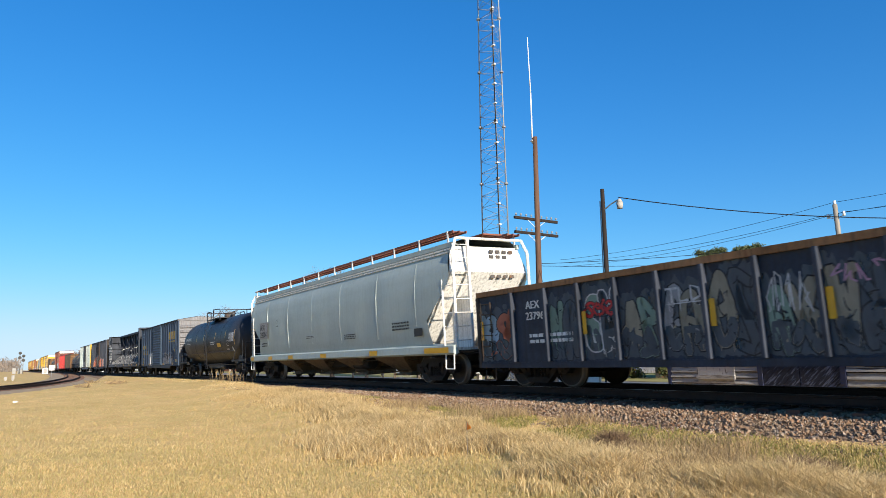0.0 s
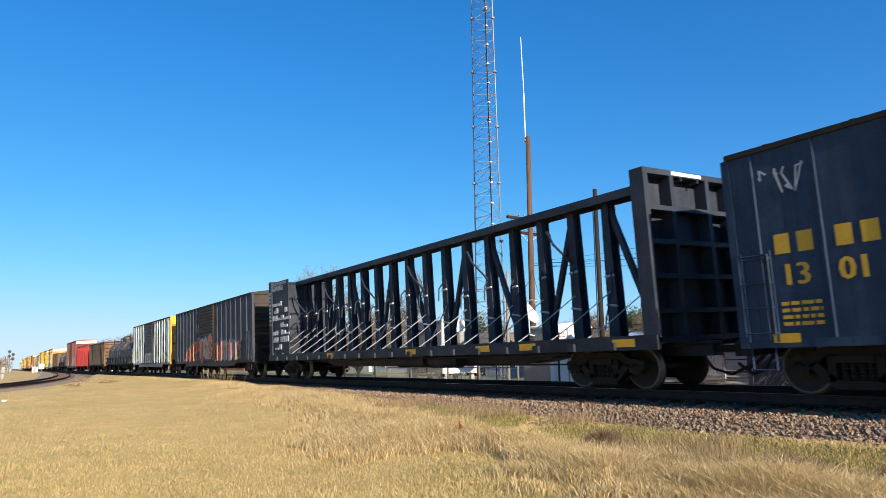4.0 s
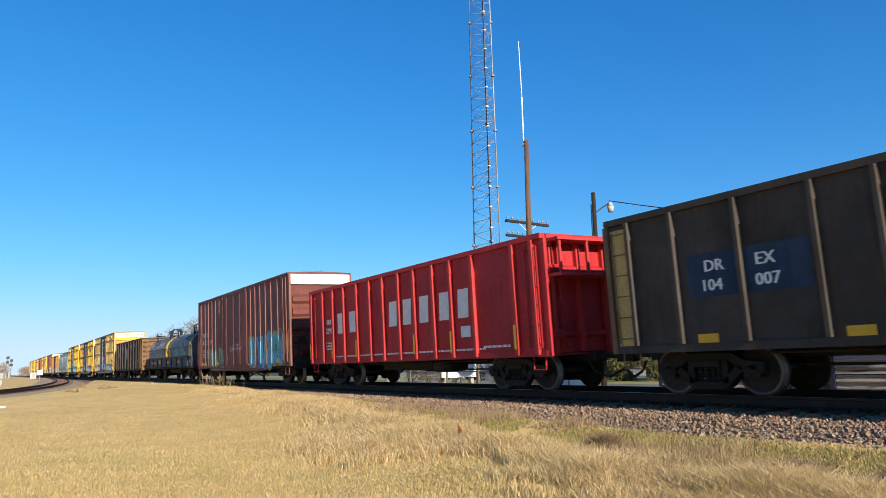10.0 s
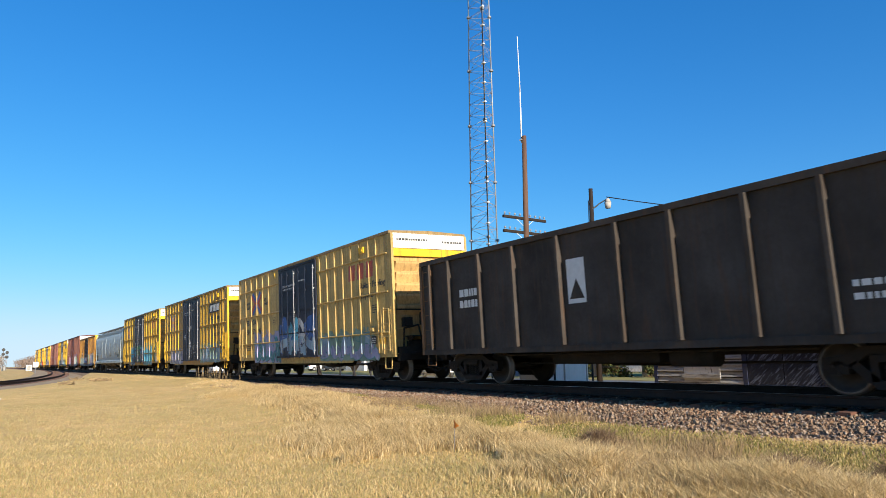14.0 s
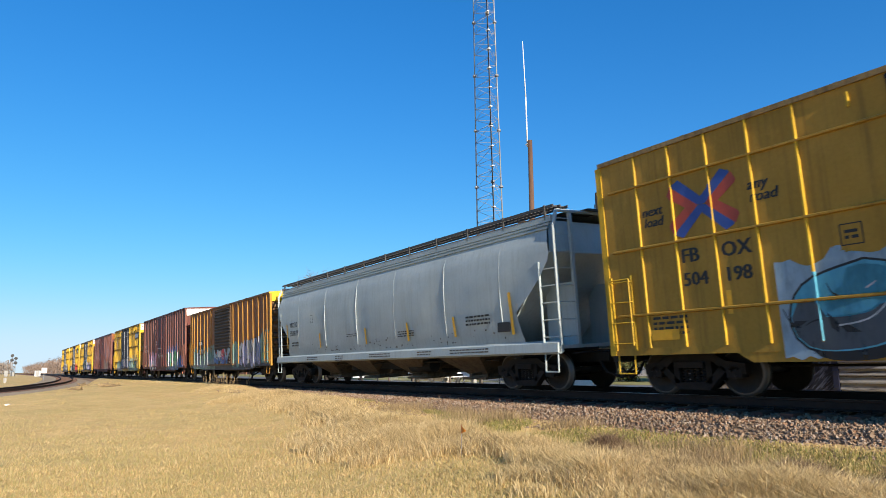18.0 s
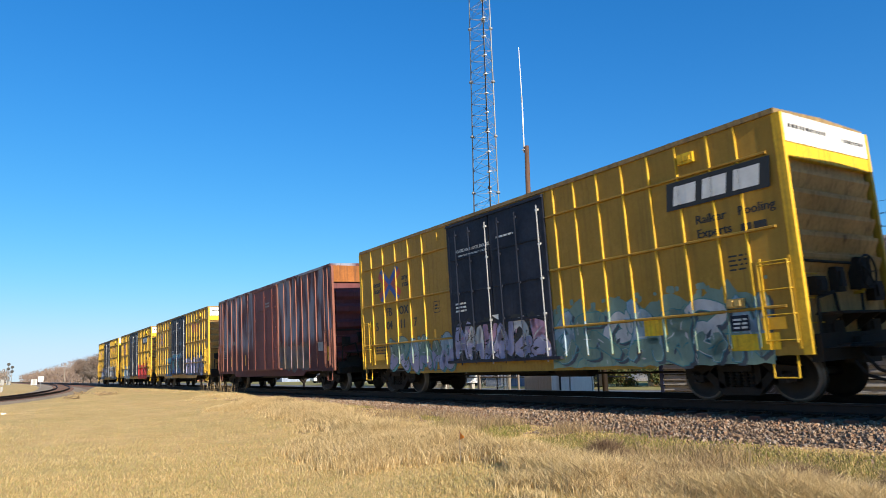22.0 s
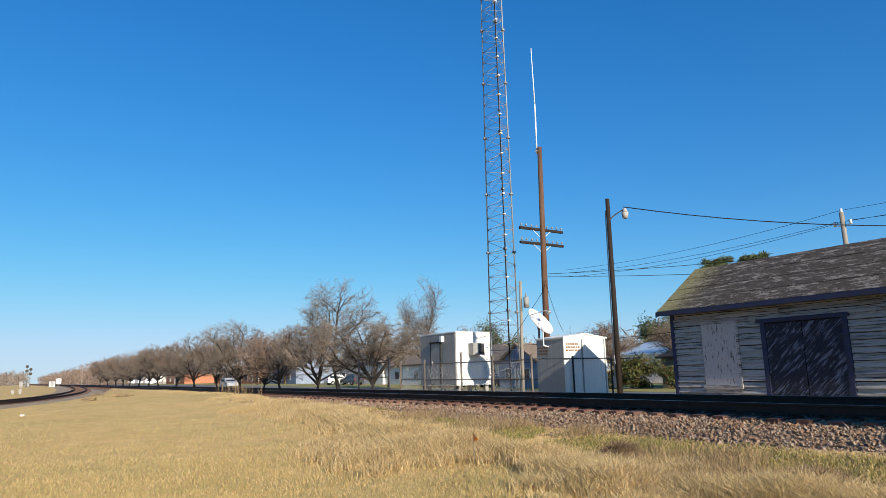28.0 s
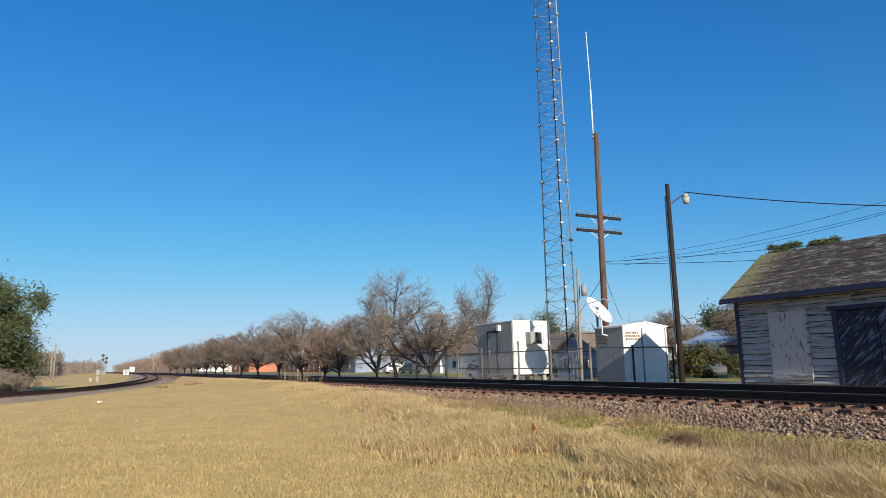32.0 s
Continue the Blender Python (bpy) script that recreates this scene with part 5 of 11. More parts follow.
    prism(bm, [(-reach, z0 + 0.01), (-reach + 0.3, z0 - 0.17), (reach - 0.3, z0 - 0.17), (reach, z0 + 0.01)], "y", -side - 0.025, -side + 0.02)
    part("side_skirt", bm, low_trim or body, car, "dropped side sill")
    for u in ribs[::2]:
        part("rib", me, None, car, at=Matrix.Translation((-u, side, 0)) @ pose(0, 0, 0, 0, 0, 180))
    for z, a, b in horiz:
        bm = bmesh.new()
        prism(bm, [(-side - 0.028, z - 0.035), (-side - 0.078, z - 0.018), (-side - 0.078, z + 0.012), (-side - 0.028, z + 0.03)], "x", a, b)
        part("stringer", bm, body, car)
    # corner ladder on the side, stirrup steps
    for s, x in ((1, half - 0.58), (-1, -half + 0.06)):
        bm = bmesh.new()
        ladder(bm, x, -side - 0.03, z0 + 0.25, z0 + 1.5, 0.52, 4, out=0.09)
        rods(bm, [(x, -side - 0.12, z0 + 0.2), (x, -side - 0.12, z0 + 1.55), (x + 0.52, -side - 0.12, z0 + 1.55), (x + 0.52, -side - 0.12, z0 + 0.2)], 0.014)
        rods(bm, [(x, -side, z0 + 0.02), (x, -side - 0.02, z0 - 0.36), (x + 0.42, -side - 0.02, z0 - 0.36), (x + 0.42, -side, z0 + 0.02)], 0.016)
        part("side_ladder", bm, rib, car, "short corner ladder and stirrup")
    running_gear(car, number, half - 1.5, half, sill)
    return car


def flat_reflectors(car, side, z, xs, upright=True, w=0.1, h=0.42, mt=None):
    for x in xs:
        bm = bmesh.new()
        if upright:
            rect(bm, x - w / 2, x + w / 2, z, z + h, -side - 0.034)
        else:
            rect(bm, x - h / 2, x + h / 2, z, z + w * 1.6, -side - 0.05)
        part("reflector", bm, mt or M_REFL, car, "yellow reflective strip")


def door_surround(car, side, z0, z1, t0, t1, a, b, mt, gap):
    """The lower track, the hood above the doors and the two door posts."""
    bm = bmesh.new()
    bx(bm, t0, t1, -side - 0.15, -side - 0.04, z0 - 0.075, z0)
    part("door_track", bm, mt, car)
    bm = bmesh.new()
    bx(bm, a - 0.1, b + 0.1, -side - 0.115, -side, z1, z1 + 0.075)
    part("door_header", bm, mt, car)
    for x in (a - gap, b + gap):
        bm = bmesh.new()
        bx(bm, x - 0.05, x + 0.05, -side - 0.085, -side, z0, z1)
        part("door_post", bm, mt, car)


def plug_doors(car, side, z0, z1, a, b, mt=None):
    mid = (a + b) / 2 - 0.1
    for u0, u1 in ((a, mid - 0.02), (mid + 0.02, b)):
        bm = bmesh.new()
        bx(bm, u0, u1, -side - 0.075, -side + 0.01, z0, z1)
        d = part("door", bm, mt or M_NAVY, car, "dark blue-black plug door")
        for k in range(1, 4):
            z = z0 + (z1 - z0) * k / 4
            bm = bmesh.new()
            bx(bm, u0 + 0.05, u1 - 0.05, -side - 0.1, -side - 0.075, z - 0.03, z + 0.03)
            part("door_rib", bm, mt or M_NAVY, d)
        for f in (0.2, 0.55, 0.96):
            x = u0 + (u1 - u0) * f
            bm = bmesh.new()
            rod(bm, (x, -side - 0.125, z0 - 0.12), (x, -side - 0.125, z1 - 0.15), 0.013, 6)
            for k in range(5):
                z = z0 + (z1 - z0) * (0.04 + 0.22 * k)
                bx(bm, x - 0.045, x + 0.045, -side - 0.13, -side - 0.09, z, z + 0.05)
            part("door_rod", bm, M_SILV if f == 0.96 else M_NAVY, d, "locking rod")
    door_surround(car, side, z0, z1, a - 0.3, b + 0.35, a, b, M_NAVY, 0.05)


def sliding_door(car, side, z0, z1, a, b, mt, n=14, rods_x=(), label="ribbed sliding door", rod_mat=None, panels=False):
    bm = bmesh.new()
    bx(bm, a, b, -side - 0.085, -side + 0.01, z0, z1)
    d = part("door", bm, mt, car, label)
    if panels:
        for k in range(1, 4):
            z = z0 + (z1 - z0) * k / 4
            bm = bmesh.new()
            bx(bm, a + 0.05, b - 0.05, -side - 0.115, -side - 0.085, z - 0.03, z + 0.03)
            part("door_rib", bm, mt, d)
    else:
        bm = bmesh.new()
        prism(bm, [(-side - 0.083, -0.06), (-side - 0.13, -0.02), (-side - 0.13, 0.02), (-side - 0.083, 0.06)], "x", a + 0.08, b - 0.08)
        slat = to_mesh("door_rib", bm, mt)
        for k in range(n):
            part("door_rib", slat, None, d, at=(0, 0, z0 + (z1 - z0) * (k + 0.5) / n))
    for x in rods_x:
        bm = bmesh.new()
        rod(bm, (x, -side - 0.15, z0 - 0.05), (x, -side - 0.15, z1 - 0.1), 0.02, 6)
        for k in range(4):
            z = z0 + (z1 - z0) * (0.08 + 0.27 * k)
            bx(bm, x - 0.05, x + 0.05, -side - 0.155, -side - 0.1, z, z + 0.05)
        part("door_rod", bm, rod_mat or mt, d)
    door_surround(car, side, z0, z1, a - 1.5, b + 0.6, a, b, rod_mat or mt, 0.07)


END_HI = [(1.35, 0.42), (1.95, 0.42), (2.55, 0.42), (3.15, 0.42), (3.72, 0.42)]
END_LO = [(1.2, 0.26), (1.55, 0.26), (1.9, 0.26), (2.25, 0.26), (2.6, 0.26), (2.95, 0.26), (3.3, 0.26), (3.65, 0.26)]
END_LOS = [(1.9, 0.38), (2.3, 0.38), (2.7, 0.38), (3.1, 0.38), (3.5, 0.38)]
END_SHELF = [(2.32, 0.34), (2.68, 0.34), (3.04, 0.34), (3.4, 0.34), (3.76, 0.34)]
FB_RIBS = [-6.91, -6.08, -5.25, -4.42, -3.58, 2.28, 2.95, 3.65, 4.35, 5.03, 5.7, 6.4, 6.95]


def emblem(bm, cx, cz, r, y, red, blue):
    """The crossed bands painted on the yellow wagons, as plain shapes."""
    for s in (-1, 1):
        for v in (-1, 1):
            for pts, mi in (([(0, 0), (0, 0.3), (0.62, 1.12), (0.84, 0.98), (0.86, 0.9), (0.12, 0.02)], blue), ([(0.13, 0), (0.15, 0.06), (0.9, 0.93), (1.02, 0.62), (0.98, 0.5), (0.48, 0)], red)):
                patch(bm, [(cx + s * u * r * 1.45, cz + v * w * r) for u, w in pts], y - 0.0006 * (2 + s + v / 2), mi)


def yellow_wagon(number, half, digits, body, board, label, door_mat=None, split=(2, 2, 2), start=-6.82, shift=0.0):
    side = 1.47
    # ribs take a brighter yellow than the walls: sunlight put into the paint
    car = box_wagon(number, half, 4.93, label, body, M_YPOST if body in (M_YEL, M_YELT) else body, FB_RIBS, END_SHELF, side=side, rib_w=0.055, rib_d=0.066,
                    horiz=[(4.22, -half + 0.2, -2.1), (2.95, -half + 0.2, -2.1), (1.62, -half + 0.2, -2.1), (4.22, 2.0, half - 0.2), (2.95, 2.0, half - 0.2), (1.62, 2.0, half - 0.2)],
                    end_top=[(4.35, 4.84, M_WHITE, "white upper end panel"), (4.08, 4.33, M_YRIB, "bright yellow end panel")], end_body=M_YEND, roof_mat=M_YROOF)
    plug_doors(car, side, 0.98, 4.72, -2.05, 1.85, door_mat)
    y = -side - 0.036
    bm = bmesh.new()
    emblem(bm, -5.3 + shift, 3.55, 0.5, y, 2, 3)
    letters(bm, "next", -6.82, 3.55, 0.27, y, 0, 0.2, 0.05)
    letters(bm, "load", -6.79, 3.33, 0.27, y, 0, 0.2, 0.05)
    letters(bm, "any", -4.3 + shift * 1.5, 3.6, 0.27, y, 0, 0.2, 0.05)
    letters(bm, "road", -4.28 + shift * 1.5, 3.38, 0.27, y, 0, 0.2, 0.05)
    for i in range(2):
        letters(bm, ("FB", "OX")[i], start + i * 0.85, 2.52, 0.38, y, 0, 0.0, 0.045)
    at, first = start - (0.75 if len(split) == 4 else 0.0), 0
    for k in split:
        letters(bm, digits[first:first + k], at, 2.08, 0.39 if k < 3 else 0.36, y, 0, 0.0, 0.045)
        first, at = first + k, at + (0.75 if k == 1 else 0.86)
    for p, q in (((-3.1, 2.4), (-3.1, 2.72)), ((-2.78, 2.4), (-2.78, 2.72)), ((-3.1, 2.4), (-2.78, 2.4)), ((-3.1, 2.72), (-2.78, 2.72))):
        stroke(bm, [p, q], 0.018, y)
    bars(bm, -3.04, -2.84, 2.58, 2, y, 0, 0.05, 0.04, seed=number)
    bars(bm, -6.8, -6.0, 1.5, 4, y, 0, seed=number + 5)
    bars(bm, 6.55, 6.9, 2.55, 4, y, 0, 0.03, 0.05, seed=number + 7)
    if board == "black":
        rect(bm, 4.25, 6.38, 3.62, 4.15, y - 0.034, 0, 0.06)
        for i in range(3):
            rect(bm, 4.42 + i * 0.64, 4.92 + i * 0.64, 3.7, 4.06, y - 0.037, 1, 0.06)
        letters(bm, "Railcar", 4.08, 3.2, 0.36, y, 0)
        letters(bm, "Pooling", 5.32, 3.2, 0.36, y, 0)
        letters(bm, "Experts", 4.8, 2.72, 0.36, y, 0)
        for i in range(6):
            rect(bm, 4.82 + i * 0.21, 4.96 + i * 0.21, 2.26, 2.45, y, 0)
    elif board == "small":
        rect(bm, 5.4, 7.5, 3.62, 4.15, y - 0.034, 0, 0.06)
        for i in range(3):
            rect(bm, 5.56 + i * 0.63, 6.05 + i * 0.63, 3.7, 4.06, y - 0.037, 1, 0.06)
        letters(bm, "Railcar", 5.98, 3.26, 0.23, y, 0)
        letters(bm, "Pooling", 6.84, 3.26, 0.23, y, 0)
        letters(bm, "Experts", 5.98, 3.0, 0.23, y, 0)
        rect(bm, 6.86, 7.06, 2.97, 3.1, y)
        rect(bm, 7.1, 7.34, 2.97, 3.1, y)
    elif board == "line":
        for i in range(3):
            u = 3.6 + i * 0.62
            rect(bm, u, u + 0.5, 3.55, 4.1, y, 2, 0.05)
        letters(bm, "RailcarPoolingExperts", 2.5, 3.1, 0.38, y, 0)
    else:
        for i in range(3):
            u = 4.8 + i * 0.68
            rect(bm, u, u + 0.5, 3.55, 4.1, y, 2, 0.05)
        letters(bm, "Railcar Pooling", 5.7, 3.2, 0.3, y, 0)
        letters(bm, "Experts", 5.75, 2.86, 0.3, y, 0)
    lettering(bm, [M_TXK, M_TXW, M_LRED, M_LBLUE], car, y, "black painted lettering and emblem")
    rng = random.Random(number)
    bm = bmesh.new()      # small print on the white end panel
    for y0, y1, z in ((-1.3, -0.1, 4.6), (0.5, 1.3, 4.56)):
        while y0 < y1:
            w = rng.uniform(0.04, 0.12)
            bx(bm, half + 0.112, half + 0.115, y0, y0 + w, z, z + 0.07)
            y0 += w + 0.03
    part("end_lettering", bm, M_TXK, car, "small black stencils on the white panel")
    bm = bmesh.new()
    yd = -side - 0.079
    letters(bm, "CLOSE AND LOCK DOORS", -1.72, 3.94, 0.125, yd, 0)
    letters(bm, "BEFORE MOVING CAR", -1.62, 3.78, 0.125, yd, 0)
    letters(bm, "SEAL", 0.62, 1.35, 0.13, yd, 0)
    bars(bm, -1.9, -1.4, 2.5, 3, yd, 0, seed=number + 1)
    bars(bm, 0.1, 0.8, 4.05, 1, yd, 0, seed=number + 2)
    bars(bm, 1.35, 1.75, 1.9, 3, yd, 0, seed=number + 3)
    rect(bm, -0.3, -0.02, 1.75, 2.1, yd, 0)
    part("door_lettering", bm, M_TXW, car, "white stencilled door notices")
    flat_reflectors(car, side, 1.5, (-5.1, -3.1, 0.95, 3.4, 5.4))
    bm = bmesh.new()
    rect(bm, -6.85, -6.2, 1.1, 1.3, -side - 0.05, 0)
    rect(bm, 7.02, 7.45, 1.25, 1.45, -side - 0.05, 0)
    part("placard", bm, M_REFL, car, "yellow consolidated stencil panels")
    bm = bmesh.new()
    prism(bm, [(-0.0275, -0.02), (-0.0165, -0.066), (0.0165, -0.066), (0.0275, -0.02)], "z", 4.5, 4.74)
    part("rib", bm, M_YPOST, car, at=(-2.72, -side, 0))
    bm = bmesh.new()
    rect(bm, 6.45, 6.8, 1.26, 1.53, -side - 0.052)
    bars(bm, 6.5, 6.76, 1.44, 3, -side - 0.055, 1, 0.035, 0.035, number)
    part("notice", bm, [M_NAVY, M_TXW], car, "small dark blue notice plate")
    bm = bmesh.new()
    bx(bm, 6.44, 6.76, -side - 0.1, -side - 0.03, 1.66, 1.82)
    bx(bm, 6.48, 6.58, -side - 0.14, -side - 0.1, 1.69, 1.79)
    bx(bm, 6.62, 6.72, -side - 0.14, -side - 0.1, 1.69, 1.79)
    part("route_box", bm, M_CREAM, car, "pale routing board")
    bm = bmesh.new()
    bx(bm, 5.78, 6.12, -side - 0.1, -side - 0.03, 4.44, 4.64)
    bx(bm, 5.84, 6.06, -side - 0.12, -side - 0.1, 4.49, 4.58)
    part("vent_box", bm, M_YRIB, car)
    return car


WAGONS = []      # (wagon, distance of its middle behind the train's zero mark)
def mid(a, b):
    return (a + b) / 2, (b - a) / 2


def add(make, a, b, *args, **kw):
    c, half = mid(a, b)
    car = make(len(WAGONS), half, *args, **kw)
    WAGONS.append((car, c))
    return car


# ---- gondolas ----
def gondola(number, half, top, label, body, rib, ribs, end_mat, chord, end_zs, side=1.46, sill=0.95, rib_w=0.12, rib_d=0.07, taper=True):
    car = thing("gondola", label, "gondola wagon", "wagons of the freight train")
    for s in (-1, 1):
        bm = bmesh.new()
        bx(bm, -half, half, s * side - 0.02, s * side + 0.02, sill, top - 0.05)
        part("side_wall", bm, body, car)
    bm = bmesh.new()
    bx(bm, -half + 0.05, half - 0.05, -side + 0.02, side - 0.02, sill, sill + 0.12)
    part("floor_plate", bm, M_GONEND, car)
    bm = bmesh.new()
    for s in (-1, 1):
        bx(bm, -half - 0.05, half + 0.05, s * side - 0.09, s * side + 0.09, top - 0.1, top + 0.03)
        bx(bm, s * half - 0.09, s * half + 0.09, -side + 0.09, side - 0.09, top - 0.09, top + 0.02)
    part("top_rail", bm, chord, car, "bent top rail")
    bm = bmesh.new()
    if taper:
        prism(bm, [(-rib_w / 2, -0.02), (-rib_w / 2 * 0.7, -rib_d), (rib_w / 2 * 0.7, -rib_d), (rib_w / 2, -0.02)], "z", sill + 0.05, top - 0.1)
    else:
        bx(bm, -rib_w / 2, rib_w / 2, -rib_d, -0.02, sill - 0.05, top - 0.1)
    me = to_mesh("rib", bm, rib)
    for u in ribs:
        part("rib", me, None, car, at=(u, -side, 0))
        part("rib", me, None, car, at=Matrix.Translation((u, side, 0)) @ pose(0, 0, 0, 0, 0, 180))
    for s in (-1, 1):
        bm = bmesh.new()
        e = s * half
        bx(bm, min(e, e - s * 0.05), max(e, e - s * 0.05), -side + 0.02, side - 0.02, sill - 0.1, top - 0.09)
        endw = part("end_wall", bm, end_mat, car, "corrugated end sheet")
        corrugated(endw, end_mat, e, s, (-side, side), end_zs, 0.1, 0.1)
        for y in (-side, -side * 0.72, side):
            bm = bmesh.new()
            bx(bm, min(e, e + s * 0.13), max(e, e + s * 0.13), y - 0.05, y + 0.05, sill - 0.1, top - 0.1)
            part("end_post", bm, end_mat, endw)
        bm = bmesh.new()
        prism(bm, [(0, -0.13), (s * 0.12, -0.11), (s * 0.19, -0.04), (s * 0.19, 0.04), (s * 0.12, 0.11), (0, 0.13)], "y", -side + 0.05, -side * 0.72 - 0.05)
        knuckle = to_mesh("corner_fold", bm, end_mat)
        for z, h in end_zs:
            part("corner_fold", knuckle, None, endw, at=(e, 0, z))
        bm = bmesh.new()
        ladder(bm, e, -side + 0.1, sill + 0.2, top - 0.3, 0.42, 6, "y", s * 0.16)
        x = half - 0.55 if s > 0 else -half + 0.12
        for i in range(6):
            z = sill + 0.2 + (top - sill - 0.5) * i / 5
            rods(bm, [(x, -side, z), (x, -side - 0.08, z), (x + 0.42, -side - 0.08, z), (x + 0.42, -side, z)], 0.012)
        for u in (x, x + 0.42):
            rod(bm, (u, -side - 0.08, sill + 0.1), (u, -side - 0.08, top - 0.25), 0.016, 5)
        rods(bm, [(x, -side, sill), (x, -side - 0.02, sill - 0.4), (x + 0.42, -side - 0.02, sill - 0.4), (x + 0.42, -side, sill)], 0.016)
        part("corner_ladder", bm, end_mat, car)
    bm = bmesh.new()
    for s in (-1, 1):
        bx(bm, -half, half, s * side - 0.06, s * side + 0.06, sill - 0.1, sill + 0.04)
    part("side_sill", bm, body, car)
    running_gear(car, number, half - 1.75, half, max(0.82, sill - 0.06))
    return car


car = add(gondola, -1.3, 14.72, 2.5, "low dark blue gondola wagon covered with graffiti", M_DBLUE, M_DBLUE,
          [-6.55, -5.3, -4.2, -3.1, -2.0, -0.95, 0.1, 1.15, 2.2, 3.3, 4.4, 5.5, 6.6], M_GONBR, M_GONEND, [(0.95, 0.3), (1.35, 0.3), (1.75, 0.3), (2.15, 0.3)], rib_w=0.1, rib_d=0.15, sill=0.62)
y = -1.46 - 0.026
for k, (a, b, g, bk, fl, ln) in enumerate([(-7.9, -6.65, "os", "slate", ("paleblue", "orange"), "black"), (-5.2, -4.3, "nu", "slate", ("sage", "slate"), "black"), (-4.1, -3.2, "ew", "slate", ("sage", "slate"), "white"),
                                           (-3.0, -2.1, "vb", "slate", ("sand", "sage"), "black"), (-1.9, -1.05, "cu", "slate", ("grey", "sand"), "black"), (-0.85, 0.0, "oz", "slate", ("sand", "slate"), "black"), (0.2, 1.05, "ux", "slate", ("sage", "sand"), "black"),
                                           (1.25, 2.1, "wr", "slate", ("sand", "slate"), "black"), (2.3, 3.2, "sa", "slate", ("sage", "sand"), "black"), (3.4, 4.3, "en", "slate", ("white", "sage"), "black"), (4.5, 5.4, "om", "slate", ("sand", "paleblue"), "black")]):
    graffiti(car, y, a, b, 0.72, 1.95 + 0.13 * (k % 3), g, bk, fl, ln, 70 + k, 0.4, 0.03, 0.12, glint=None, low="slate")
graffiti(car, y - 0.006, -1.85, -1.05, 1.72, 2.06, "TLD", None, ("white",), "white", 3, 0.16, 0.0, glint=None, straight=True, label="thin white sprayed letters")
graffiti(car, y - 0.006, -4.05, -3.2, 1.6, 1.95, "sos", None, ("red",), "black", 4, 0.22, 0.015, glint=None, label="small red sprayed forms")
scrawl(car, y - 0.004, 0.2, 1.0, 1.35, 2.15, "white", 4, 0.02, 5)
scrawl(car, y - 0.004, 1.3, 2.1, 1.75, 2.1, "pink", 5, 0.03, 4)
bm = bmesh.new()
letters(bm, "AEX", -6.08, 1.95, 0.27, y - 0.003)
letters(bm, "23796", -6.1, 1.68, 0.27, y - 0.003)
bars(bm, -6.0, -4.5, 1.25, 2, y - 0.004, 0, 0.08, 0.06, 1)
lettering(bm, M_TXW, car, y, "white stencilled number")
for x in (-7.93, -4.12, -0.88, 1.22, 4.5):
    bm = bmesh.new()
    rect(bm, x, x + 0.12, 1.25, 1.75, y - 0.05)
    part("reflector", bm, M_REFL, car, "yellow reflective strip")


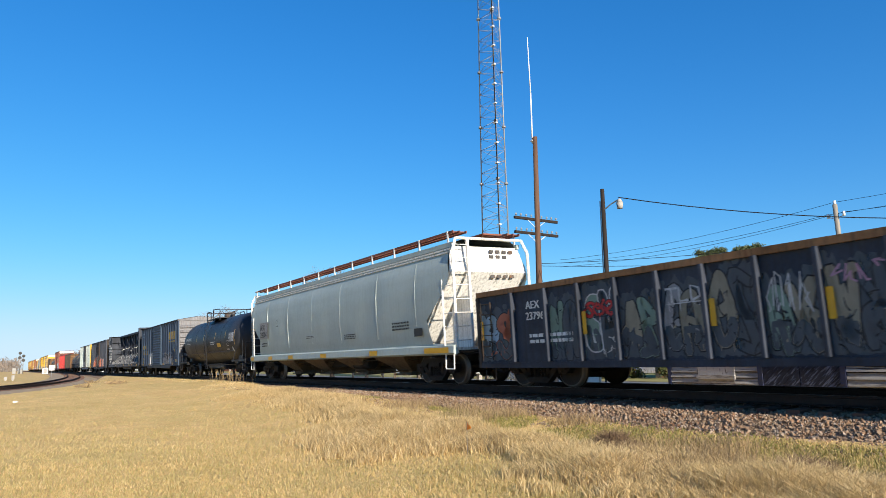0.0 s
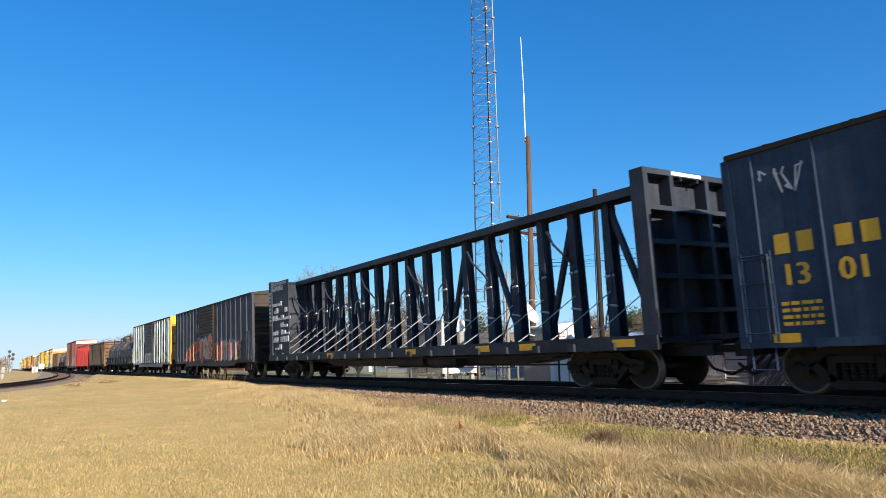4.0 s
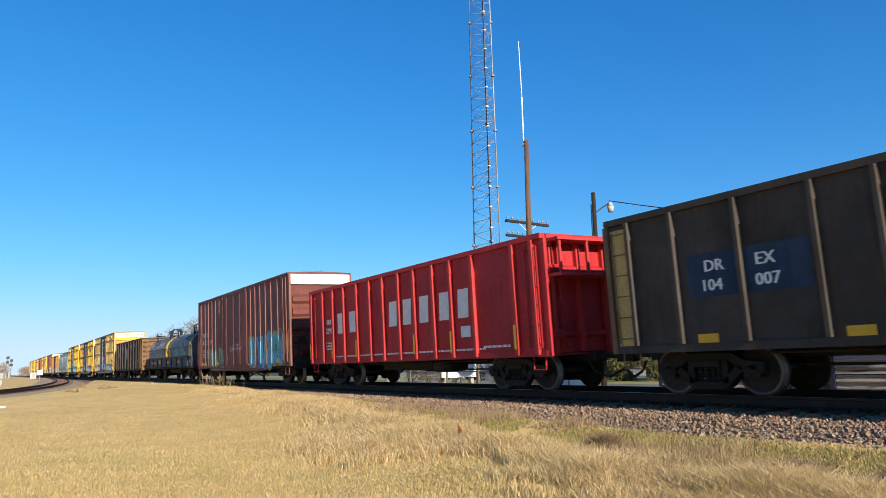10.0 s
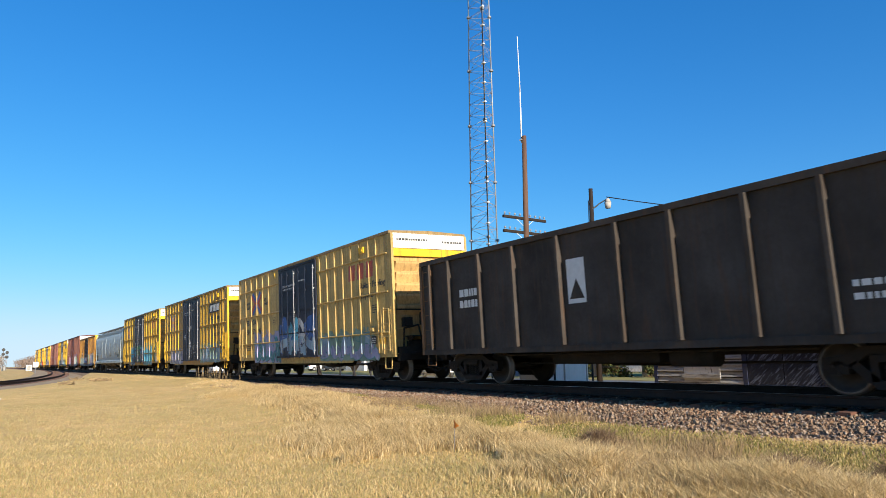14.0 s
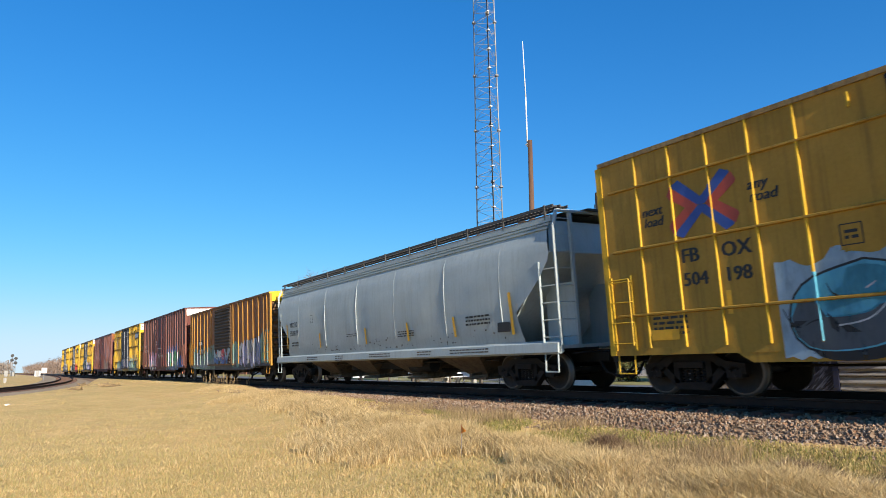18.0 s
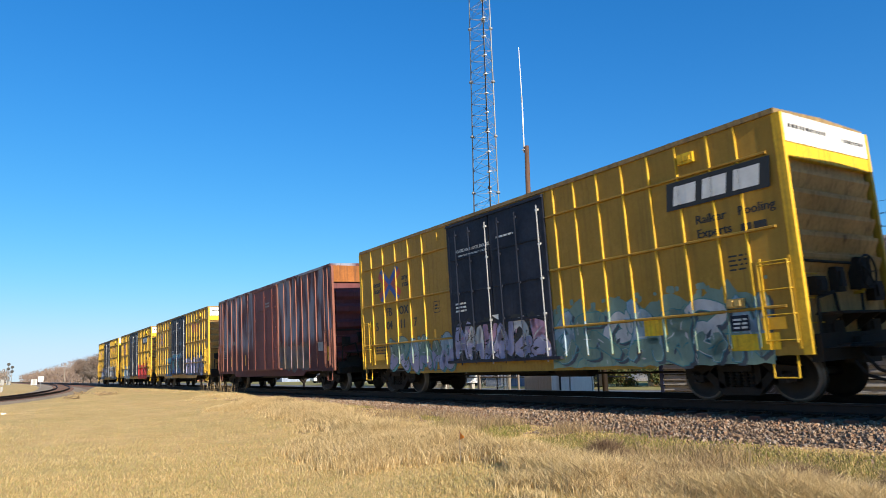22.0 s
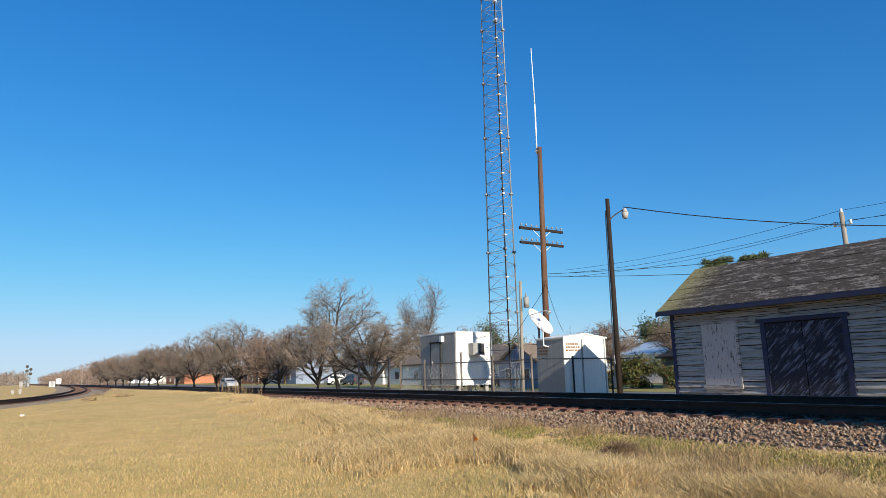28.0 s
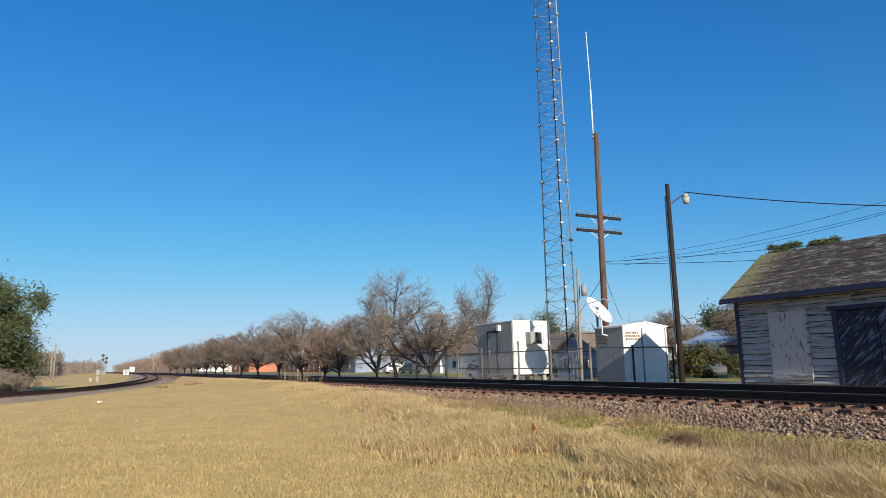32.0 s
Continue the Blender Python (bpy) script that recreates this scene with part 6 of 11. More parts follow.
# ---- covered hoppers ----
def hopper_wagon(number, half, label, body, walk_mat, end_mat, digits, dark_panel, plate, bays=4):
    car = thing("covered_hopper", label, "hopper wagon", "wagons of the freight train")
    top = 4.5 if dark_panel else 4.43
    # bulging side sheets: x-z outline with cut-back lower corners
    prof = [(1.12, 1.40), (1.5, 1.47), (2.2, 1.52), (2.9, 1.52), (3.5, 1.46), (3.9, 1.34), (4.12, 1.2)]

    def xend(z):
        if z > 3.2:
            return half - 0.12 - (0.25 * (z - 3.2))
        if z > 1.95:
            t = (3.2 - z) / 1.25
            return half - 0.12 - 1.35 * (t * t * 0.45 + t * 0.55)
        return half - 1.47 + 0.25 * (1.95 - z) / 0.85
    bm = bmesh.new()
    rng = random.Random(number)
    nx = 46
    dents = [(rng.uniform(-1, 1), rng.uniform(0.03, 0.07), rng.uniform(0.008, 0.02)) for _ in range(9)]
    for s in (-1, 1):
        rings = []
        zs = []
        for k in range(len(prof) - 1):
            for j in range(3):
                t = j / 3
                zs.append((prof[k][0] * (1 - t) + prof[k + 1][0] * t, prof[k][1] * (1 - t) + prof[k + 1][1] * t))
        zs.append(prof[-1])
        for z, yy in zs:
            xe = xend(z)
            row = []
            for i in range(nx + 1):
                f = -1 + 2 * i / nx
                d = sum(a * math.exp(-((f - c) / w) ** 2) for c, w, a in dents) * math.sin(min(1, max(0, (z - 1.3) / 2.4)) * math.pi)
                row.append((f * xe, s * (yy - d * 1.6), z))
            rings.append(row)
        sheet(bm, rings, 0, True)
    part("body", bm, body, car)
    # panel joints as thin raised straps
    for u in (-0.72, -0.42, -0.12, 0.18, 0.5, 0.78):
        bm = bmesh.new()
        for (za, ya), (zb, yb) in zip(prof, prof[1:]):
            if za < 1.4:
                continue
            prism(bm, [(-ya - 0.003, za), (-yb - 0.003, zb), (-yb + 0.02, zb), (-ya + 0.02, za)], "x", u * half - 0.008, u * half + 0.008)
        part("side_strap", bm, body, car)
    # end slope sheets
    for s in (-1, 1):
        bm = bmesh.new()
        e = s * (half - 0.3)
        sheet(bm, [[(e, -1.28, 4.1), (e, 1.28, 4.1)], [(s * (half - 0.14), -1.46, 3.3), (s * (half - 0.14), 1.46, 3.3)], [(s * (half - 1.45), -1.45, 1.95), (s * (half - 1.45), 1.45, 1.95)], [(s * (half - 2.4), -1.4, 1.05), (s * (half - 2.4), 1.4, 1.05)]], 0, False)
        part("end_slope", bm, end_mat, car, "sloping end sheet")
        for y in (-0.75, 0.75):
            bm = bmesh.new()
            bx(bm, min(s * (half - 1.1), s * (half - 0.15)), max(s * (half - 1.1), s * (half - 0.15)), y - 0.04, y + 0.04, 1.1, 2.6)
            part("end_strut", bm, end_mat, car)
        bm = bmesh.new()
        bx(bm, min(s * (half - 1.2), s * half), max(s * (half - 1.2), s * half), -1.35, 1.35, 1.02, 1.1)
        part("end_shelf", bm, end_mat, car)
        bm = bmesh.new()
        for y in (-1.42, 1.42):
            rods(bm, [(s * half, y, 1.1), (s * (half + 0.02), y, 3.9), (s * (half - 0.04), y * 0.88, 4.3)], 0.045, 6)
        rods(bm, [(s * (half - 0.04), -1.25, 4.3), (s * (half - 0.04), 1.25, 4.3)], 0.045, 6)
        bx(bm, s * half - 0.04, s * half + 0.04, -0.9, -0.82, 1.1, 4.25)
        for i in range(8):
            z = 1.3 + i * 0.4
            rod(bm, (s * half, -1.42, z), (s * half, -0.86, z), 0.014, 5)
            if i < 5:
                rod(bm, (s * half, -1.45, z), (s * (half - 0.5), -1.5, z), 0.014, 5)
        rod(bm, (s * (half - 0.5), -1.5, 1.1), (s * (half - 0.5), -1.5, 3.1), 0.03, 6)
        rods(bm, [(s * (half - 0.05), -1.5, 1.0), (s * (half - 0.05), -1.52, 0.5), (s * (half - 0.48), -1.52, 0.5), (s * (half - 0.48), -1.5, 1.0)], 0.02, 5)
        part("end_ladder", bm, end_mat, car, "corner posts and ladder")
        bm = bmesh.new()
        bx(bm, s * (half - 0.2) - 0.35, s * (half - 0.2) + 0.35, -0.35, 0.35, top - 0.1, top - 0.06)
        part("end_platform", bm, walk_mat, car)
    # roof, top chord and running boards
    bm = bmesh.new()
    rings = []
    for i in range(9):
        t = math.pi * i / 8
        rings.append([(-half + 0.25, -math.cos(t) * 1.2, 4.12 + 0.26 * math.sin(t)), (half - 0.25, -math.cos(t) * 1.2, 4.12 + 0.26 * math.sin(t))])
    sheet(bm, rings, 0, True)
    part("roof", bm, body, car)
    bm = bmesh.new()
    for s in (-1, 1):
        bx(bm, -half + 0.2, half - 0.2, s * 1.24 - 0.05, s * 1.24 + 0.05, 4.06, 4.2)
    part("top_chord", bm, body, car)
    for z, y in ((4.0, 1.315), (3.9, 1.36)):      # stepped ledges under the eaves
        bm = bmesh.new()
        bx(bm, -half + 0.22, half - 0.22, -y - 0.02, -y + 0.05, z - 0.022, z + 0.022)
        part("eaves_ledge", bm, end_mat, car)
    if not dark_panel:      # rust along the top edge
        bm = bmesh.new()
        bx(bm, -half + 0.2, half - 0.2, -1.295, -1.19, 4.203, 4.222)
        part("rusty_edge", bm, M_GONEND, car, "rust along the top edge")
        bm = bmesh.new()      # small print along the sill, scuffs above it
        for u, w, r in ((-half + 3.6, 1.1, 2), (-half + 6.4, 0.7, 3), (-half + 9.2, 1.5, 2), (-half + 12.4, 0.8, 2), (-half + 14.2, 1.8, 2)):
            bars(bm, u, u + w, 1.08, r, -1.562, 0, 0.035, 0.04, number + int(u * 7))
        part("sill_lettering", bm, M_COILG, car, "small grey stencilled print on the sill")
        bm = bmesh.new()
        for _ in range(60):
            u, z = rng.uniform(-half + 4, half - 2), 1.3 + 0.35 * rng.random() ** 2
            patch(bm, blob(u, z, rng.uniform(0.01, 0.05), rng.uniform(0.01, 0.035), rng, 7, 0.4), -1.4 - (z - 1.12) * 0.185 - 0.012)
        part("scuffs", bm, M_COILG, car, "dark scuff marks", kind="stuff")
    bm = bmesh.new()
    for s in (-1, 1):
        n = 120
        for i in range(n):
            u = -half + 0.1 + (2 * half - 0.2) * i / n
            bx(bm, u, u + 0.05, s * 1.02 - 0.24, s * 1.02 + 0.24, top, top + 0.03)
        for v in (-0.24, 0.0, 0.24):
            bx(bm, -half + 0.1, half - 0.1, s * 1.02 + v - 0.012, s * 1.02 + v + 0.012, top - 0.04, top + 0.035)
    part("running_board", bm, walk_mat, car, "slotted metal roof walkway")
    bm = bmesh.new()
    bx(bm, -0.025, 0.025, -0.025, 0.025, 4.1, top + 0.05)
    bracket = to_mesh("walkway_bracket", bm, M_SILV if dark_panel else walk_mat)
    for i in range(12):
        for y in (-1.265, 1.265):
            part("walkway_bracket", bracket, None, car, at=(-half + 0.4 + (2 * half - 0.8) * i / 11, y, 0))
    # side sill
    bm = bmesh.new()
    for s in (-1, 1):
        prism(bm, [(s * 1.40, 1.22), (s * 1.54, 1.16), (s * 1.56, 0.95), (s * 1.48, 0.9), (s * 1.36, 0.95)], "x", -half, half)
    part("side_sill", bm, body, car, "pale side sill")
    # discharge bays
    for i in range(bays):
        u = (-0.5 + (i + 0.5) / bays) * (2 * half - 5.6)
        w = (2 * half - 5.6) / bays / 2 * 0.68
        bm = bmesh.new()
        sheet(bm, [[(u - w, -1.38, 1.0), (u + w, -1.38, 1.0), (u + w, 1.38, 1.0), (u - w, 1.38, 1.0)], [(u - w * 0.86, -1.2, 0.82), (u + w * 0.86, -1.2, 0.82), (u + w * 0.86, 1.2, 0.82), (u - w * 0.86, 1.2, 0.82)], [(u - 0.45, -0.6, 0.38), (u + 0.45, -0.6, 0.38), (u + 0.45, 0.6, 0.38), (u - 0.45, 0.6, 0.38)],
                   [(u - 0.45, -0.6, 0.28), (u + 0.45, -0.6, 0.28), (u + 0.45, 0.6, 0.28), (u - 0.45, 0.6, 0.28)]], 0, False, True)
        bx(bm, u - 0.55, u + 0.55, -0.75, 0.75, 0.24, 0.3)
        rod(bm, (u + 0.2, -1.0, 0.4), (u + 0.2, 1.0, 0.4), 0.04, 6)
        part("discharge_bay", bm, plate, car, "grimy sloping discharge hopper")
    # lettering
    y0 = -1.53
    bm = bmesh.new()
    if dark_panel:
        rect(bm, -half + 1.6, -half + 2.9, 1.98, 2.78, y0 - 0.02, 2)
    letters(bm, "AEX" if dark_panel else "MCEX", -half + 1.7, 2.42, 0.36 if dark_panel else 0.31, y0 - 0.024, 0)
    letters(bm, digits, -half + 1.7, 2.06, 0.38 if dark_panel else 0.31, y0 - 0.024, 0)
    bars(bm, -half + 1.9, -half + 2.7, 1.72, 2, y0 - 0.02, 0, 0.06, 0.05, number)
    rect(bm, half - 2.2, half - 1.7, 1.5, 1.75, y0 - 0.0, 0)
    bars(bm, half - 11.2, half - 10.4, 1.85, 2, y0 - 0.008, 0, 0.025, 0.04, number + 9)
    bars(bm, half - 7.4, half - 6.4, 1.75, 3, y0 - 0.006, 0, 0.035, 0.035, number + 10)
    bars(bm, half - 3.6, half - 2.5, 1.95, 3, y0 - 0.01, 0, 0.05, 0.05, number + 3)
    for p, q in (((0, 0), (0, 0.3)), ((0.24, 0), (0.24, 0.3)), ((0, 0), (0.24, 0)), ((0, 0.3), (0.24, 0.3))):
        stroke(bm, [(-half + 4 + p[0], 2.5 + p[1]), (-half + 4 + q[0], 2.5 + q[1])], 0.016, y0 - 0.01)
    part("lettering", bm, [M_TXK, M_TXW, M_GREYEND], car, "black stencilled number")
    running_gear(car, number, half - 1.75, half, 0.95)
    return car


M_WALKR = paint("rusty_red_walkway", (0.2, 0.06, 0.03), wear=(0.15, 0.05, 0.03), amount=0.3)
M_WALKD = paint("dark_walkway_steel", (0.07, 0.068, 0.066), wear=(0.03, 0.03, 0.03), amount=0.3)
M_BAYD = paint("grimy_tan_bay", (0.13, 0.095, 0.06), wear=(0.04, 0.03, 0.025), amount=0.45)
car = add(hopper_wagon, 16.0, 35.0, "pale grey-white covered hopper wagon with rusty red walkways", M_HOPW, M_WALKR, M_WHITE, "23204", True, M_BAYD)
for x, w in ((-9.4, 0.5), (-6.6, 0.55), (-3.9, 0.6), (-0.2, 0.6), (4.2, 0.6), (7.9, 1.35)):
    bm = bmesh.new()
    rect(bm, x, x + w, 0.96, 1.12, -1.565)
    part("reflector", bm, M_REFL, car, "yellow reflective strip")
bm = bmesh.new()
xf = 9.5 - 0.22
for r in range(5):
    for i in range(4 - r % 2):
        bx(bm, xf, xf + 0.012, 0.1 + i * 0.25, 0.26 + i * 0.25, 3.9 - r * 0.16 - (0.12 if r > 1 else 0), 4.0 - r * 0.16 - (0.12 if r > 1 else 0))
part("end_lettering", bm, M_COILG, car, "faint stencilling on the end")


# ---- tank wagon ----
def tank_wagon(number, half, label):
    car = thing("tank_car", label, "tank wagon", "wagons of the freight train")
    R, zc, xe = 1.5, 2.26, 6.35
    bm = bmesh.new()
    n = 40
    stations = [(-xe - 0.93, 0.12), (-xe - 0.89, 0.45), (-xe - 0.76, 0.85), (-xe - 0.52, 1.17), (-xe - 0.25, 1.37), (-xe, R)] + [(-xe + 2 * xe * i / 6, R) for i in range(1, 6)] + [(xe, R), (xe + 0.25, 1.37), (xe + 0.52, 1.17), (xe + 0.76, 0.85), (xe + 0.89, 0.45), (xe + 0.93, 0.12)]
    rings = [[(x, r * math.cos(2 * math.pi * i / n), zc + r * math.sin(2 * math.pi * i / n)) for i in range(n)] for x, r in stations]
    vs = sheet(bm, rings, 0, True, True)
    bm.faces.new(vs[0])
    bm.faces.new(vs[-1])
    part("tank", bm, M_TANK, car, "black cylindrical tank with domed ends")
    for x in (-3.2, 0.0, 3.2):
        bm = bmesh.new()
        rings = [[(x + dx, (R + d) * math.cos(2 * math.pi * i / n), zc + (R + d) * math.sin(2 * math.pi * i / n)) for i in range(n)] for dx, d in ((-0.05, 0), (-0.04, 0.008), (0.04, 0.008), (0.05, 0))]
        sheet(bm, rings, 0, True, True)
        part("weld_band", bm, M_TANK, car)
    for s in (-1, 1):
        for y in (-1.0, 1.0):
            bm = bmesh.new()
            bx(bm, s * 6.0 - 0.35, s * 6.0 + 0.35, y - 0.12, y + 0.12, 0.85, 1.45)
            part("saddle", bm, M_TANK, car)
        bm = bmesh.new()
        bx(bm, s * 6.0 - 0.4, s * 6.0 + 0.4, -1.3, 1.3, 0.85, 1.05)
        bx(bm, min(s * 5.4, s * half), max(s * 5.4, s * half), -1.45, -1.38, 0.95, 1.05)
        bx(bm, min(s * 5.4, s * half), max(s * 5.4, s * half), 1.38, 1.45, 0.95, 1.05)
        bx(bm, s * half - 0.06, s * half + 0.06, -1.45, 1.45, 0.86, 1.08)
        bx(bm, min(s * 7.2, s * half), max(s * 7.2, s * half), -1.3, 1.3, 1.05, 1.09)
        part("end_sill", bm, M_TANK, car, "black end platform")
        bm = bmesh.new()
        rods(bm, [(s * half, -1.42, 1.08), (s * half, -1.42, 1.95), (s * half, 1.42, 1.95), (s * half, 1.42, 1.08)], 0.025, 6)
        rods(bm, [(s * (half - 0.5), -1.42, 1.0), (s * (half - 0.5), -1.44, 0.5), (s * (half - 0.08), -1.44, 0.5), (s * (half - 0.08), -1.42, 1.0)], 0.018, 5)
        rod(bm, (s * (half - 0.5), -1.42, 1.05), (s * (half - 0.5), -1.42, 2.1), 0.025, 6)
        rod(bm, (s * 6.3, -1.38, 1.9), (s * 5.9, -1.5, 1.02), 0.02, 6)
        part("handrail", bm, M_TANK, car)
    bm = bmesh.new()
    rods(bm, [(-5.9, -1.47, 1.55), (5.9, -1.47, 1.55)], 0.02, 6)
    for i in range(9):
        rod(bm, (-5.8 + i * 1.45, -1.47, 1.55), (-5.8 + i * 1.45, -1.36, 1.6), 0.014, 5)
    part("side_rail", bm, M_TANK, car)
    # top platform with railing, dome fittings and ladder
    bm = bmesh.new()
    bx(bm, -1.5, 1.6, -1.1, -0.5, 3.66, 3.7)
    bx(bm, -1.5, 1.6, 0.5, 1.1, 3.66, 3.7)
    part("platform", bm, M_TANK, car)
    bm = bmesh.new()
    for y in (-1.08, 1.08):
        rods(bm, [(-1.5, y, 3.5), (-1.5, y, 4.12), (-1.42, y, 4.18), (-0.6, y, 4.18), (-0.55, y, 4.12), (-0.55, y, 3.68)], 0.028, 6)
        rods(bm, [(0.0, y, 3.7), (0.0, y, 4.2), (0.1, y, 4.27), (1.5, y, 4.22), (1.6, y, 4.14), (1.6, y, 3.5)], 0.028, 6)
    rods(bm, [(1.6, -1.08, 4.16), (1.6, 1.08, 4.16)], 0.028, 6)
    rods(bm, [(-1.5, -1.08, 4.14), (-1.5, 1.08, 4.14)], 0.028, 6)
    part("railing", bm, M_TANK, car, "black pipe railing")
    bm = bmesh.new()
    rod(bm, (-0.1, 0, 3.7), (-0.1, 0, 4.02), 0.34, 16)
    rod(bm, (-0.1, 0, 4.02), (-0.1, 0, 4.07), 0.39, 16)
    rod(bm, (0.75, 0, 3.7), (0.75, 0, 4.1), 0.1, 10)
    rod(bm, (0.75, 0, 4.1), (1.1, 0, 4.1), 0.03, 6)
    rod(bm, (-0.85, 0, 3.7), (-0.85, 0, 3.9), 0.12, 10)
    part("manway", bm, M_COILG, car, "grey manway and valves")
    bm = bmesh.new()
    for x in (-0.35, 0.1):
        rods(bm, [(x, -1.25, 3.66), (x, -1.5, 3.0), (x, -1.6, 2.26), (x, -1.55, 1.5), (x, -1.5, 0.55)], 0.02, 6)
    for i in range(11):
        z = 0.6 + i * 0.29
        y = -1.5 - 0.1 * math.sin(min(1, (z - 0.5) / 3.0) * math.pi)
        rod(bm, (-0.35, y + (0.12 if z > 3 else 0), z), (0.1, y + (0.12 if z > 3 else 0), z), 0.014, 5)
    part("ladder", bm, M_TANK, car, "black side ladder")
    bm = bmesh.new()

    def curved(u0, u1, za, zb, mi, d=0.006):
        steps = 5
        rows = []
        for k in range(steps + 1):
            z = za + (zb - za) * k / steps
            y = -math.sqrt(max(0, (R + d) ** 2 - (z - zc) ** 2))
            rows.append([(u0, y, z), (u1, y, z)])
        sheet(bm, rows, mi, True)
    for x in (-2.8, -0.9, 1.9, 4.2):
        curved(x, x + 0.07, 2.35, 2.75, 0)
    curved(6.05, 6.14, 1.9, 2.75, 0)
    curved(2.4, 3.2, 1.85, 2.08, 0)
    for i in range(9):
        curved(4.95 + i * 0.01, 5.95, 2.1 + i * 0.056, 2.132 + i * 0.056, 1)
    for k in range(6):      # placard holder
        w = 0.16 * (1 - abs(k - 2.5) / 3)
        curved(5.55 - w, 5.55 + w, 1.5 + k * 0.055, 1.55 + k * 0.055, 1)
    for u0, u1, za, zb in ((4.45, 4.85, 1.86, 1.88), (4.45, 4.85, 2.14, 2.16), (4.45, 4.47, 1.88, 2.14), (4.83, 4.85, 1.88, 2.14)):
        curved(u0, u1, za, zb, 1)
    rngb = random.Random(8)
    for k, (za, u0, u1) in enumerate([(2.3, -5.4, -4.9), (2.25, -4.8, -4.5), (2.2, 0.8, 1.9), (2.08, 0.9, 1.8), (1.7, 4.3, 4.8)]):
        u = u0
        while u < u1:
            w = rngb.uniform(0.1, 0.22)
            curved(u, min(u + w, u1), za - 0.06, za, 1)
            u += w + 0.06
    letters(bm, "UATX", -5.75, 2.45, 0.27, -1.497, 1)
    letters(bm, "300493", -5.0, 2.45, 0.27, -1.497, 1)
    part("markings", bm, [M_REFL, M_TXW], car, "yellow marks and white stencils")
    bm = bmesh.new()
    rod(bm, (0, 0, 0.8), (0, 0, 0.45), 0.25, 12)
    part("bottom_valve", bm, M_TANK, car)
    running_gear(car, number, half - 1.85, half, 0.86, M_TANK)
    return car


car = add(tank_wagon, 36.3, 52.2, "black tank wagon with railed top platform and ladder")

# ---- dark blue box wagon with a ribbed door and yellow markings ----
car = add(box_wagon, 52.77, 68.45, 4.22, "dark blue-grey boxcar with a louvre-ribbed sliding door", M_BLUE, M_BLUE,
          [-7.4, -6.35, -5.2, -4.25, -3.4, -2.6, 2.65, 3.5, 4.35, 5.25, 6.1, 7.0, 7.5], END_LO, roof_rise=0.2, rib_w=0.045, rib_d=0.064, end_body=M_NAVEND, roof_mat=M_UNDER)
sliding_door(car, 1.47, 0.98, 4.02, -1.72, 1.4, M_BLUED, 15, (), "dark blue ribbed sliding door")
y = -1.47 - 0.036
bm = bmesh.new()
for i, u in enumerate((4.5, 5.38, 6.25)):
    rect(bm, u, u + 0.62, 2.83, 3.42, y)
    rect(bm, u - 0.02, u + 0.66, 2.62, 2.72, y)
for i in range(4):
    rect(bm, -7.15 + i * 0.38 + (0.22 if i > 1 else 0), -6.9 + i * 0.38 + (0.22 if i > 1 else 0), 2.35, 2.68, y)
letters(bm, "13", -7.1, 1.83, 0.5, y)
letters(bm, "01", -6.18, 1.83, 0.5, y)
letters(bm, "21", -5.05, 1.83, 0.5, y)
bars(bm, -7.15, -6.5, 1.5, 4, y, 0, 0.06, 0.05, 11)
bars(bm, 6.35, 6.9, 2.0, 2, y, 0, 0.07, 0.05, 12)
lettering(bm, [M_TXY, M_BLUE], car, y, "yellow block markings")
for x in (-7.35, -4.2, -2.0, 0.0, 2.1, 5.7):
    bm = bmesh.new()
    rect(bm, x, x + 0.45, 0.9, 1.05, -1.52)
    part("reflector", bm, M_REFL, car, "yellow reflective strip")
bm = bmesh.new()
rect(bm, 7.05, 7.6, 1.08, 1.3, -1.52)
part("reflector", bm, M_REFL, car, "broad yellow reflective plate")
graffiti(car, y, 2.3, 5.9, 1.0, 1.85, "mvoew", None, ("navy", "navy", "navy"), "white", 21, 0.42, 0.03, glint="grey", low="grey", label="white-outlined hollow sprayed forms")
graffiti(car, y, -3.9, -2.3, 0.9, 1.75, "nu", "white", ("white", "grey"), "grey", 22, 0.4, 0.02, 0.3, glint=None, label="worn white sprayed block")
scrawl(car, y, 6.05, 6.95, 1.9, 2.6, "paleblue", 23, 0.02, 6)
scrawl(car, y, -7.3, -6.5, 3.3, 3.8, "white", 24, 0.03, 4)


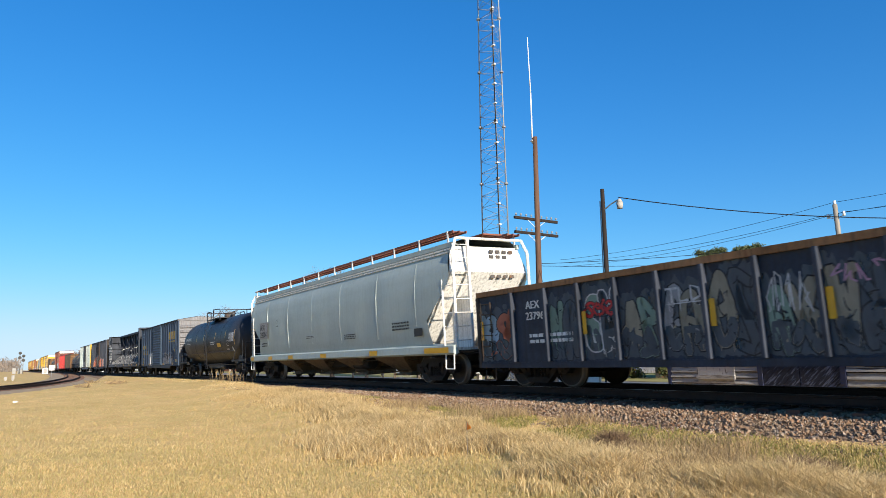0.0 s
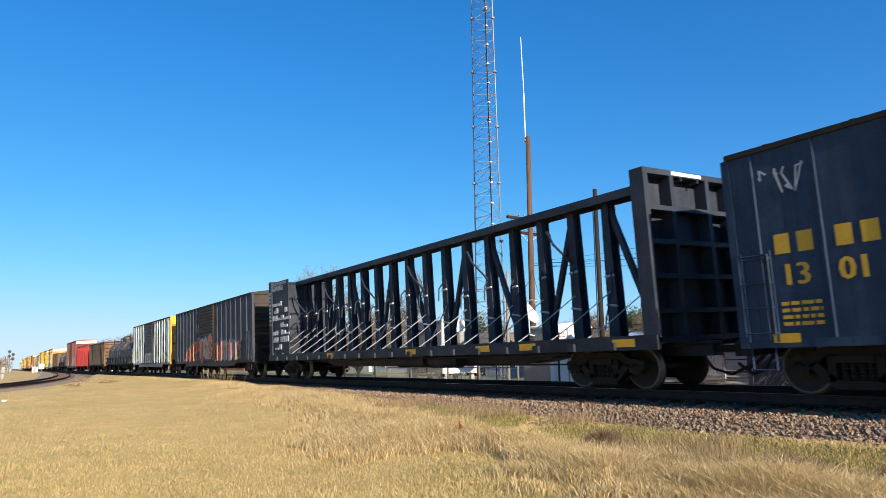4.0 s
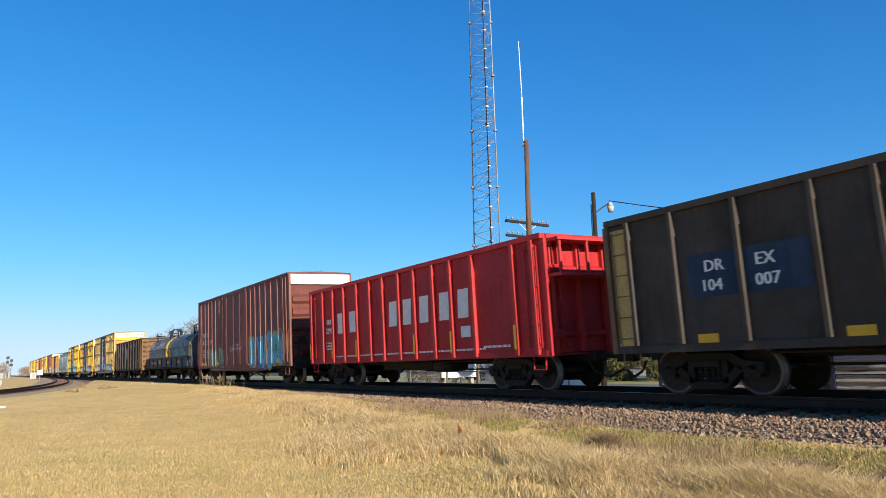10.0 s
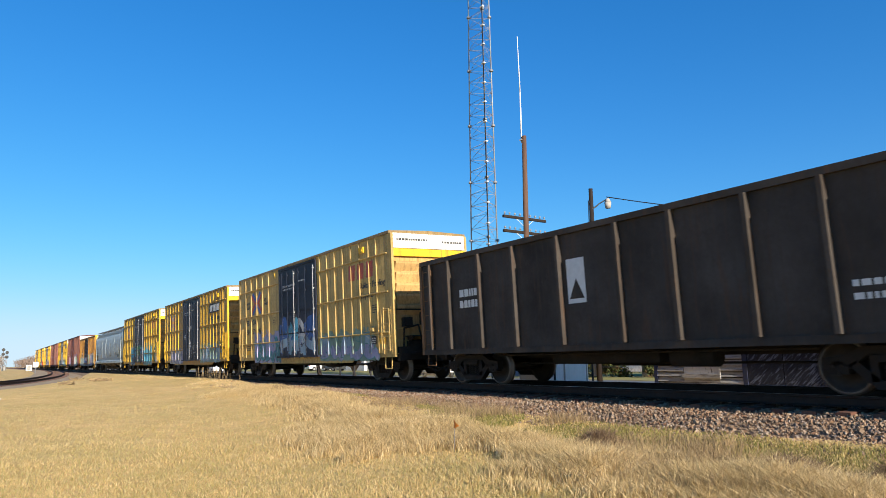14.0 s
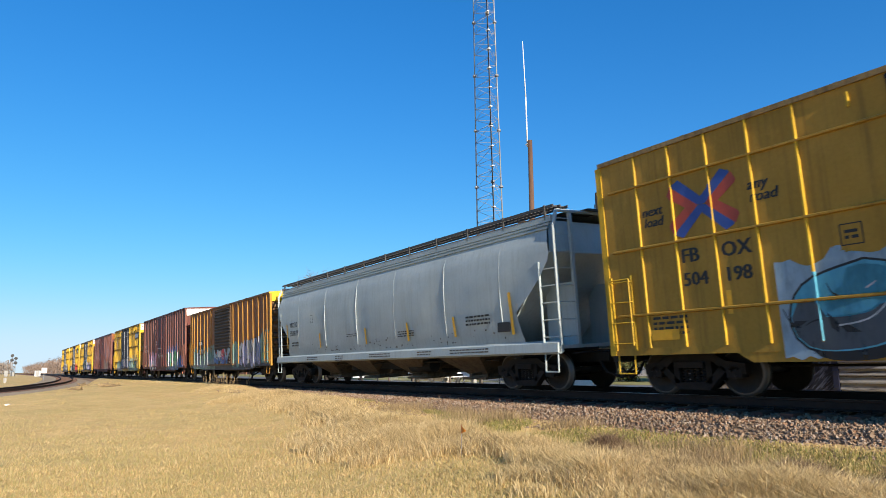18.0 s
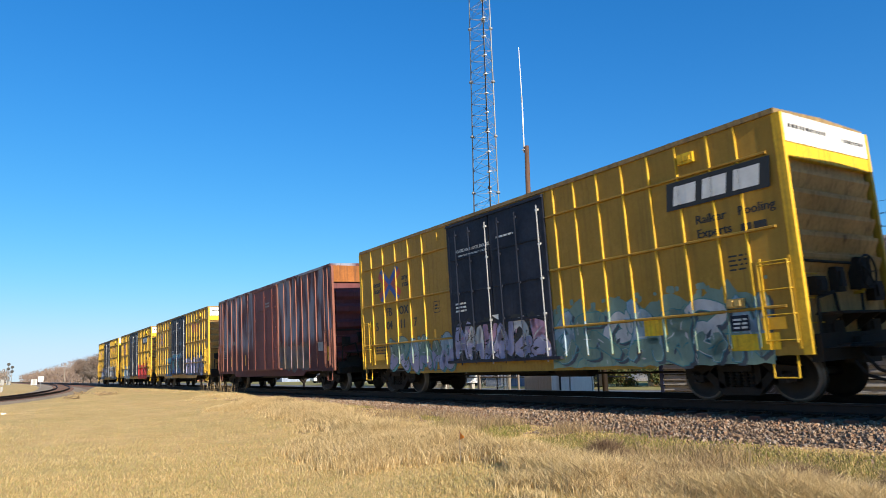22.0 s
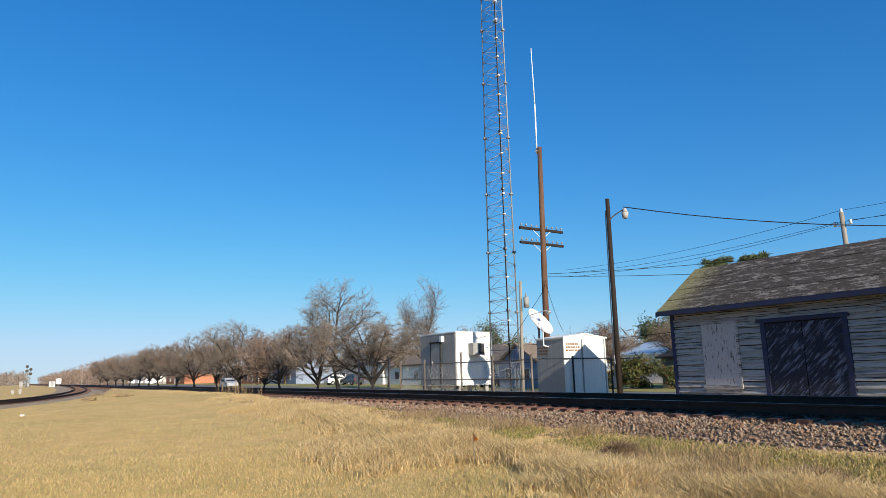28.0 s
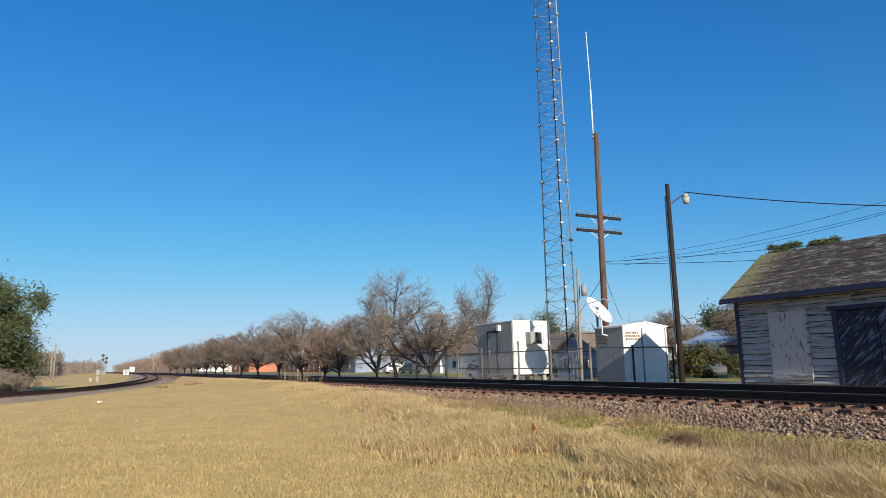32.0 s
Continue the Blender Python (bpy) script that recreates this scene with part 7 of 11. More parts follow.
# ---- centre-beam flat wagon ----
def centre_beam(number, half, label):
    car = thing("centerbeam_flatcar", label, "flat wagon", "wagons of the freight train")
    for s in (-1, 1):
        bm = bmesh.new()
        e = s * half
        a, b = min(e, e - s * 0.35), max(e, e - s * 0.35)
        bx(bm, a, b, -1.5, -1.36, 0.95, 4.52)
        bx(bm, a, b, 1.36, 1.5, 0.95, 4.52)
        bx(bm, min(e - s * 0.3, e - s * 0.35), max(e - s * 0.3, e - s * 0.35), -1.36, 1.36, 0.95, 4.52)
        bx(bm, a, b, -1.36, 1.36, 4.4, 4.52)
        wall = part("bulkhead", bm, M_CBEAM, car, "ribbed dark end bulkhead")
        for z in (1.6, 2.3, 3.0, 3.7):
            bm = bmesh.new()
            bx(bm, a + 0.01, b, -1.355, 1.355, z - 0.05, z + 0.05)
            part("crossbar", bm, M_CBEAM, wall)
        for y in (-0.6, 0.6):
            bm = bmesh.new()
            bx(bm, a + 0.005, b - 0.004, y - 0.06, y + 0.06, 0.95, 4.4)
            part("upright", bm, M_CBEAM, wall)
        bm = bmesh.new()
        bx(bm, e + s * 0.001, e + s * 0.012, -0.6, 0.4, 4.42, 4.5)
        bars(bm, 0, 0, 0, 0, 0)
        part("reflector", bm, M_REFLW, car)
    bm = bmesh.new()
    bx(bm, -half, half, -1.45, 1.45, 0.98, 1.08)
    for s in (-1, 1):
        bx(bm, -half, half, s * 1.5 - 0.05, s * 1.5 + 0.05, 0.85, 1.14)
    part("deck", bm, M_CBEAM, car)
    bm = bmesh.new()
    prism(bm, [(-0.3, 4.32), (-0.3, 4.52), (0.3, 4.52), (0.3, 4.32), (0.26, 4.32), (0.26, 4.47), (-0.26, 4.47), (-0.26, 4.32)], "x", -half, half)
    part("top_beam", bm, M_CBEAM, car, "continuous dark top beam")
    bm = bmesh.new()
    for s in (-1, 1):
        prism(bm, [(-0.17, 1.08), (-0.1, 4.3), (0.1, 4.3), (0.17, 1.08)], "y", s * 0.13 - 0.012, s * 0.13 + 0.012)
    prism(bm, [(-0.02, 1.08), (-0.02, 4.3), (0.02, 4.3), (0.02, 1.08)], "y", -0.12, 0.12)
    me_post = to_mesh("post", bm, M_CBEAM)
    n = 18
    xs = [-half + 1.15 + (2 * half - 2.3) * i / (n - 1) for i in range(n)]
    for x in xs:
        part("post", me_post, None, car, at=(x, 0, 0))
    for i in range(0, n - 1, 2):
        bm = bmesh.new()
        a, b = (xs[i], xs[i + 1]) if i % 4 else (xs[i + 1], xs[i])
        prism(bm, [(a - 0.07, 1.1), (a + 0.07, 1.1), (b + 0.07, 4.3), (b - 0.07, 4.3)], "y", -0.06, 0.06)
        part("diagonal_brace", bm, M_CBEAM, car)
    rng = random.Random(5)
    for i, x in enumerate(xs):
        bm = bmesh.new()
        z = rng.uniform(2.6, 3.0)
        rods(bm, [(x, -0.15, z), (x + 0.35, -0.45, z + 0.12), (x + 0.6, -0.75, z - 0.05), (x + 0.62, -0.8, z - 0.45)], 0.022, 5, 0)
        rods(bm, [(x - 0.12, -0.16, z - 0.05), (x + 0.14, -0.16, z - 0.02)], 0.035, 5, 1)
        rods(bm, [(x - 0.15, -0.16, 1.9), (x + 0.17, -0.16, 1.85)], 0.03, 5, 1)
        rods(bm, [(x, -0.16, 2.2), (x - 0.45, -1.0, 1.5), (x - 0.75, -1.5, 1.12)], 0.014, 5, 1)
        if i % 3 == 0:
            rods(bm, [(x, -0.16, 3.0), (x - 0.35, -0.45, 3.55), (x - 0.5, -0.5, 3.9)], 0.035, 5, 0)
        if i % 3 == 1:
            rods(bm, [(x + 0.1, -0.16, 2.4), (x + 0.5, -0.9, 1.6), (x + 0.7, -1.2, 1.3)], 0.02, 5, 0)
        part("strap", bm, [M_CBEAM, M_SILV], car, "hanging tie-down strap with winch cable")
    bm = bmesh.new()
    bx(bm, -0.1, 0.1, -1.62, -1.54, 0.86, 1.02)
    winch = to_mesh("winch", bm, M_CBEAM)
    for x in xs:
        part("winch", winch, None, car, at=(x, 0, 0))
    for x in (-4.5, 1.5, 5.2, 7.0, 10.0):
        bm = bmesh.new()
        rect(bm, x, x + 0.6, 0.92, 1.08, -1.556)
        part("side_reflector", bm, M_REFL, car)
    bm = bmesh.new()
    bars(bm, -half + 0.06, -half + 0.3, 3.9, 9, -1.506, 0, 0.1, 0.08, 3)
    part("painted_block", bm, SP["white"], car)
    bm = bmesh.new()
    prism(bm, [(-half * 0.7, 0.86), (-half * 0.55, 0.55), (half * 0.55, 0.55), (half * 0.7, 0.86)], "y", -0.5, 0.5)
    part("belly_beam", bm, M_CBEAM, car)
    running_gear(car, number, half - 1.9, half, 0.96, M_CBEAM)
    return car


car = add(centre_beam, 70.3, 92.6, "empty dark centre-beam flatcar with hanging straps")
bm = bmesh.new()
rng = random.Random(12)
for r in range(7):
    u = -11.0
    while u < -8.9:
        w = rng.uniform(0.15, 0.6)
        bx(bm, u, u + w, -1.46, -1.44, 1.35 + r * 0.33, 1.35 + r * 0.33 + rng.uniform(0.08, 0.26)) if rng.random() < 0.55 else None
        u += w + 0.08
letters(bm, "WARNING", -11.0, 4.02, 0.34, -1.466)
bars(bm, -11.0, -9.0, 4.36, 2, -1.466, 0, 0.04, 0.03, 5)
board = bmesh.new()
bx(board, -11.1, -8.8, -1.44, -1.40, 1.1, 4.45)
board = part("side_board", board, M_CBEAM, car, "black side board by the bulkhead")
part("splash", bm, SP["white"], board, "white splashed paint and lettering")

# ---- dark box wagon ----
car = add(box_wagon, 95.2, 112.08, 4.32, "dull dark blue boxcar with orange and white graffiti", M_DBLUE, M_DBLUE,
          [-7.9, -7.0, -6.1, -5.2, -4.3, -3.4, -2.5, 2.2, 3.1, 4.0, 4.9, 5.8, 6.7, 7.7], END_LO, roof_rise=0.16, rib_w=0.06, rib_d=0.08, end_body=M_GONBR, roof_mat=M_UNDER)
sliding_door(car, 1.47, 0.98, 4.12, -1.65, 1.4, M_GONBR, 17, (), "grimy ribbed sliding door")
y = -1.47 - 0.036
graffiti(car, y, -5.3, -1.8, 0.95, 1.75, "nbar", "navy", ("orange", "orange"), "white", 31, 0.44, 0.028, 0.06, tilt=0.75, shade="black", label="orange sprayed forms edged in white")
graffiti(car, -1.47 - 0.135, -1.5, 1.35, 1.0, 2.45, "eos", "navy", ("orange", "sand", "orange"), "white", 32, 0.42, 0.028, 0.06, shade="black", label="orange sprayed forms edged in white")
graffiti(car, y, 1.7, 6.4, 0.95, 2.1, "wrnax", "navy", ("orange", "grey"), "white", 35, 0.4, 0.028, 0.1, shade="black", label="orange and grey sprayed forms")
scrawl(car, y, -7.3, -6.9, 2.6, 3.6, "white", 33, 0.035, 3)
scrawl(car, y, -2.9, -2.2, 2.6, 3.4, "white", 34, 0.05, 3)
flat_reflectors(car, 1.47, 0.98, (-7.8, -5.7, -3.3, 3.0, 6.0), False)

# ---- yellow box wagon hidden under giant black and white lettering ----
car = add(box_wagon, 114.1, 129.72, 4.31, "old yellow boxcar sprayed with giant black-and-white forms", M_YEL, M_HOPW,
          [-7.4, -7.0, -6.2, -5.25, -4.35, -3.5, -2.7, 2.25, 3.2, 4.1, 5.05, 6.0, 6.9, 7.45], END_LOS, roof_rise=0.2, rib_w=0.05, rib_d=0.09, end_body=M_YEND,
          end_top=[(3.75, 4.24, M_YRIB, "bright yellow upper end panel")], low_trim=M_SILLB, roof_mat=M_UNDER, corner=M_YPOST)
sliding_door(car, 1.47, 0.98, 4.1, -1.72, 1.3, M_TANK, 16, (), "black ribbed sliding door", M_GONBR)
y = -1.47 - 0.034
bm = bmesh.new()
mats = [SP["black"], SP["white"], SP["lime"], SP["paleblue"], M_YEL]
rect(bm, -7.7, -1.8, 1.0, 4.15, y, 0)
rect(bm, 1.4, 7.0, 0.9, 4.18, y, 0)
patch(bm, [(6.0, 4.18), (7.0, 3.8), (7.35, 2.5), (6.95, 1.5), (6.85, 0.9), (7.78, 0.9), (7.78, 4.18)], y - 0.001, 2)
yy = y - 0.003
# tall letter-like forms: white on black
def closed(pts):
    return [tuple(p) for p in bent(list(pts) + [pts[0]], 5)][:-1]


for pts in ([(-7.0, 1.05), (-6.15, 1.05), (-6.1, 4.08), (-7.05, 4.08)], [(-6.1, 1.05), (-5.55, 1.2), (-5.45, 4.08), (-6.1, 4.08)],
            [(-4.5, 1.0), (-2.75, 1.0), (-2.7, 1.7), (-3.4, 2.3), (-4.0, 1.9), (-4.5, 2.4)], [(-4.4, 2.9), (-4.0, 3.3), (-3.9, 4.08), (-4.45, 4.08)], [(-2.6, 2.6), (-2.0, 2.9), (-1.85, 4.1), (-2.4, 4.1)]):
    patch(bm, pts, yy, 1)
for pts in ([(-5.6, 1.05), (-4.75, 1.3), (-4.55, 2.2), (-5.0, 2.75), (-4.6, 3.3), (-4.9, 4.0), (-5.6, 4.06)],):
    patch(bm, closed(pts), yy - 0.0005, 1)
for pts in ([(-5.75, 2.95), (-5.3, 3.0), (-5.2, 3.5), (-5.75, 3.6)], [(-5.75, 1.5), (-5.3, 1.6), (-5.25, 2.2), (-5.75, 2.35)]):
    patch(bm, closed(pts), yy - 0.001, 0)
patch(bm, [(-3.95, 3.3), (-3.35, 2.6), (-3.05, 2.75), (-3.2, 2.2), (-3.75, 1.75), (-4.1, 2.4)], yy - 0.001, 3)
# the upright with its bar, a wedge of white at the foot
patch(bm, closed([(1.75, 3.9), (2.7, 4.1), (3.55, 4.05), (3.75, 3.75), (3.6, 3.55), (3.25, 3.75), (3.1, 3.2), (3.25, 1.7), (3.65, 1.35), (3.3, 1.0), (2.85, 1.1), (2.6, 2.0), (2.4, 2.9), (2.3, 3.5), (1.9, 3.35)]), yy, 1)
patch(bm, [(1.42, 3.2), (1.42, 1.15), (2.35, 1.0), (2.1, 1.7)], yy - 0.0005, 1)
patch(bm, closed([(2.75, 1.05), (2.9, 1.6), (2.72, 2.5), (2.5, 1.6)]), yy - 0.001, 0)
# the great ring: a black rim, a white disc and a hooked hollow
patch(bm, [(5.6 + 1.86 * math.cos(t), 2.52 + 1.72 * math.sin(t)) for t in [2 * math.pi * i / 48 for i in range(48)]], yy - 0.0008, 0)
patch(bm, [(5.55 + 1.72 * math.cos(t), 2.52 + 1.6 * math.sin(t)) for t in [2 * math.pi * i / 48 for i in range(48)]], yy - 0.0015, 1)
patch(bm, [(5.68 + 0.74 * math.cos(t), 2.46 + 0.8 * math.sin(t)) for t in [2 * math.pi * i / 36 for i in range(36)]], yy - 0.0025, 0)
patch(bm, bent([(4.88, 2.62), (5.2, 2.6), (5.36, 2.78)], 4) + bent([(5.36, 2.78), (5.38, 2.4), (5.18, 2.14), (4.9, 2.16)], 4), yy - 0.0033, 1)
patch(bm, bent([(6.46, 2.12), (6.2, 2.1), (6.08, 1.9)], 4) + bent([(6.08, 1.9), (6.02, 2.35), (6.2, 2.6), (6.46, 2.62)], 4), yy - 0.0033, 1)
rect(bm, 5.2, 5.85, 0.95, 1.55, yy - 0.005, 4)
rect(bm, -6.8, -5.6, 1.3, 2.15, yy - 0.005, 4)
rect(bm, 6.95, 7.7, 0.95, 1.4, yy - 0.005, 4)
extra = over_ribs(car, bm, y)
big = part("graffiti", bm, mats, car, "giant black and white sprayed forms")
part("rib_overspray", extra, mats, big)
bm = bmesh.new()
for i in range(4):
    rect(bm, -6.6 + i * 0.24, -6.42 + i * 0.24, 1.8, 2.08, yy - 0.008)
letters(bm, "34", -6.6, 1.4, 0.38, yy - 0.008)
letters(bm, "568", -6.1, 1.4, 0.38, yy - 0.008)
part("lettering", bm, M_TXK, car)
for x0, x1, z0, z1, mt, lab in ((6.12, 6.56, 1.5, 1.74, M_TXK, "small black notice plate"), (6.12, 6.78, 1.02, 1.24, SP["slate"], "small slate-grey notice plate")):
    bm = bmesh.new()
    rect(bm, x0, x1, z0, z1, yy - 0.008)
    rect(bm, x0 + 0.06, (x0 + x1) / 2 - 0.02, z0 + 0.07, z0 + 0.1, yy - 0.011, 1)
    rect(bm, (x0 + x1) / 2 + 0.03, x1 - 0.06, z0 + 0.06, z1 - 0.06, yy - 0.011, 1)
    part("notice", bm, [mt, SP["grey"]], car, lab)
graffiti(car, -1.47 - 0.135, -1.5, 1.3, 1.0, 1.62, "enawzs", "white", ("white", "grey"), "black", 41, 0.3, 0.02, 0.3, glint=None, label="small white sprayed forms")
flat_reflectors(car, 1.47, 0.86, (-6.0, -2.4, 0.8, 3.2, 5.4), False)


# ---- coil wagons ----
def coil_wagon(number, half, label, hoods, trough, marks):
    car = thing("coil_car", label, "coil wagon", "wagons of the freight train")

    def ring(x, k=1.0):
        pts = [(x, -1.42 * k, 1.72), (x, -1.42 * k, 2.35)]
        for i in range(1, 12):
            t = math.pi * i / 12
            pts.append((x, -math.cos(t) * 1.42 * k, 2.35 + math.sin(t) * 1.0 * k))
        return pts + [(x, 1.42 * k, 2.35), (x, 1.42 * k, 1.72)]
    for (a, b, mt, bands) in hoods:
        bm = bmesh.new()
        segs = [a] + sorted(sum([[p, q] for p, q in bands], [])) + [b]
        segs = sorted(set(segs))
        for p, q in zip(segs, segs[1:]):
            mi = 1 if any(p >= u - 1e-6 and q <= v + 1e-6 for u, v in bands) else 0
            m = max(1, int((q - p) / 1.0))
            sheet(bm, [ring(p + (q - p) * i / m) for i in range(m + 1)], mi, True)
        for x, s in ((a, 1), (b, -1)):
            vs = [bm.verts.new(p) for p in ring(x)]
            bm.faces.new(vs)
        bmesh.ops.remove_doubles(bm, verts=bm.verts, dist=1e-4)
        hood = part("hood", bm, [mt, M_YPOST], car, "arched steel coil cover")
        bm = bmesh.new()
        for k in range(5):
            u = a + (b - a) * (k + 0.5) / 5
            for i in range(11):
                t0, t1 = math.pi * i / 11, math.pi * (i + 1) / 11
                rod(bm, (u, -math.cos(t0) * 1.43, 2.35 + math.sin(t0) * 1.01), (u, -math.cos(t1) * 1.43, 2.35 + math.sin(t1) * 1.01), 0.014, 4)
        rods(bm, [(a, -1.44, 2.35), (b, -1.44, 2.35)], 0.025, 5)
        part("hood_seam", bm, mt, hood)
        cx = (a + b) / 2
        bm = bmesh.new()
        for x, s in ((a + (b - a) * 0.16, -1), (b - (b - a) * 0.16, 1)):
            for y in (-0.95, 0.95):
                rods(bm, [(x, y, 2.9), (x - s * 0.12 if False else x - 0.18, y, 3.72)], 0.045, 5)
                rods(bm, [(x - 0.15, y, 3.55), (x + 0.9, y * 0.6, 3.45)], 0.03, 5)
                rods(bm, [(x - 0.12, y, 3.5), (x + 0.18, y, 3.05)], 0.03, 5)
        part("hood_guide", bm, M_TANK, hood, "black stacking guides")
        bm = bmesh.new()
        for x in (cx - 0.25, cx + 0.25):
            pts = [(x, -0.35, 3.3), (x, -0.35, 3.75)] + [(x, -0.35 * math.cos(math.pi * i / 6), 3.75 + 0.2 * math.sin(math.pi * i / 6)) for i in range(1, 6)] + [(x, 0.35, 3.75), (x, 0.35, 3.3)]
            rods(bm, pts, 0.05, 6)
            part("lifting_loop", bm, M_TANK, hood, "black lifting loop")
            bm = bmesh.new()
        bx(bm, cx - 1.0, cx + 1.3, -0.4, 0.4, 3.33, 3.42)
        part("lifting_pad", bm, M_TANK, hood)
    bm = bmesh.new()
    for s in (-1, 1):
        bx(bm, -half, half, s * 1.47 - 0.06, s * 1.47 + 0.06, 1.0, 1.66)
        bx(bm, -half, half, s * 1.55 - 0.12, s * 1.55 + 0.1, 1.66, 1.73)
        for i in range(9):
            u = -half + 0.8 + (2 * half - 1.6) * i / 8
            bx(bm, u - 0.04, u + 0.04, s * 1.56 - 0.03, s * 1.56 + 0.03, 1.02, 1.66)
        bx(bm, s * half - 0.04, s * half + 0.04, -1.41, 1.41, 1.1, 1.72)
    bx(bm, -half, half, -1.41, 1.41, 1.0, 1.1)
    part("trough", bm, trough, car, "dark side beam of the coil trough")
    bm = bmesh.new()
    for s in (-1, 1):
        bx(bm, -half - 0.2, half + 0.2, s * 1.5 - 0.16, s * 1.5 + 0.14, 0.92, 0.97)
        bx(bm, min(s * half, s * (half + 0.3)), max(s * half, s * (half + 0.3)), -1.6, 1.6, 0.92, 0.98)
    for i in range(14):
        u = -half + 0.3 + (2 * half - 0.6) * i / 13
        bx(bm, u - 0.05, u + 0.05, -1.6, -1.3, 0.8, 0.92)
    part("walkway", bm, M_UNDER, car)
    for (x, w) in marks:
        bm = bmesh.new()
        rect(bm, x, x + w, 1.28, 1.42, -1.535)
        part("reflector", bm, M_REFL, car)
    running_gear(car, number, half - 1.85, half, 0.9)
    return car


def hood_y(z):
    return -1.42 if z <= 2.35 else -1.42 * math.sqrt(max(0, 1 - ((z - 2.35) / 1.0) ** 2))


def hood_area(car, x0, x1, z0, top, mt):
    """A broad painted field on the curved hood with an uneven upper edge."""
    bm = bmesh.new()
    rows = []
    for k in range(13):
        row = []
        for i in range(41):
            x = x0 + (x1 - x0) * i / 40
            z = z0 + (top(x) - z0) * k / 12
            row.append((x, hood_y(z) - 0.01, z))
        rows.append(row)
    sheet(bm, rows, 0, True)
    return part("painted_field", bm, mt, car, "pale sprayed field on the hood")


def hood_bubbles(car, x0, x1, seed, mt, n=11):
    """Thin sprayed outlines of bulging figures on the curved hood."""
    rng = random.Random(seed)
    bm = bmesh.new()

    def line(pts, width):
        for p, q in zip(pts, pts[1:]):
            d = Vector((q[0] - p[0], q[1] - p[1]))
            if d.length < 1e-4:
                continue
            m = Vector((-d.y, d.x)).normalized() * width / 2
            bm.faces.new([bm.verts.new((u, hood_y(v) - 0.018, v)) for u, v in ((p[0] + m.x, p[1] + m.y), (p[0] - m.x, p[1] - m.y), (q[0] - m.x, q[1] - m.y), (q[0] + m.x, q[1] + m.y))])
    for i in range(n):
        cx, cz = x0 + (x1 - x0) * (i + 0.5) / n + rng.uniform(-0.1, 0.1), rng.uniform(2.0, 2.35)
        rx, rz, a0, sweep = rng.uniform(0.25, 0.42), rng.uniform(0.24, 0.42), rng.uniform(0, 6.28), rng.uniform(3.6, 5.8)
        ph = rng.uniform(0, 6)
        line([(cx + rx * math.cos(a0 + sweep * k / 18) * (1 + 0.25 * math.sin(k * 0.6 + ph)), cz + rz * math.sin(a0 + sweep * k / 18) * (1 + 0.2 * math.sin(k * 0.45 + ph))) for k in range(19)], 0.026)
        if i % 2:
            line([(cx + 0.07 * math.cos(k * 0.7), cz + 0.12 + 0.1 * math.sin(k * 0.7)) for k in range(10)], 0.024)
        line([(cx - 0.2, cz - 0.1), (cx - 0.05, cz - 0.25), (cx + 0.2, cz - 0.15)], 0.022)
    return part("outline_figures", bm, mt, car, "outlined round sprayed figures")


def hood_patch(car, x0, x1, z0, z1, key_or_mat, y_out=0.012):
    """A painted area that follows the curved hood."""
    bm = bmesh.new()
    rows = []
    n = 8
    for k in range(n + 1):
        z = z0 + (z1 - z0) * k / n
        yy = -1.42 if z <= 2.35 else -1.42 * math.sqrt(max(0, 1 - ((z - 2.35) / 1.0) ** 2))
        rows.append([(x0, yy - y_out, z), (x1, yy - y_out, z)])
    sheet(bm, rows, 0, True)
    return part("painted_mark", bm, key_or_mat, car)


car = add(coil_wagon, 130.5, 146.95, "coil wagon with two grey and rust-streaked hoods", [(-8.0, -0.95, M_COILG, []), (-0.75, 8.0, M_COILR, [])], M_COILB,
          [(-7.7, 0.35), (-5.0, 0.3), (-0.4, 0.35), (1.5, 0.8), (4.3, 0.6)])
for x in (-5.1, 2.2):
    for i in range(3):
        hood_patch(car, x + i * 0.42, x + i * 0.42 + 0.32, 2.62, 2.98, M_TXY)
    hood_patch(car, x, x + 1.2, 2.4, 2.5, M_TXY)
scrawl(car, -1.435, -5.9, -3.6, 1.95, 2.34, "white", 51, 0.035, 7)
scrawl(car, -1.435, -3.4, -1.6, 1.85, 2.2, "grey", 54, 0.03, 5)
hood_patch(car, -7.75, -7.35, 1.76, 1.84, M_LORANGE)
graffiti(car, -1.44, 3.4, 7.4, 1.8, 2.34, "caouw", None, ("black", "slate"), "grey", 52, 0.3, 0.02, glint=None, label="faint grey sprayed outlines")
hood_patch(car, -0.3, 0.1, 1.95, 2.2, M_REFL)
hood_patch(car, -7.6, -7.3, 1.9, 2.05, M_REFL)

# ---- brown gondola ----
GR8 = [-6.8, -5.74, -4.4, -3.05, -2.1, -1.2, -0.2, 0.73, 1.7, 2.74, 3.7, 4.94, 6.23]
car = add(gondola, 149.68, 164.38, 3.6, "tall dark brown gondola wagon with a rusty tan end", M_GONBR, M_GONBR, GR8, M_GONEND, M_GONBR,
          [(1.3, 0.3), (1.72, 0.3), (2.14, 0.3), (2.56, 0.3), (2.98, 0.3), (3.36, 0.28)], rib_w=0.11, rib_d=0.13)
y = -1.46 - 0.025
bm = bmesh.new()
rect(bm, -5.5, -3.2, 1.82, 2.62, y, 1)
letters(bm, "DR", -5.15, 2.28, 0.3, y - 0.003)
letters(bm, "EX", -4.15, 2.28, 0.3, y - 0.003)
letters(bm, "104", -5.25, 1.93, 0.3, y - 0.003)
letters(bm, "007", -4.18, 1.93, 0.3, y - 0.003)
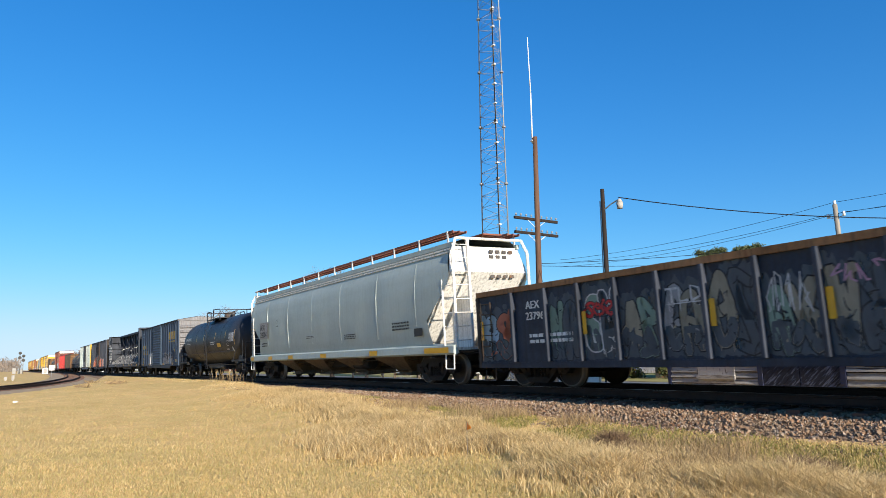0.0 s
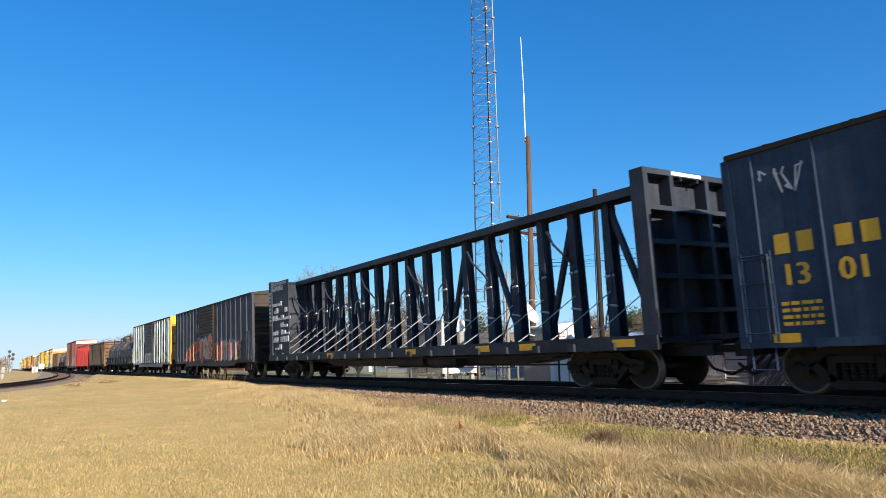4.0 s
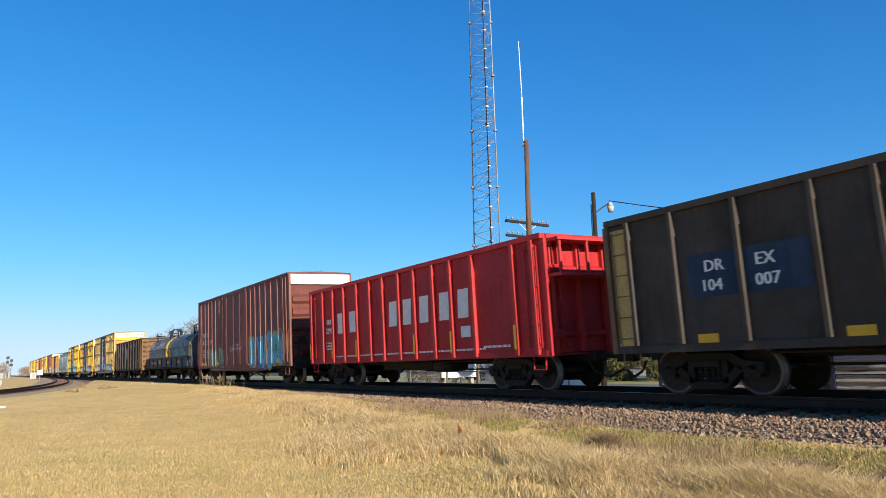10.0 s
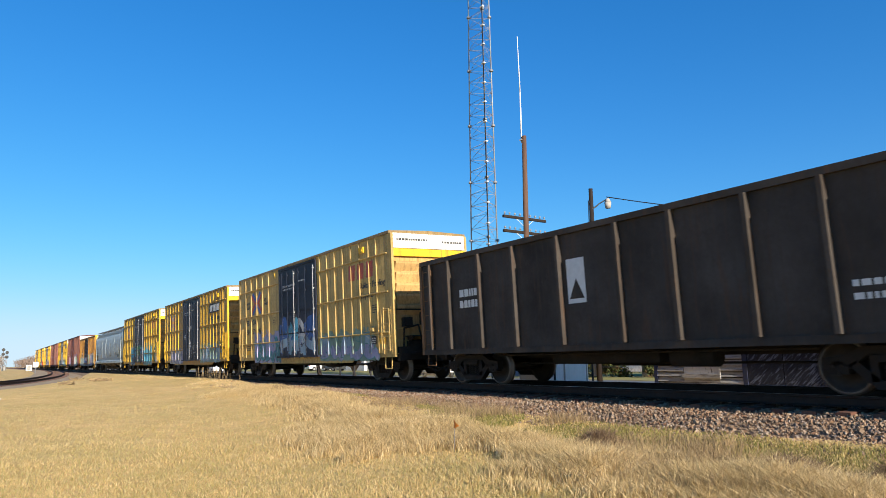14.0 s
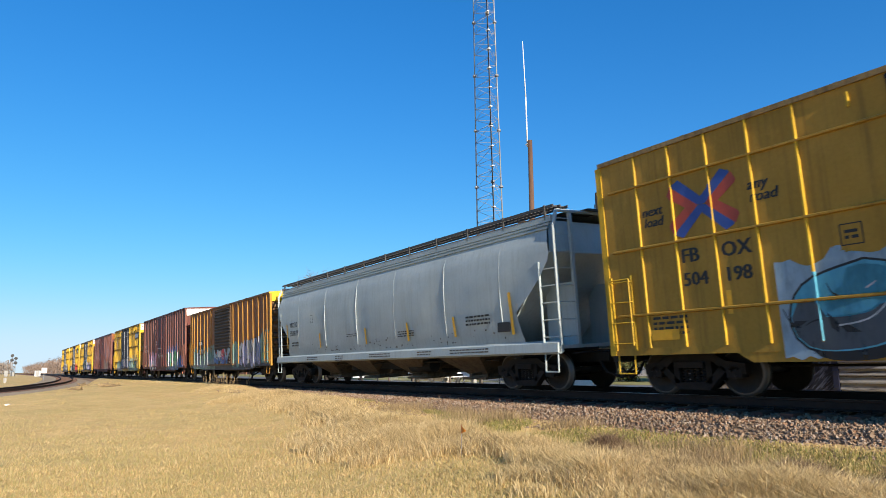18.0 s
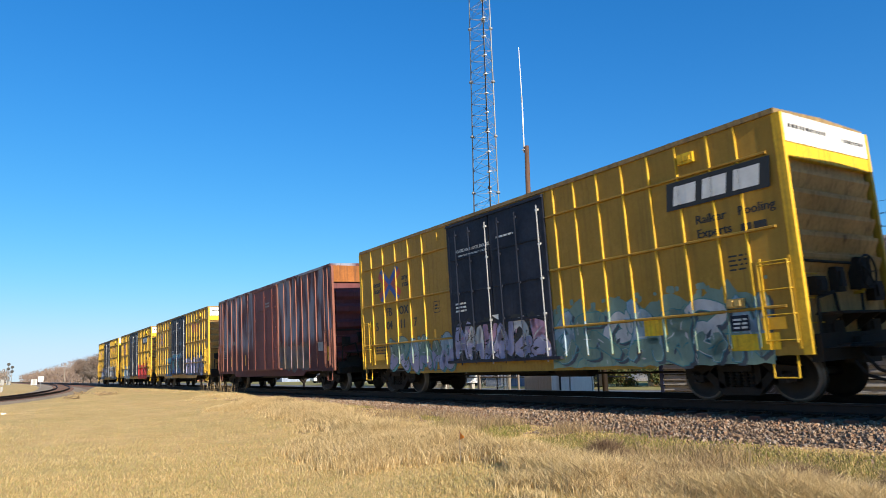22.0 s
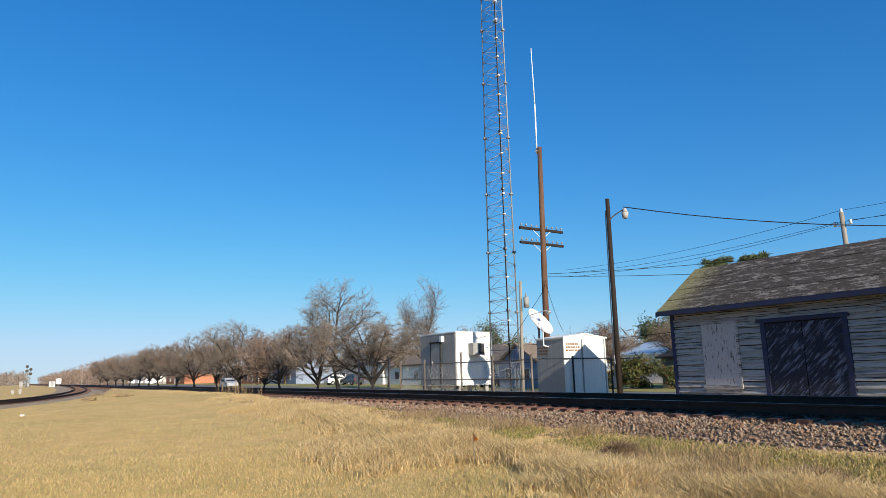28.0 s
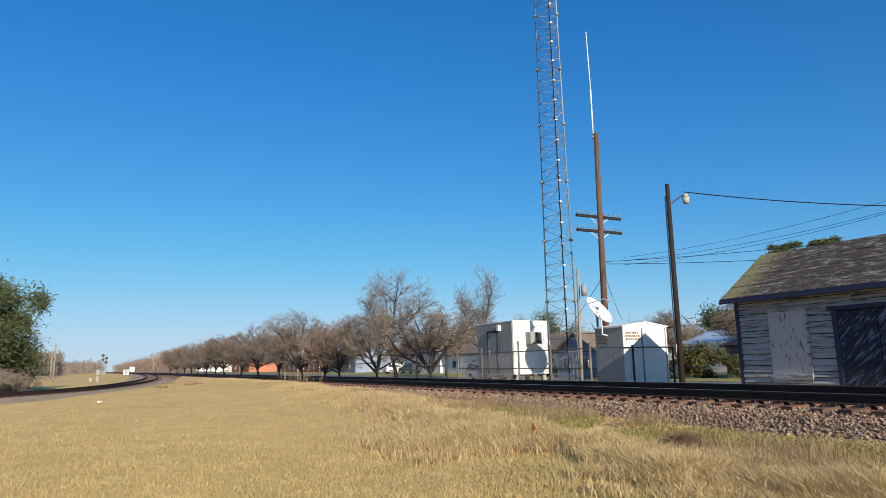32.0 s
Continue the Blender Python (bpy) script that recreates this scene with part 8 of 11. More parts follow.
for u0, u1, w0, w1 in ((5.2, 5.75, 1.6, 1.625), (5.2, 5.75, 1.925, 1.95), (5.2, 5.225, 1.6, 1.95), (5.725, 5.75, 1.6, 1.95)):
    rect(bm, u0, u1, w0, w1, y)
bars(bm, 5.3, 5.65, 1.8, 2, y, 0, 0.04, 0.05, 8)
part("lettering", bm, [M_TXW, M_BLUE], car, "white stencilled number on a dark panel")
flat_reflectors(car, 1.46, 1.0, (-5.2, -2.6, 0.2, 4.3), False)
bm = bmesh.new()
rect(bm, -7.3, -6.85, 1.0, 3.4, y - 0.001)
part("faded_corner", bm, M_CREAM, car, "peeling yellow corner panel")

# ---- red gondola ----
RR = [-6.85, -5.74, -4.8, -3.85, -2.77, -1.78, -0.84, 0.22, 1.17, 2.25, 3.17, 4.23, 5.96, 6.7]
car = add(gondola, 166.5, 180.49, 3.74, "bright red gondola wagon with white block marks", M_RED, M_REDRIB, RR, M_RED, M_RED,
          [(1.35, 0.2), (2.9, 0.2)], rib_w=0.11, rib_d=0.12, taper=False)
y = -1.46 - 0.025
bm = bmesh.new()
for u in (-4.5, -3.5):
    rect(bm, u, u + 0.5, 1.95, 2.7, y)
for u in (-0.55, 0.35, 1.35, 2.45, 3.4):
    rect(bm, u, u + 0.5, 1.98, 2.78, y, 0, 0.05)
letters(bm, "2290", -5.6, 2.0, 0.3, y)
bars(bm, -5.5, -5.0, 2.35, 1, y, 0, 0.18, 0.05, 3)
bars(bm, -5.6, -5.0, 1.6, 3, y, 0, 0.06, 0.05, 4)
rect(bm, 3.5, 3.95, 1.45, 1.75, y, 0)
bars(bm, 4.5, 5.6, 1.12, 1, y, 0, 0.06, 0.05, 5)
part("lettering", bm, [M_TXW, M_RED], car, "large white block marks")
flat_reflectors(car, 1.58, 1.05, (-6.85, -4.8, -2.77, 1.17, 3.17, 5.96), True, 0.09, 0.6)
bm = bmesh.new()
bars(bm, -5.0, 4.6, 1.08, 1, y - 0.002, 0, 0.05, 0.05, 6)
part("small_print", bm, M_TXW, car)
bm = bmesh.new()
bx(bm, 7.0, 7.55, -1.4, 1.4, 2.7, 2.78)
for yv in (-1.3, -0.4, 0.5, 1.3):
    bx(bm, 7.0, 7.12, yv - 0.06, yv + 0.06, 0.9, 3.6)
    bx(bm, 7.4, 7.46, yv - 0.03, yv + 0.03, 2.75, 3.6)
bx(bm, 7.0, 7.5, -1.4, 1.4, 3.55, 3.62)
part("end_frame", bm, M_REDRIB, car, "red end platform frame")
bm = bmesh.new()
letters(bm, "2290", 0, 0, 0.28, 0)
part("end_lettering", bm, M_TXW, car, at=Matrix.Translation((7.14, 0.55, 3.05)) @ pose(0, 0, 0, 0, 0, 90))

# ---- tall brown box wagon ----
BRR = [-7.4, -7.05, -6.25, -5.47, -4.7, -3.93, -3.17, -2.45, 2.5, 3.2, 3.95, 4.72, 5.5, 6.38, 7.08, 7.45]
car = add(box_wagon, 182.95, 198.45, 4.92, "tall oxide-brown boxcar with blue graffiti along the foot", M_BROWN, M_BRRIB, BRR, END_HI, rib_w=0.045, rib_d=0.064, end_body=M_REDBR,
          end_top=[(4.38, 4.83, M_WHITE, "white upper end panel")])
sliding_door(car, 1.47, 1.0, 4.74, -1.8, 1.75, M_BROWN, 5, (-1.35, -0.1, 1.0), "brown panelled plug door", M_REDBR, True)
y = -1.47 - 0.036
bm = bmesh.new()
letters(bm, "TO", -6.88, 2.66, 0.36, y)
letters(bm, "FX", -5.96, 2.66, 0.36, y)
letters(bm, "88", -6.88, 2.22, 0.37, y)
letters(bm, "72", -5.96, 2.22, 0.37, y)
letters(bm, "10", -5.15, 2.22, 0.37, y)
bars(bm, -6.8, -6.4, 1.85, 5, y, 0, 0.05, 0.05, 2)
bars(bm, -5.9, -5.5, 1.85, 5, y, 0, 0.05, 0.05, 3)
bars(bm, -1.75, -1.45, 2.8, 2, y - 0.06, 0, 0.12, 0.1, 4)
rect(bm, 6.0, 6.45, 1.95, 2.25, y)
lettering(bm, M_TXW, car, y, "white stencilled number")
graffiti(car, y, 2.15, 3.2, 0.74, 2.35, "us", None, ("cyan", "skyblue"), "black", 61, 0.5, 0.03, low="skyblue", glint="white", halo="yellow", label="turquoise sprayed form with black cracks")
graffiti(car, y, 3.4, 4.6, 0.74, 2.3, "vu", "blue", ("skyblue", "cyan"), "black", 66, 0.5, 0.03, 0.05, low="skyblue", label="turquoise sprayed forms with black cracks")
graffiti(car, y, 4.75, 6.95, 0.74, 2.45, "sco", None, ("skyblue", "cyan"), "black", 62, 0.55, 0.03, low="skyblue", halo="yellow", label="large turquoise sprayed figure with a yellow edge")
graffiti(car, y, -5.3, -2.3, 0.74, 2.05, "vmnL", None, ("sage",), "sage", 63, 0.42, 0.02, glint=None, straight=True, overlap=0.16, label="flat sage-green sprayed forms")
scrawl(car, y, 6.95, 7.6, 1.3, 2.4, "yellow", 64, 0.035, 5)
scrawl(car, -1.47 - 0.1, -1.0, 1.4, 1.6, 2.1, "white", 65, 0.05, 6)
flat_reflectors(car, 1.47, 0.98, (-6.9, -6.2, -3.5, 6.3), False, 0.12, 0.5)

# ---- second coil wagon ----
car = add(coil_wagon, 200.5, 215.2, "blue-grey coil wagon with yellow-banded hoods and pale graffiti", [(-7.2, -0.3, M_COILG, [(-0.95, -0.3)]), (0.1, 7.15, M_COILB, [(0.1, 0.75), (6.3, 6.8)])], M_DBLUE,
          [(-6.9, 0.35), (-2.6, 0.4), (0.3, 0.45), (3.6, 0.5), (6.9, 0.3)])
hood_area(car, -7.1, -1.25, 1.76, lambda x: 2.78 + 0.14 * math.sin(x * 1.7) + 0.07 * math.sin(x * 5.3), M_WORNW)
hood_bubbles(car, -6.9, -1.4, 17, SP["black"])
for i in range(3):
    hood_patch(car, 2.6 + i * 0.42, 2.92 + i * 0.42, 2.75, 3.05, M_COILG)
graffiti(car, -1.436, 1.4, 5.6, 1.8, 2.32, "wseob", None, ("slate", "teal"), "paleblue", 68, 0.3, 0.02, glint=None, label="faint blue sprayed outlines")
bm = bmesh.new()
for i in range(4):
    rect(bm, -5.6 + i * 0.24, -5.42 + i * 0.24, 1.25, 1.45, -1.536)
letters(bm, "498762", -4.45, 1.22, 0.32, -1.536)
bars(bm, -2.9, -1.9, 1.5, 2, -1.536, 0, 0.06, 0.05, 9)
part("lettering", bm, M_TXY, car, "yellow number on the side beam")
hood_patch(car, 6.95, 7.14, 1.75, 2.1, M_REFL)

# ---- second brown gondola ----
car = add(gondola, 218.12, 232.27, 3.58, "dark brown gondola wagon with bowed sides and tan end", M_GONBR, M_GONBR, [-6.6, -5.63, -4.2, -2.8, -1.2, 0.55, 1.9, 3.45, 4.75, 5.9, 6.7], M_GONEND, M_GONBR,
          [(1.3, 0.3), (1.72, 0.3), (2.14, 0.3), (2.56, 0.3), (2.98, 0.3), (3.36, 0.28)], rib_w=0.12, rib_d=0.14)
y = -1.46 - 0.025
bm = bmesh.new()
rect(bm, -1.0, -0.45, 1.9, 2.9, y)
patch(bm, [(-0.95, 2.0), (-0.5, 2.0), (-0.72, 2.45)], y - 0.003, 1)
bars(bm, -5.2, -4.4, 2.4, 2, y, 0, 0.2, 0.1, 2)
bars(bm, 5.0, 5.6, 1.7, 2, y, 0, 0.1, 0.1, 3)
part("lettering", bm, [M_TXW, M_GONBR], car)
flat_reflectors(car, 1.46, 1.0, (6.35,), True, 0.35, 0.25)

def block_piece(car, y, x0, x1, z0, z1, n, seed):
    """A sprayed row of faceted blocks: a pale top band, then facets of blue, green and teal between white and dark edges."""
    rng = random.Random(seed)
    bm = bmesh.new()
    h, cell = z1 - z0, (x1 - x0) / n
    band = z1 - h * 0.3
    patch(bm, [(x0, z0), (x1, z0), (x1, z1 + 0.05), (x0, z1)], y, 3)
    patch(bm, [(x0 + 0.03, band), (x1, band + 0.02), (x1, z1), (x0 + 0.03, z1 - 0.05)], y - 0.0005, 1)
    for i in range(n):
        a, b = x0 + cell * (i + 0.04), x0 + cell * (i + 0.96)
        m, c = (a + b) / 2, z0 + h * rng.uniform(0.3, 0.42)
        for pts, mi in (([(a, z0), (b, z0), (m, c)], 2), ([(a, z0), (m, c), (m - cell * 0.1, band), (a, band)], 4), ([(b, z0), (b, band), (m + cell * 0.1, band), (m, c)], 5),
                        ([(m - cell * 0.1, band), (m, c), (m + cell * 0.1, band)], 1), ([(a + 0.05, band), (m, band), (m - 0.1, band + h * 0.16), (a + 0.12, band + h * 0.16)], 2),
                        ([(m + 0.05, band), (b - 0.08, band), (b - 0.2, band + h * 0.2)], 5)):
            patch(bm, pts, y - 0.001, mi)
        patch(bm, [(m - cell * 0.08, z0 + h * 0.42), (m + cell * 0.09, z0 + h * 0.42), (m + cell * 0.09, z0 + h * 0.62), (m - cell * 0.08, z0 + h * 0.62)], y - 0.002, 0)
        for p, q in (((a, z0), (a, band)), ((b, z0 + 0.1), (b, band))):
            stroke(bm, [p, q], 0.05, y - 0.0025, 0)
            stroke(bm, [(p[0] + 0.05, p[1]), (q[0] + 0.05, q[1])], 0.025, y - 0.003, 3)
    stroke(bm, [(x0, band), (x1, band + 0.02)], 0.035, y - 0.0032, 0)
    stroke(bm, [(x0, z1 - 0.03), (x1, z1 + 0.03)], 0.04, y - 0.0035, 3)
    return part("graffiti", bm, [SP["black"], SP["cyan"], SP["blue"], SP["paleblue"], SP["teal"], SP["slate"]], car, "sprayed graffiti of faceted blocks")


# ---- yellow pool wagons ----
car = add(yellow_wagon, 234.15, 249.93, "505096", M_CREAM, "none", "sun-faded yellow boxcar with a dark plug door and pale blue graffiti")
graffiti(car, -1.507, -5.6, -2.15, 0.72, 1.9, "cusow", "lilac", ("lilac", "teal", "lilac"), "cyan", 81, 0.36, 0.022, 0.2, low="teal", shade="slate", label="lilac and teal sprayed waves")
graffiti(car, -1.55, -2.0, 1.8, 1.0, 2.6, "ansb", "navy", ("blue", "cyan", "white"), "black", 82, 0.36, 0.03, 0.1, low="paleblue", label="blue and white sprayed forms on the door")
graffiti(car, -1.507, 2.2, 6.6, 0.74, 1.7, "eamuo", "sage", ("paleblue", "sage"), "teal", 83, 0.34, 0.022, 0.15, low="lilac")
car = add(yellow_wagon, 252.26, 267.62, "505237", M_YELT, "black", "yellow boxcar with a dark plug door and grey-white graffiti")
graffiti(car, -1.507, 2.1, 6.3, 0.8, 1.8, "coensa", "sage", ("sage", "grey", "paleblue"), "grey", 84, 0.34, 0.02, 0.12, glint=None, low="paleblue", label="pale green sprayed outlines")
graffiti(car, -1.507, -6.0, -2.3, 0.74, 1.6, "amwuzx", "grey", ("white", "lilac"), "slate", 85, 0.3, 0.022, 0.25, glint=None, label="pale scuffed sprayed forms")
scrawl(car, -1.55, -1.2, 0.2, 2.7, 3.2, "white", 86, 0.04, 5)
scrawl(car, -1.55, -1.2, 1.4, 1.2, 2.0, "grey", 87, 0.05, 7)
car = add(yellow_wagon, 269.92, 285.6, "504198", M_YEL, "red", "yellow boxcar with turquoise and green graffiti", split=(3, 3), start=-6.0, shift=-0.15)
graffiti(car, -1.507, -4.15, -2.1, 0.72, 2.2, "o", "paleblue", ("cyan",), "black", 88, 0.3, 0.04, 0.1, low="slate", shade="black", label="turquoise sprayed ring with black outline")
graffiti(car, -1.55, -2.0, 1.8, 1.0, 2.2, "rxm", "green", ("cyan", "green", "cyan"), "black", 89, 0.34, 0.035, 0.12, low="slate", shade="black", label="turquoise sprayed forms on a green cloud")
graffiti(car, -1.507, 1.9, 5.2, 0.7, 2.2, "nFTT", "teal", ("cyan", "cyan"), "black", 90, 0.5, 0.035, 0.22, low="slate", shade="grey", straight=True, overlap=0.14, label="broad turquoise sprayed blocks over grey with green puffs")
graffiti(car, -1.507, 6.35, 7.6, 0.95, 2.1, "L", "green", ("white",), "paleblue", 91, 0.2, 0.03, 0.2, low="paleblue")

car = add(hopper_wagon, 287.28, 305.9, "pale grey covered hopper wagon with dark roof walkways", M_HOPG, M_WALKD, M_HOPG, "350977", False, M_BAYD)
for u, z in ((-7.9, 1.55), (-4.3, 1.5), (-0.3, 1.5), (2.6, 1.5), (5.2, 1.5), (7.75, 1.45)):
    bm = bmesh.new()
    stroke(bm, [(u, z), (u - 0.09, z + (0.5 if abs(u) < 7 else 1.0))], 0.11, -1.545)
    part("reflector", bm, M_REFL, car, "yellow reflective strip")

# ---- rusted yellow box wagon ----
car = add(box_wagon, 306.96, 322.55, 4.31, "rust-stained yellow boxcar with a ribbed brown door and graffiti", M_ORANGE, M_OPOST,
          [-7.42, -6.84, -6.02, -5.23, -4.33, -3.58, -2.72, 1.85, 2.81, 3.63, 4.45, 5.3, 6.15, 6.95, 7.45], END_LO, roof_rise=0.12, rib_w=0.045, rib_d=0.065, end_body=M_GONEND, low_trim=M_COILB,
          end_top=[(3.85, 4.24, M_YRIB, "bright yellow upper end panel")], roof_mat=M_GONEND)
sliding_door(car, 1.47, 0.98, 4.1, -1.72, 1.42, M_GONBR, 18, (), "brown ribbed sliding door", M_GONEND)
y = -1.47 - 0.034
graffiti(car, y, -7.0, -2.0, 0.74, 1.85, "aesunor", "sage", ("sage", "grey", "teal"), "slate", 101, 0.34, 0.022, 0.2, low="grey", glint="paleblue", label="sage-green sprayed forms")
graffiti(car, -1.61, -1.6, 1.3, 1.0, 1.8, "mwsv", None, ("paleblue", "white", "red"), "slate", 102, 0.3, 0.03, low="blue", label="smeared pale blue and red sprayed forms")
graffiti(car, y, 1.62, 2.75, 0.74, 2.1, "u", None, ("sage",), "teal", 103, 0.55, 0.03, glint="lime")
graffiti(car, y, 2.9, 6.3, 0.74, 2.15, "cmarn", None, ("white", "lilac", "grey"), "black", 104, 0.42, 0.032, tilt=0.15, low="lilac", shade="slate", label="whitish sprayed letter forms outlined in black")
graffiti(car, y, 6.5, 7.5, 0.95, 2.3, "n", "teal", ("sage",), "teal", 105, 0.3, 0.03, 0.2, low="lime")
bm = bmesh.new()
rect(bm, -5.75, -4.7, 1.55, 2.5, y - 0.012, 1)
bars(bm, -5.65, -4.8, 2.2, 1, y - 0.015, 0, 0.2, 0.08, 3)
letters(bm, "30", -5.6, 1.68, 0.36, y - 0.015)
letters(bm, "73", -5.1, 1.68, 0.36, y - 0.015)
part("lettering", bm, [M_TXW, M_TXK], car, "white number on a black patch")

# ---- red-brown box wagon ----
car = add(box_wagon, 324.3, 339.85, 4.93, "tall red-brown boxcar with colourful graffiti", M_REDBR, M_BRRIB,
          [-7.42, -7.05, -6.3, -5.57, -4.9, -4.2, -3.46, -2.6, 1.75, 2.53, 3.25, 3.98, 4.77, 5.55, 6.28, 7.08], END_HI, rib_w=0.045, rib_d=0.064,
          end_top=[(4.38, 4.84, M_WHITE, "white upper end panel")])
sliding_door(car, 1.47, 1.0, 4.74, -1.7, 1.5, M_BROWN, 5, (-1.35, 0.4, 1.3), "red-brown panelled plug door", M_REDBR, True)
y = -1.47 - 0.036
bm = bmesh.new()
rect(bm, -7.0, -6.85, 2.55, 2.8, y)
rect(bm, -6.78, -6.6, 2.55, 2.8, y)
letters(bm, "473", -7.0, 2.2, 0.32, y)
letters(bm, "242", -6.2, 2.2, 0.32, y)
bars(bm, -2.4, -1.9, 2.9, 2, y, 0, 0.1, 0.12, 5)
bars(bm, -1.2, 0.3, 2.35, 1, -1.59, 0, 0.05, 0.05, 6)
bars(bm, 0.2, 0.8, 1.8, 2, -1.59, 0, 0.06, 0.06, 7)
lettering(bm, M_TXW, car, y, "white stencilled number")
graffiti(car, y, -5.25, -1.9, 0.74, 2.1, "oco", None, ("pink", "pink"), "black", 111, 0.62, 0.035, glint=None, low="white", label="round pale pink sprayed bubbles outlined in black")
graffiti(car, y, 1.75, 5.65, 0.72, 2.1, "rnvaw", "blue", ("green", "white", "white", "green"), "paleblue", 112, 0.4, 0.03, 0.34, low="grey", shade="navy", label="spiky green and white sprayed forms on a blue cloud")
graffiti(car, y + 0.001, 5.5, 7.2, 0.9, 1.55, "z", "blue", ("blue",), "blue", 115, 0.1, 0.01, 0.2, glint=None, label="blue overspray")
scrawl(car, -1.59, -0.9, 0.0, 1.6, 2.0, "white", 113, 0.04, 4)
scrawl(car, -1.59, 0.2, 0.6, 3.0, 3.3, "white", 114, 0.035, 3)
flat_reflectors(car, 1.47, 0.98, (-6.9, -5.4, -3.8, 0.3, 3.6), False, 0.12, 0.5)

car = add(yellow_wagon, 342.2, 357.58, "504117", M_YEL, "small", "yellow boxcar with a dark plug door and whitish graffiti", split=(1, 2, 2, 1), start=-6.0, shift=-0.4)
graffiti(car, -1.507, -5.9, -2.1, 0.74, 1.78, "bsoanc", None, ("sage", "sage", "paleblue"), "slate", 121, 0.4, 0.022, 0.25, glint="white", low="lilac", shade="teal", label="sage and lilac sprayed forms")
graffiti(car, -1.55, -2.0, 1.8, 0.95, 1.95, "awmnsb", "black", ("lilac", "white", "pink"), "black", 122, 0.36, 0.03, 0.1, low="lilac", label="lilac and white sprayed forms on the door")
graffiti(car, -1.507, 1.9, 7.1, 0.72, 1.9, "oecabsn", "sage", ("paleblue", "sage", "white"), "teal", 123, 0.34, 0.02, 0.2, glint="white", low="sage", shade="slate", label="pale green and white sprayed forms")
bm = bmesh.new()
rect(bm, 4.55, 5.1, 1.28, 1.62, -1.515)
rect(bm, 6.35, 7.3, 0.92, 1.2, -1.515)
part("patch", bm, M_YRIB, car, "fresh yellow paint patches")

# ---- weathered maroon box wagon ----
# orange end strip paints in sunlight above the shadow of the wagon ahead
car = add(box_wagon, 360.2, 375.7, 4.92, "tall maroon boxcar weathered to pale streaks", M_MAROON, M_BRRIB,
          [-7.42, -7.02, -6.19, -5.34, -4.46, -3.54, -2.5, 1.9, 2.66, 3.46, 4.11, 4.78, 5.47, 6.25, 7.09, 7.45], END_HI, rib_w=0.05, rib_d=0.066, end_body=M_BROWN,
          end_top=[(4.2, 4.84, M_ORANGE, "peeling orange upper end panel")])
sliding_door(car, 1.47, 1.0, 4.74, -1.5, 1.75, M_BROWN, 5, (-1.1, 0.3, 1.4), "maroon panelled plug door", M_REDBR, True)
y = -1.47 - 0.036
bm = bmesh.new()
letters(bm, "TR", -5.95, 2.68, 0.34, y)
letters(bm, "10", -6.85, 2.25, 0.35, y)
letters(bm, "02", -5.95, 2.25, 0.35, y)
letters(bm, "81", -5.05, 2.3, 0.35, y)
bars(bm, -6.8, -6.3, 2.05, 5, y, 0, 0.05, 0.05, 5)
rect(bm, 6.35, 6.85, 1.6, 1.95, y)
bars(bm, 0.4, 0.9, 4.0, 2, -1.59, 0, 0.08, 0.06, 7)
lettering(bm, SP["grey"], car, y, "faded white number")
flat_reflectors(car, 1.47, 1.2, (-5.5, -3.0, 0.9, 3.2, 5.3, 7.3), True, 0.12, 0.55)
graffiti(car, y, 1.9, 5.4, 0.95, 1.9, "ocone", "brown", ("mauve", "mauve"), "slate", 131, 0.42, 0.016, 0.2, glint=None, low="brown", shade="slate", label="faint mauve sprayed outlines")

car = add(yellow_wagon, 378.2, 393.6, "505868", M_YELT, "line", "yellow boxcar with blue and green block graffiti", split=(1, 2, 2, 1), start=-6.0, shift=-0.45)
block_piece(car, -1.507, -4.3, -2.12, 0.8, 2.1, 2, 141)
block_piece(car, -1.552, -2.0, 0.9, 0.99, 2.3, 2, 142)
graffiti(car, -1.507, 2.0, 6.5, 0.84, 2.02, "KNIFE", "navy", ("lilac",), "white", 143, 0.36, 0.045, 0.36, low="blue", shade="blue", straight=True, overlap=0.06, label="big lilac sprayed block letters on a dark blue cloud")
graffiti(car, -1.55, 0.25, 1.05, 2.95, 3.17, "KNIFE", None, ("paleblue",), "paleblue", 145, 0.12, 0.0, glint=None, straight=True, label="thin pale sprayed letters")
scrawl(car, -1.55, -1.1, -0.3, 2.85, 3.15, "paleblue", 146, 0.022, 5)
scrawl(car, -1.55, 0.5, 1.6, 1.95, 2.5, "white", 147, 0.03, 7)
scrawl(car, -1.507, 6.95, 7.5, 2.9, 3.5, "black", 144, 0.035, 5)
car = add(yellow_wagon, 396.1, 411.5, "504559", M_YEL, "black", "yellow boxcar with pale blue and red sprayed patches")
graffiti(car, -1.507, -5.4, -2.1, 0.75, 1.7, "vnu", "paleblue", ("paleblue", "grey"), "paleblue", 151, 0.4, 0.02, 0.35, glint=None, label="pale blue worn sprayed patch")
graffiti(car, -1.507, 1.95, 6.0, 0.7, 1.85, "mnmu", "red", ("red", "red"), "darkred", 152, 0.5, 0.012, 0.25, glint=None, label="solid red sprayed block")
scrawl(car, -1.55, -1.1, -0.2, 1.9, 2.35, "paleblue", 153, 0.05, 5)
bm = bmesh.new()
rect(bm, -2.9, -2.45, 1.25, 1.6, -1.52)
part("worn_panel", bm, M_GONBR, car)
car = add(yellow_wagon, 413.72, 428.95, "505318", M_YEL, "line", "last yellow boxcar with black and white graffiti along its foot")
graffiti(car, -1.507, 2.0, 6.9, 0.74, 2.25, "wxasvmz", "black", ("white", "grey"), "black", 161, 0.3, 0.03, 0.2, low="grey", shade="slate", overlap=0.22, label="tangled black and white sprayed forms")
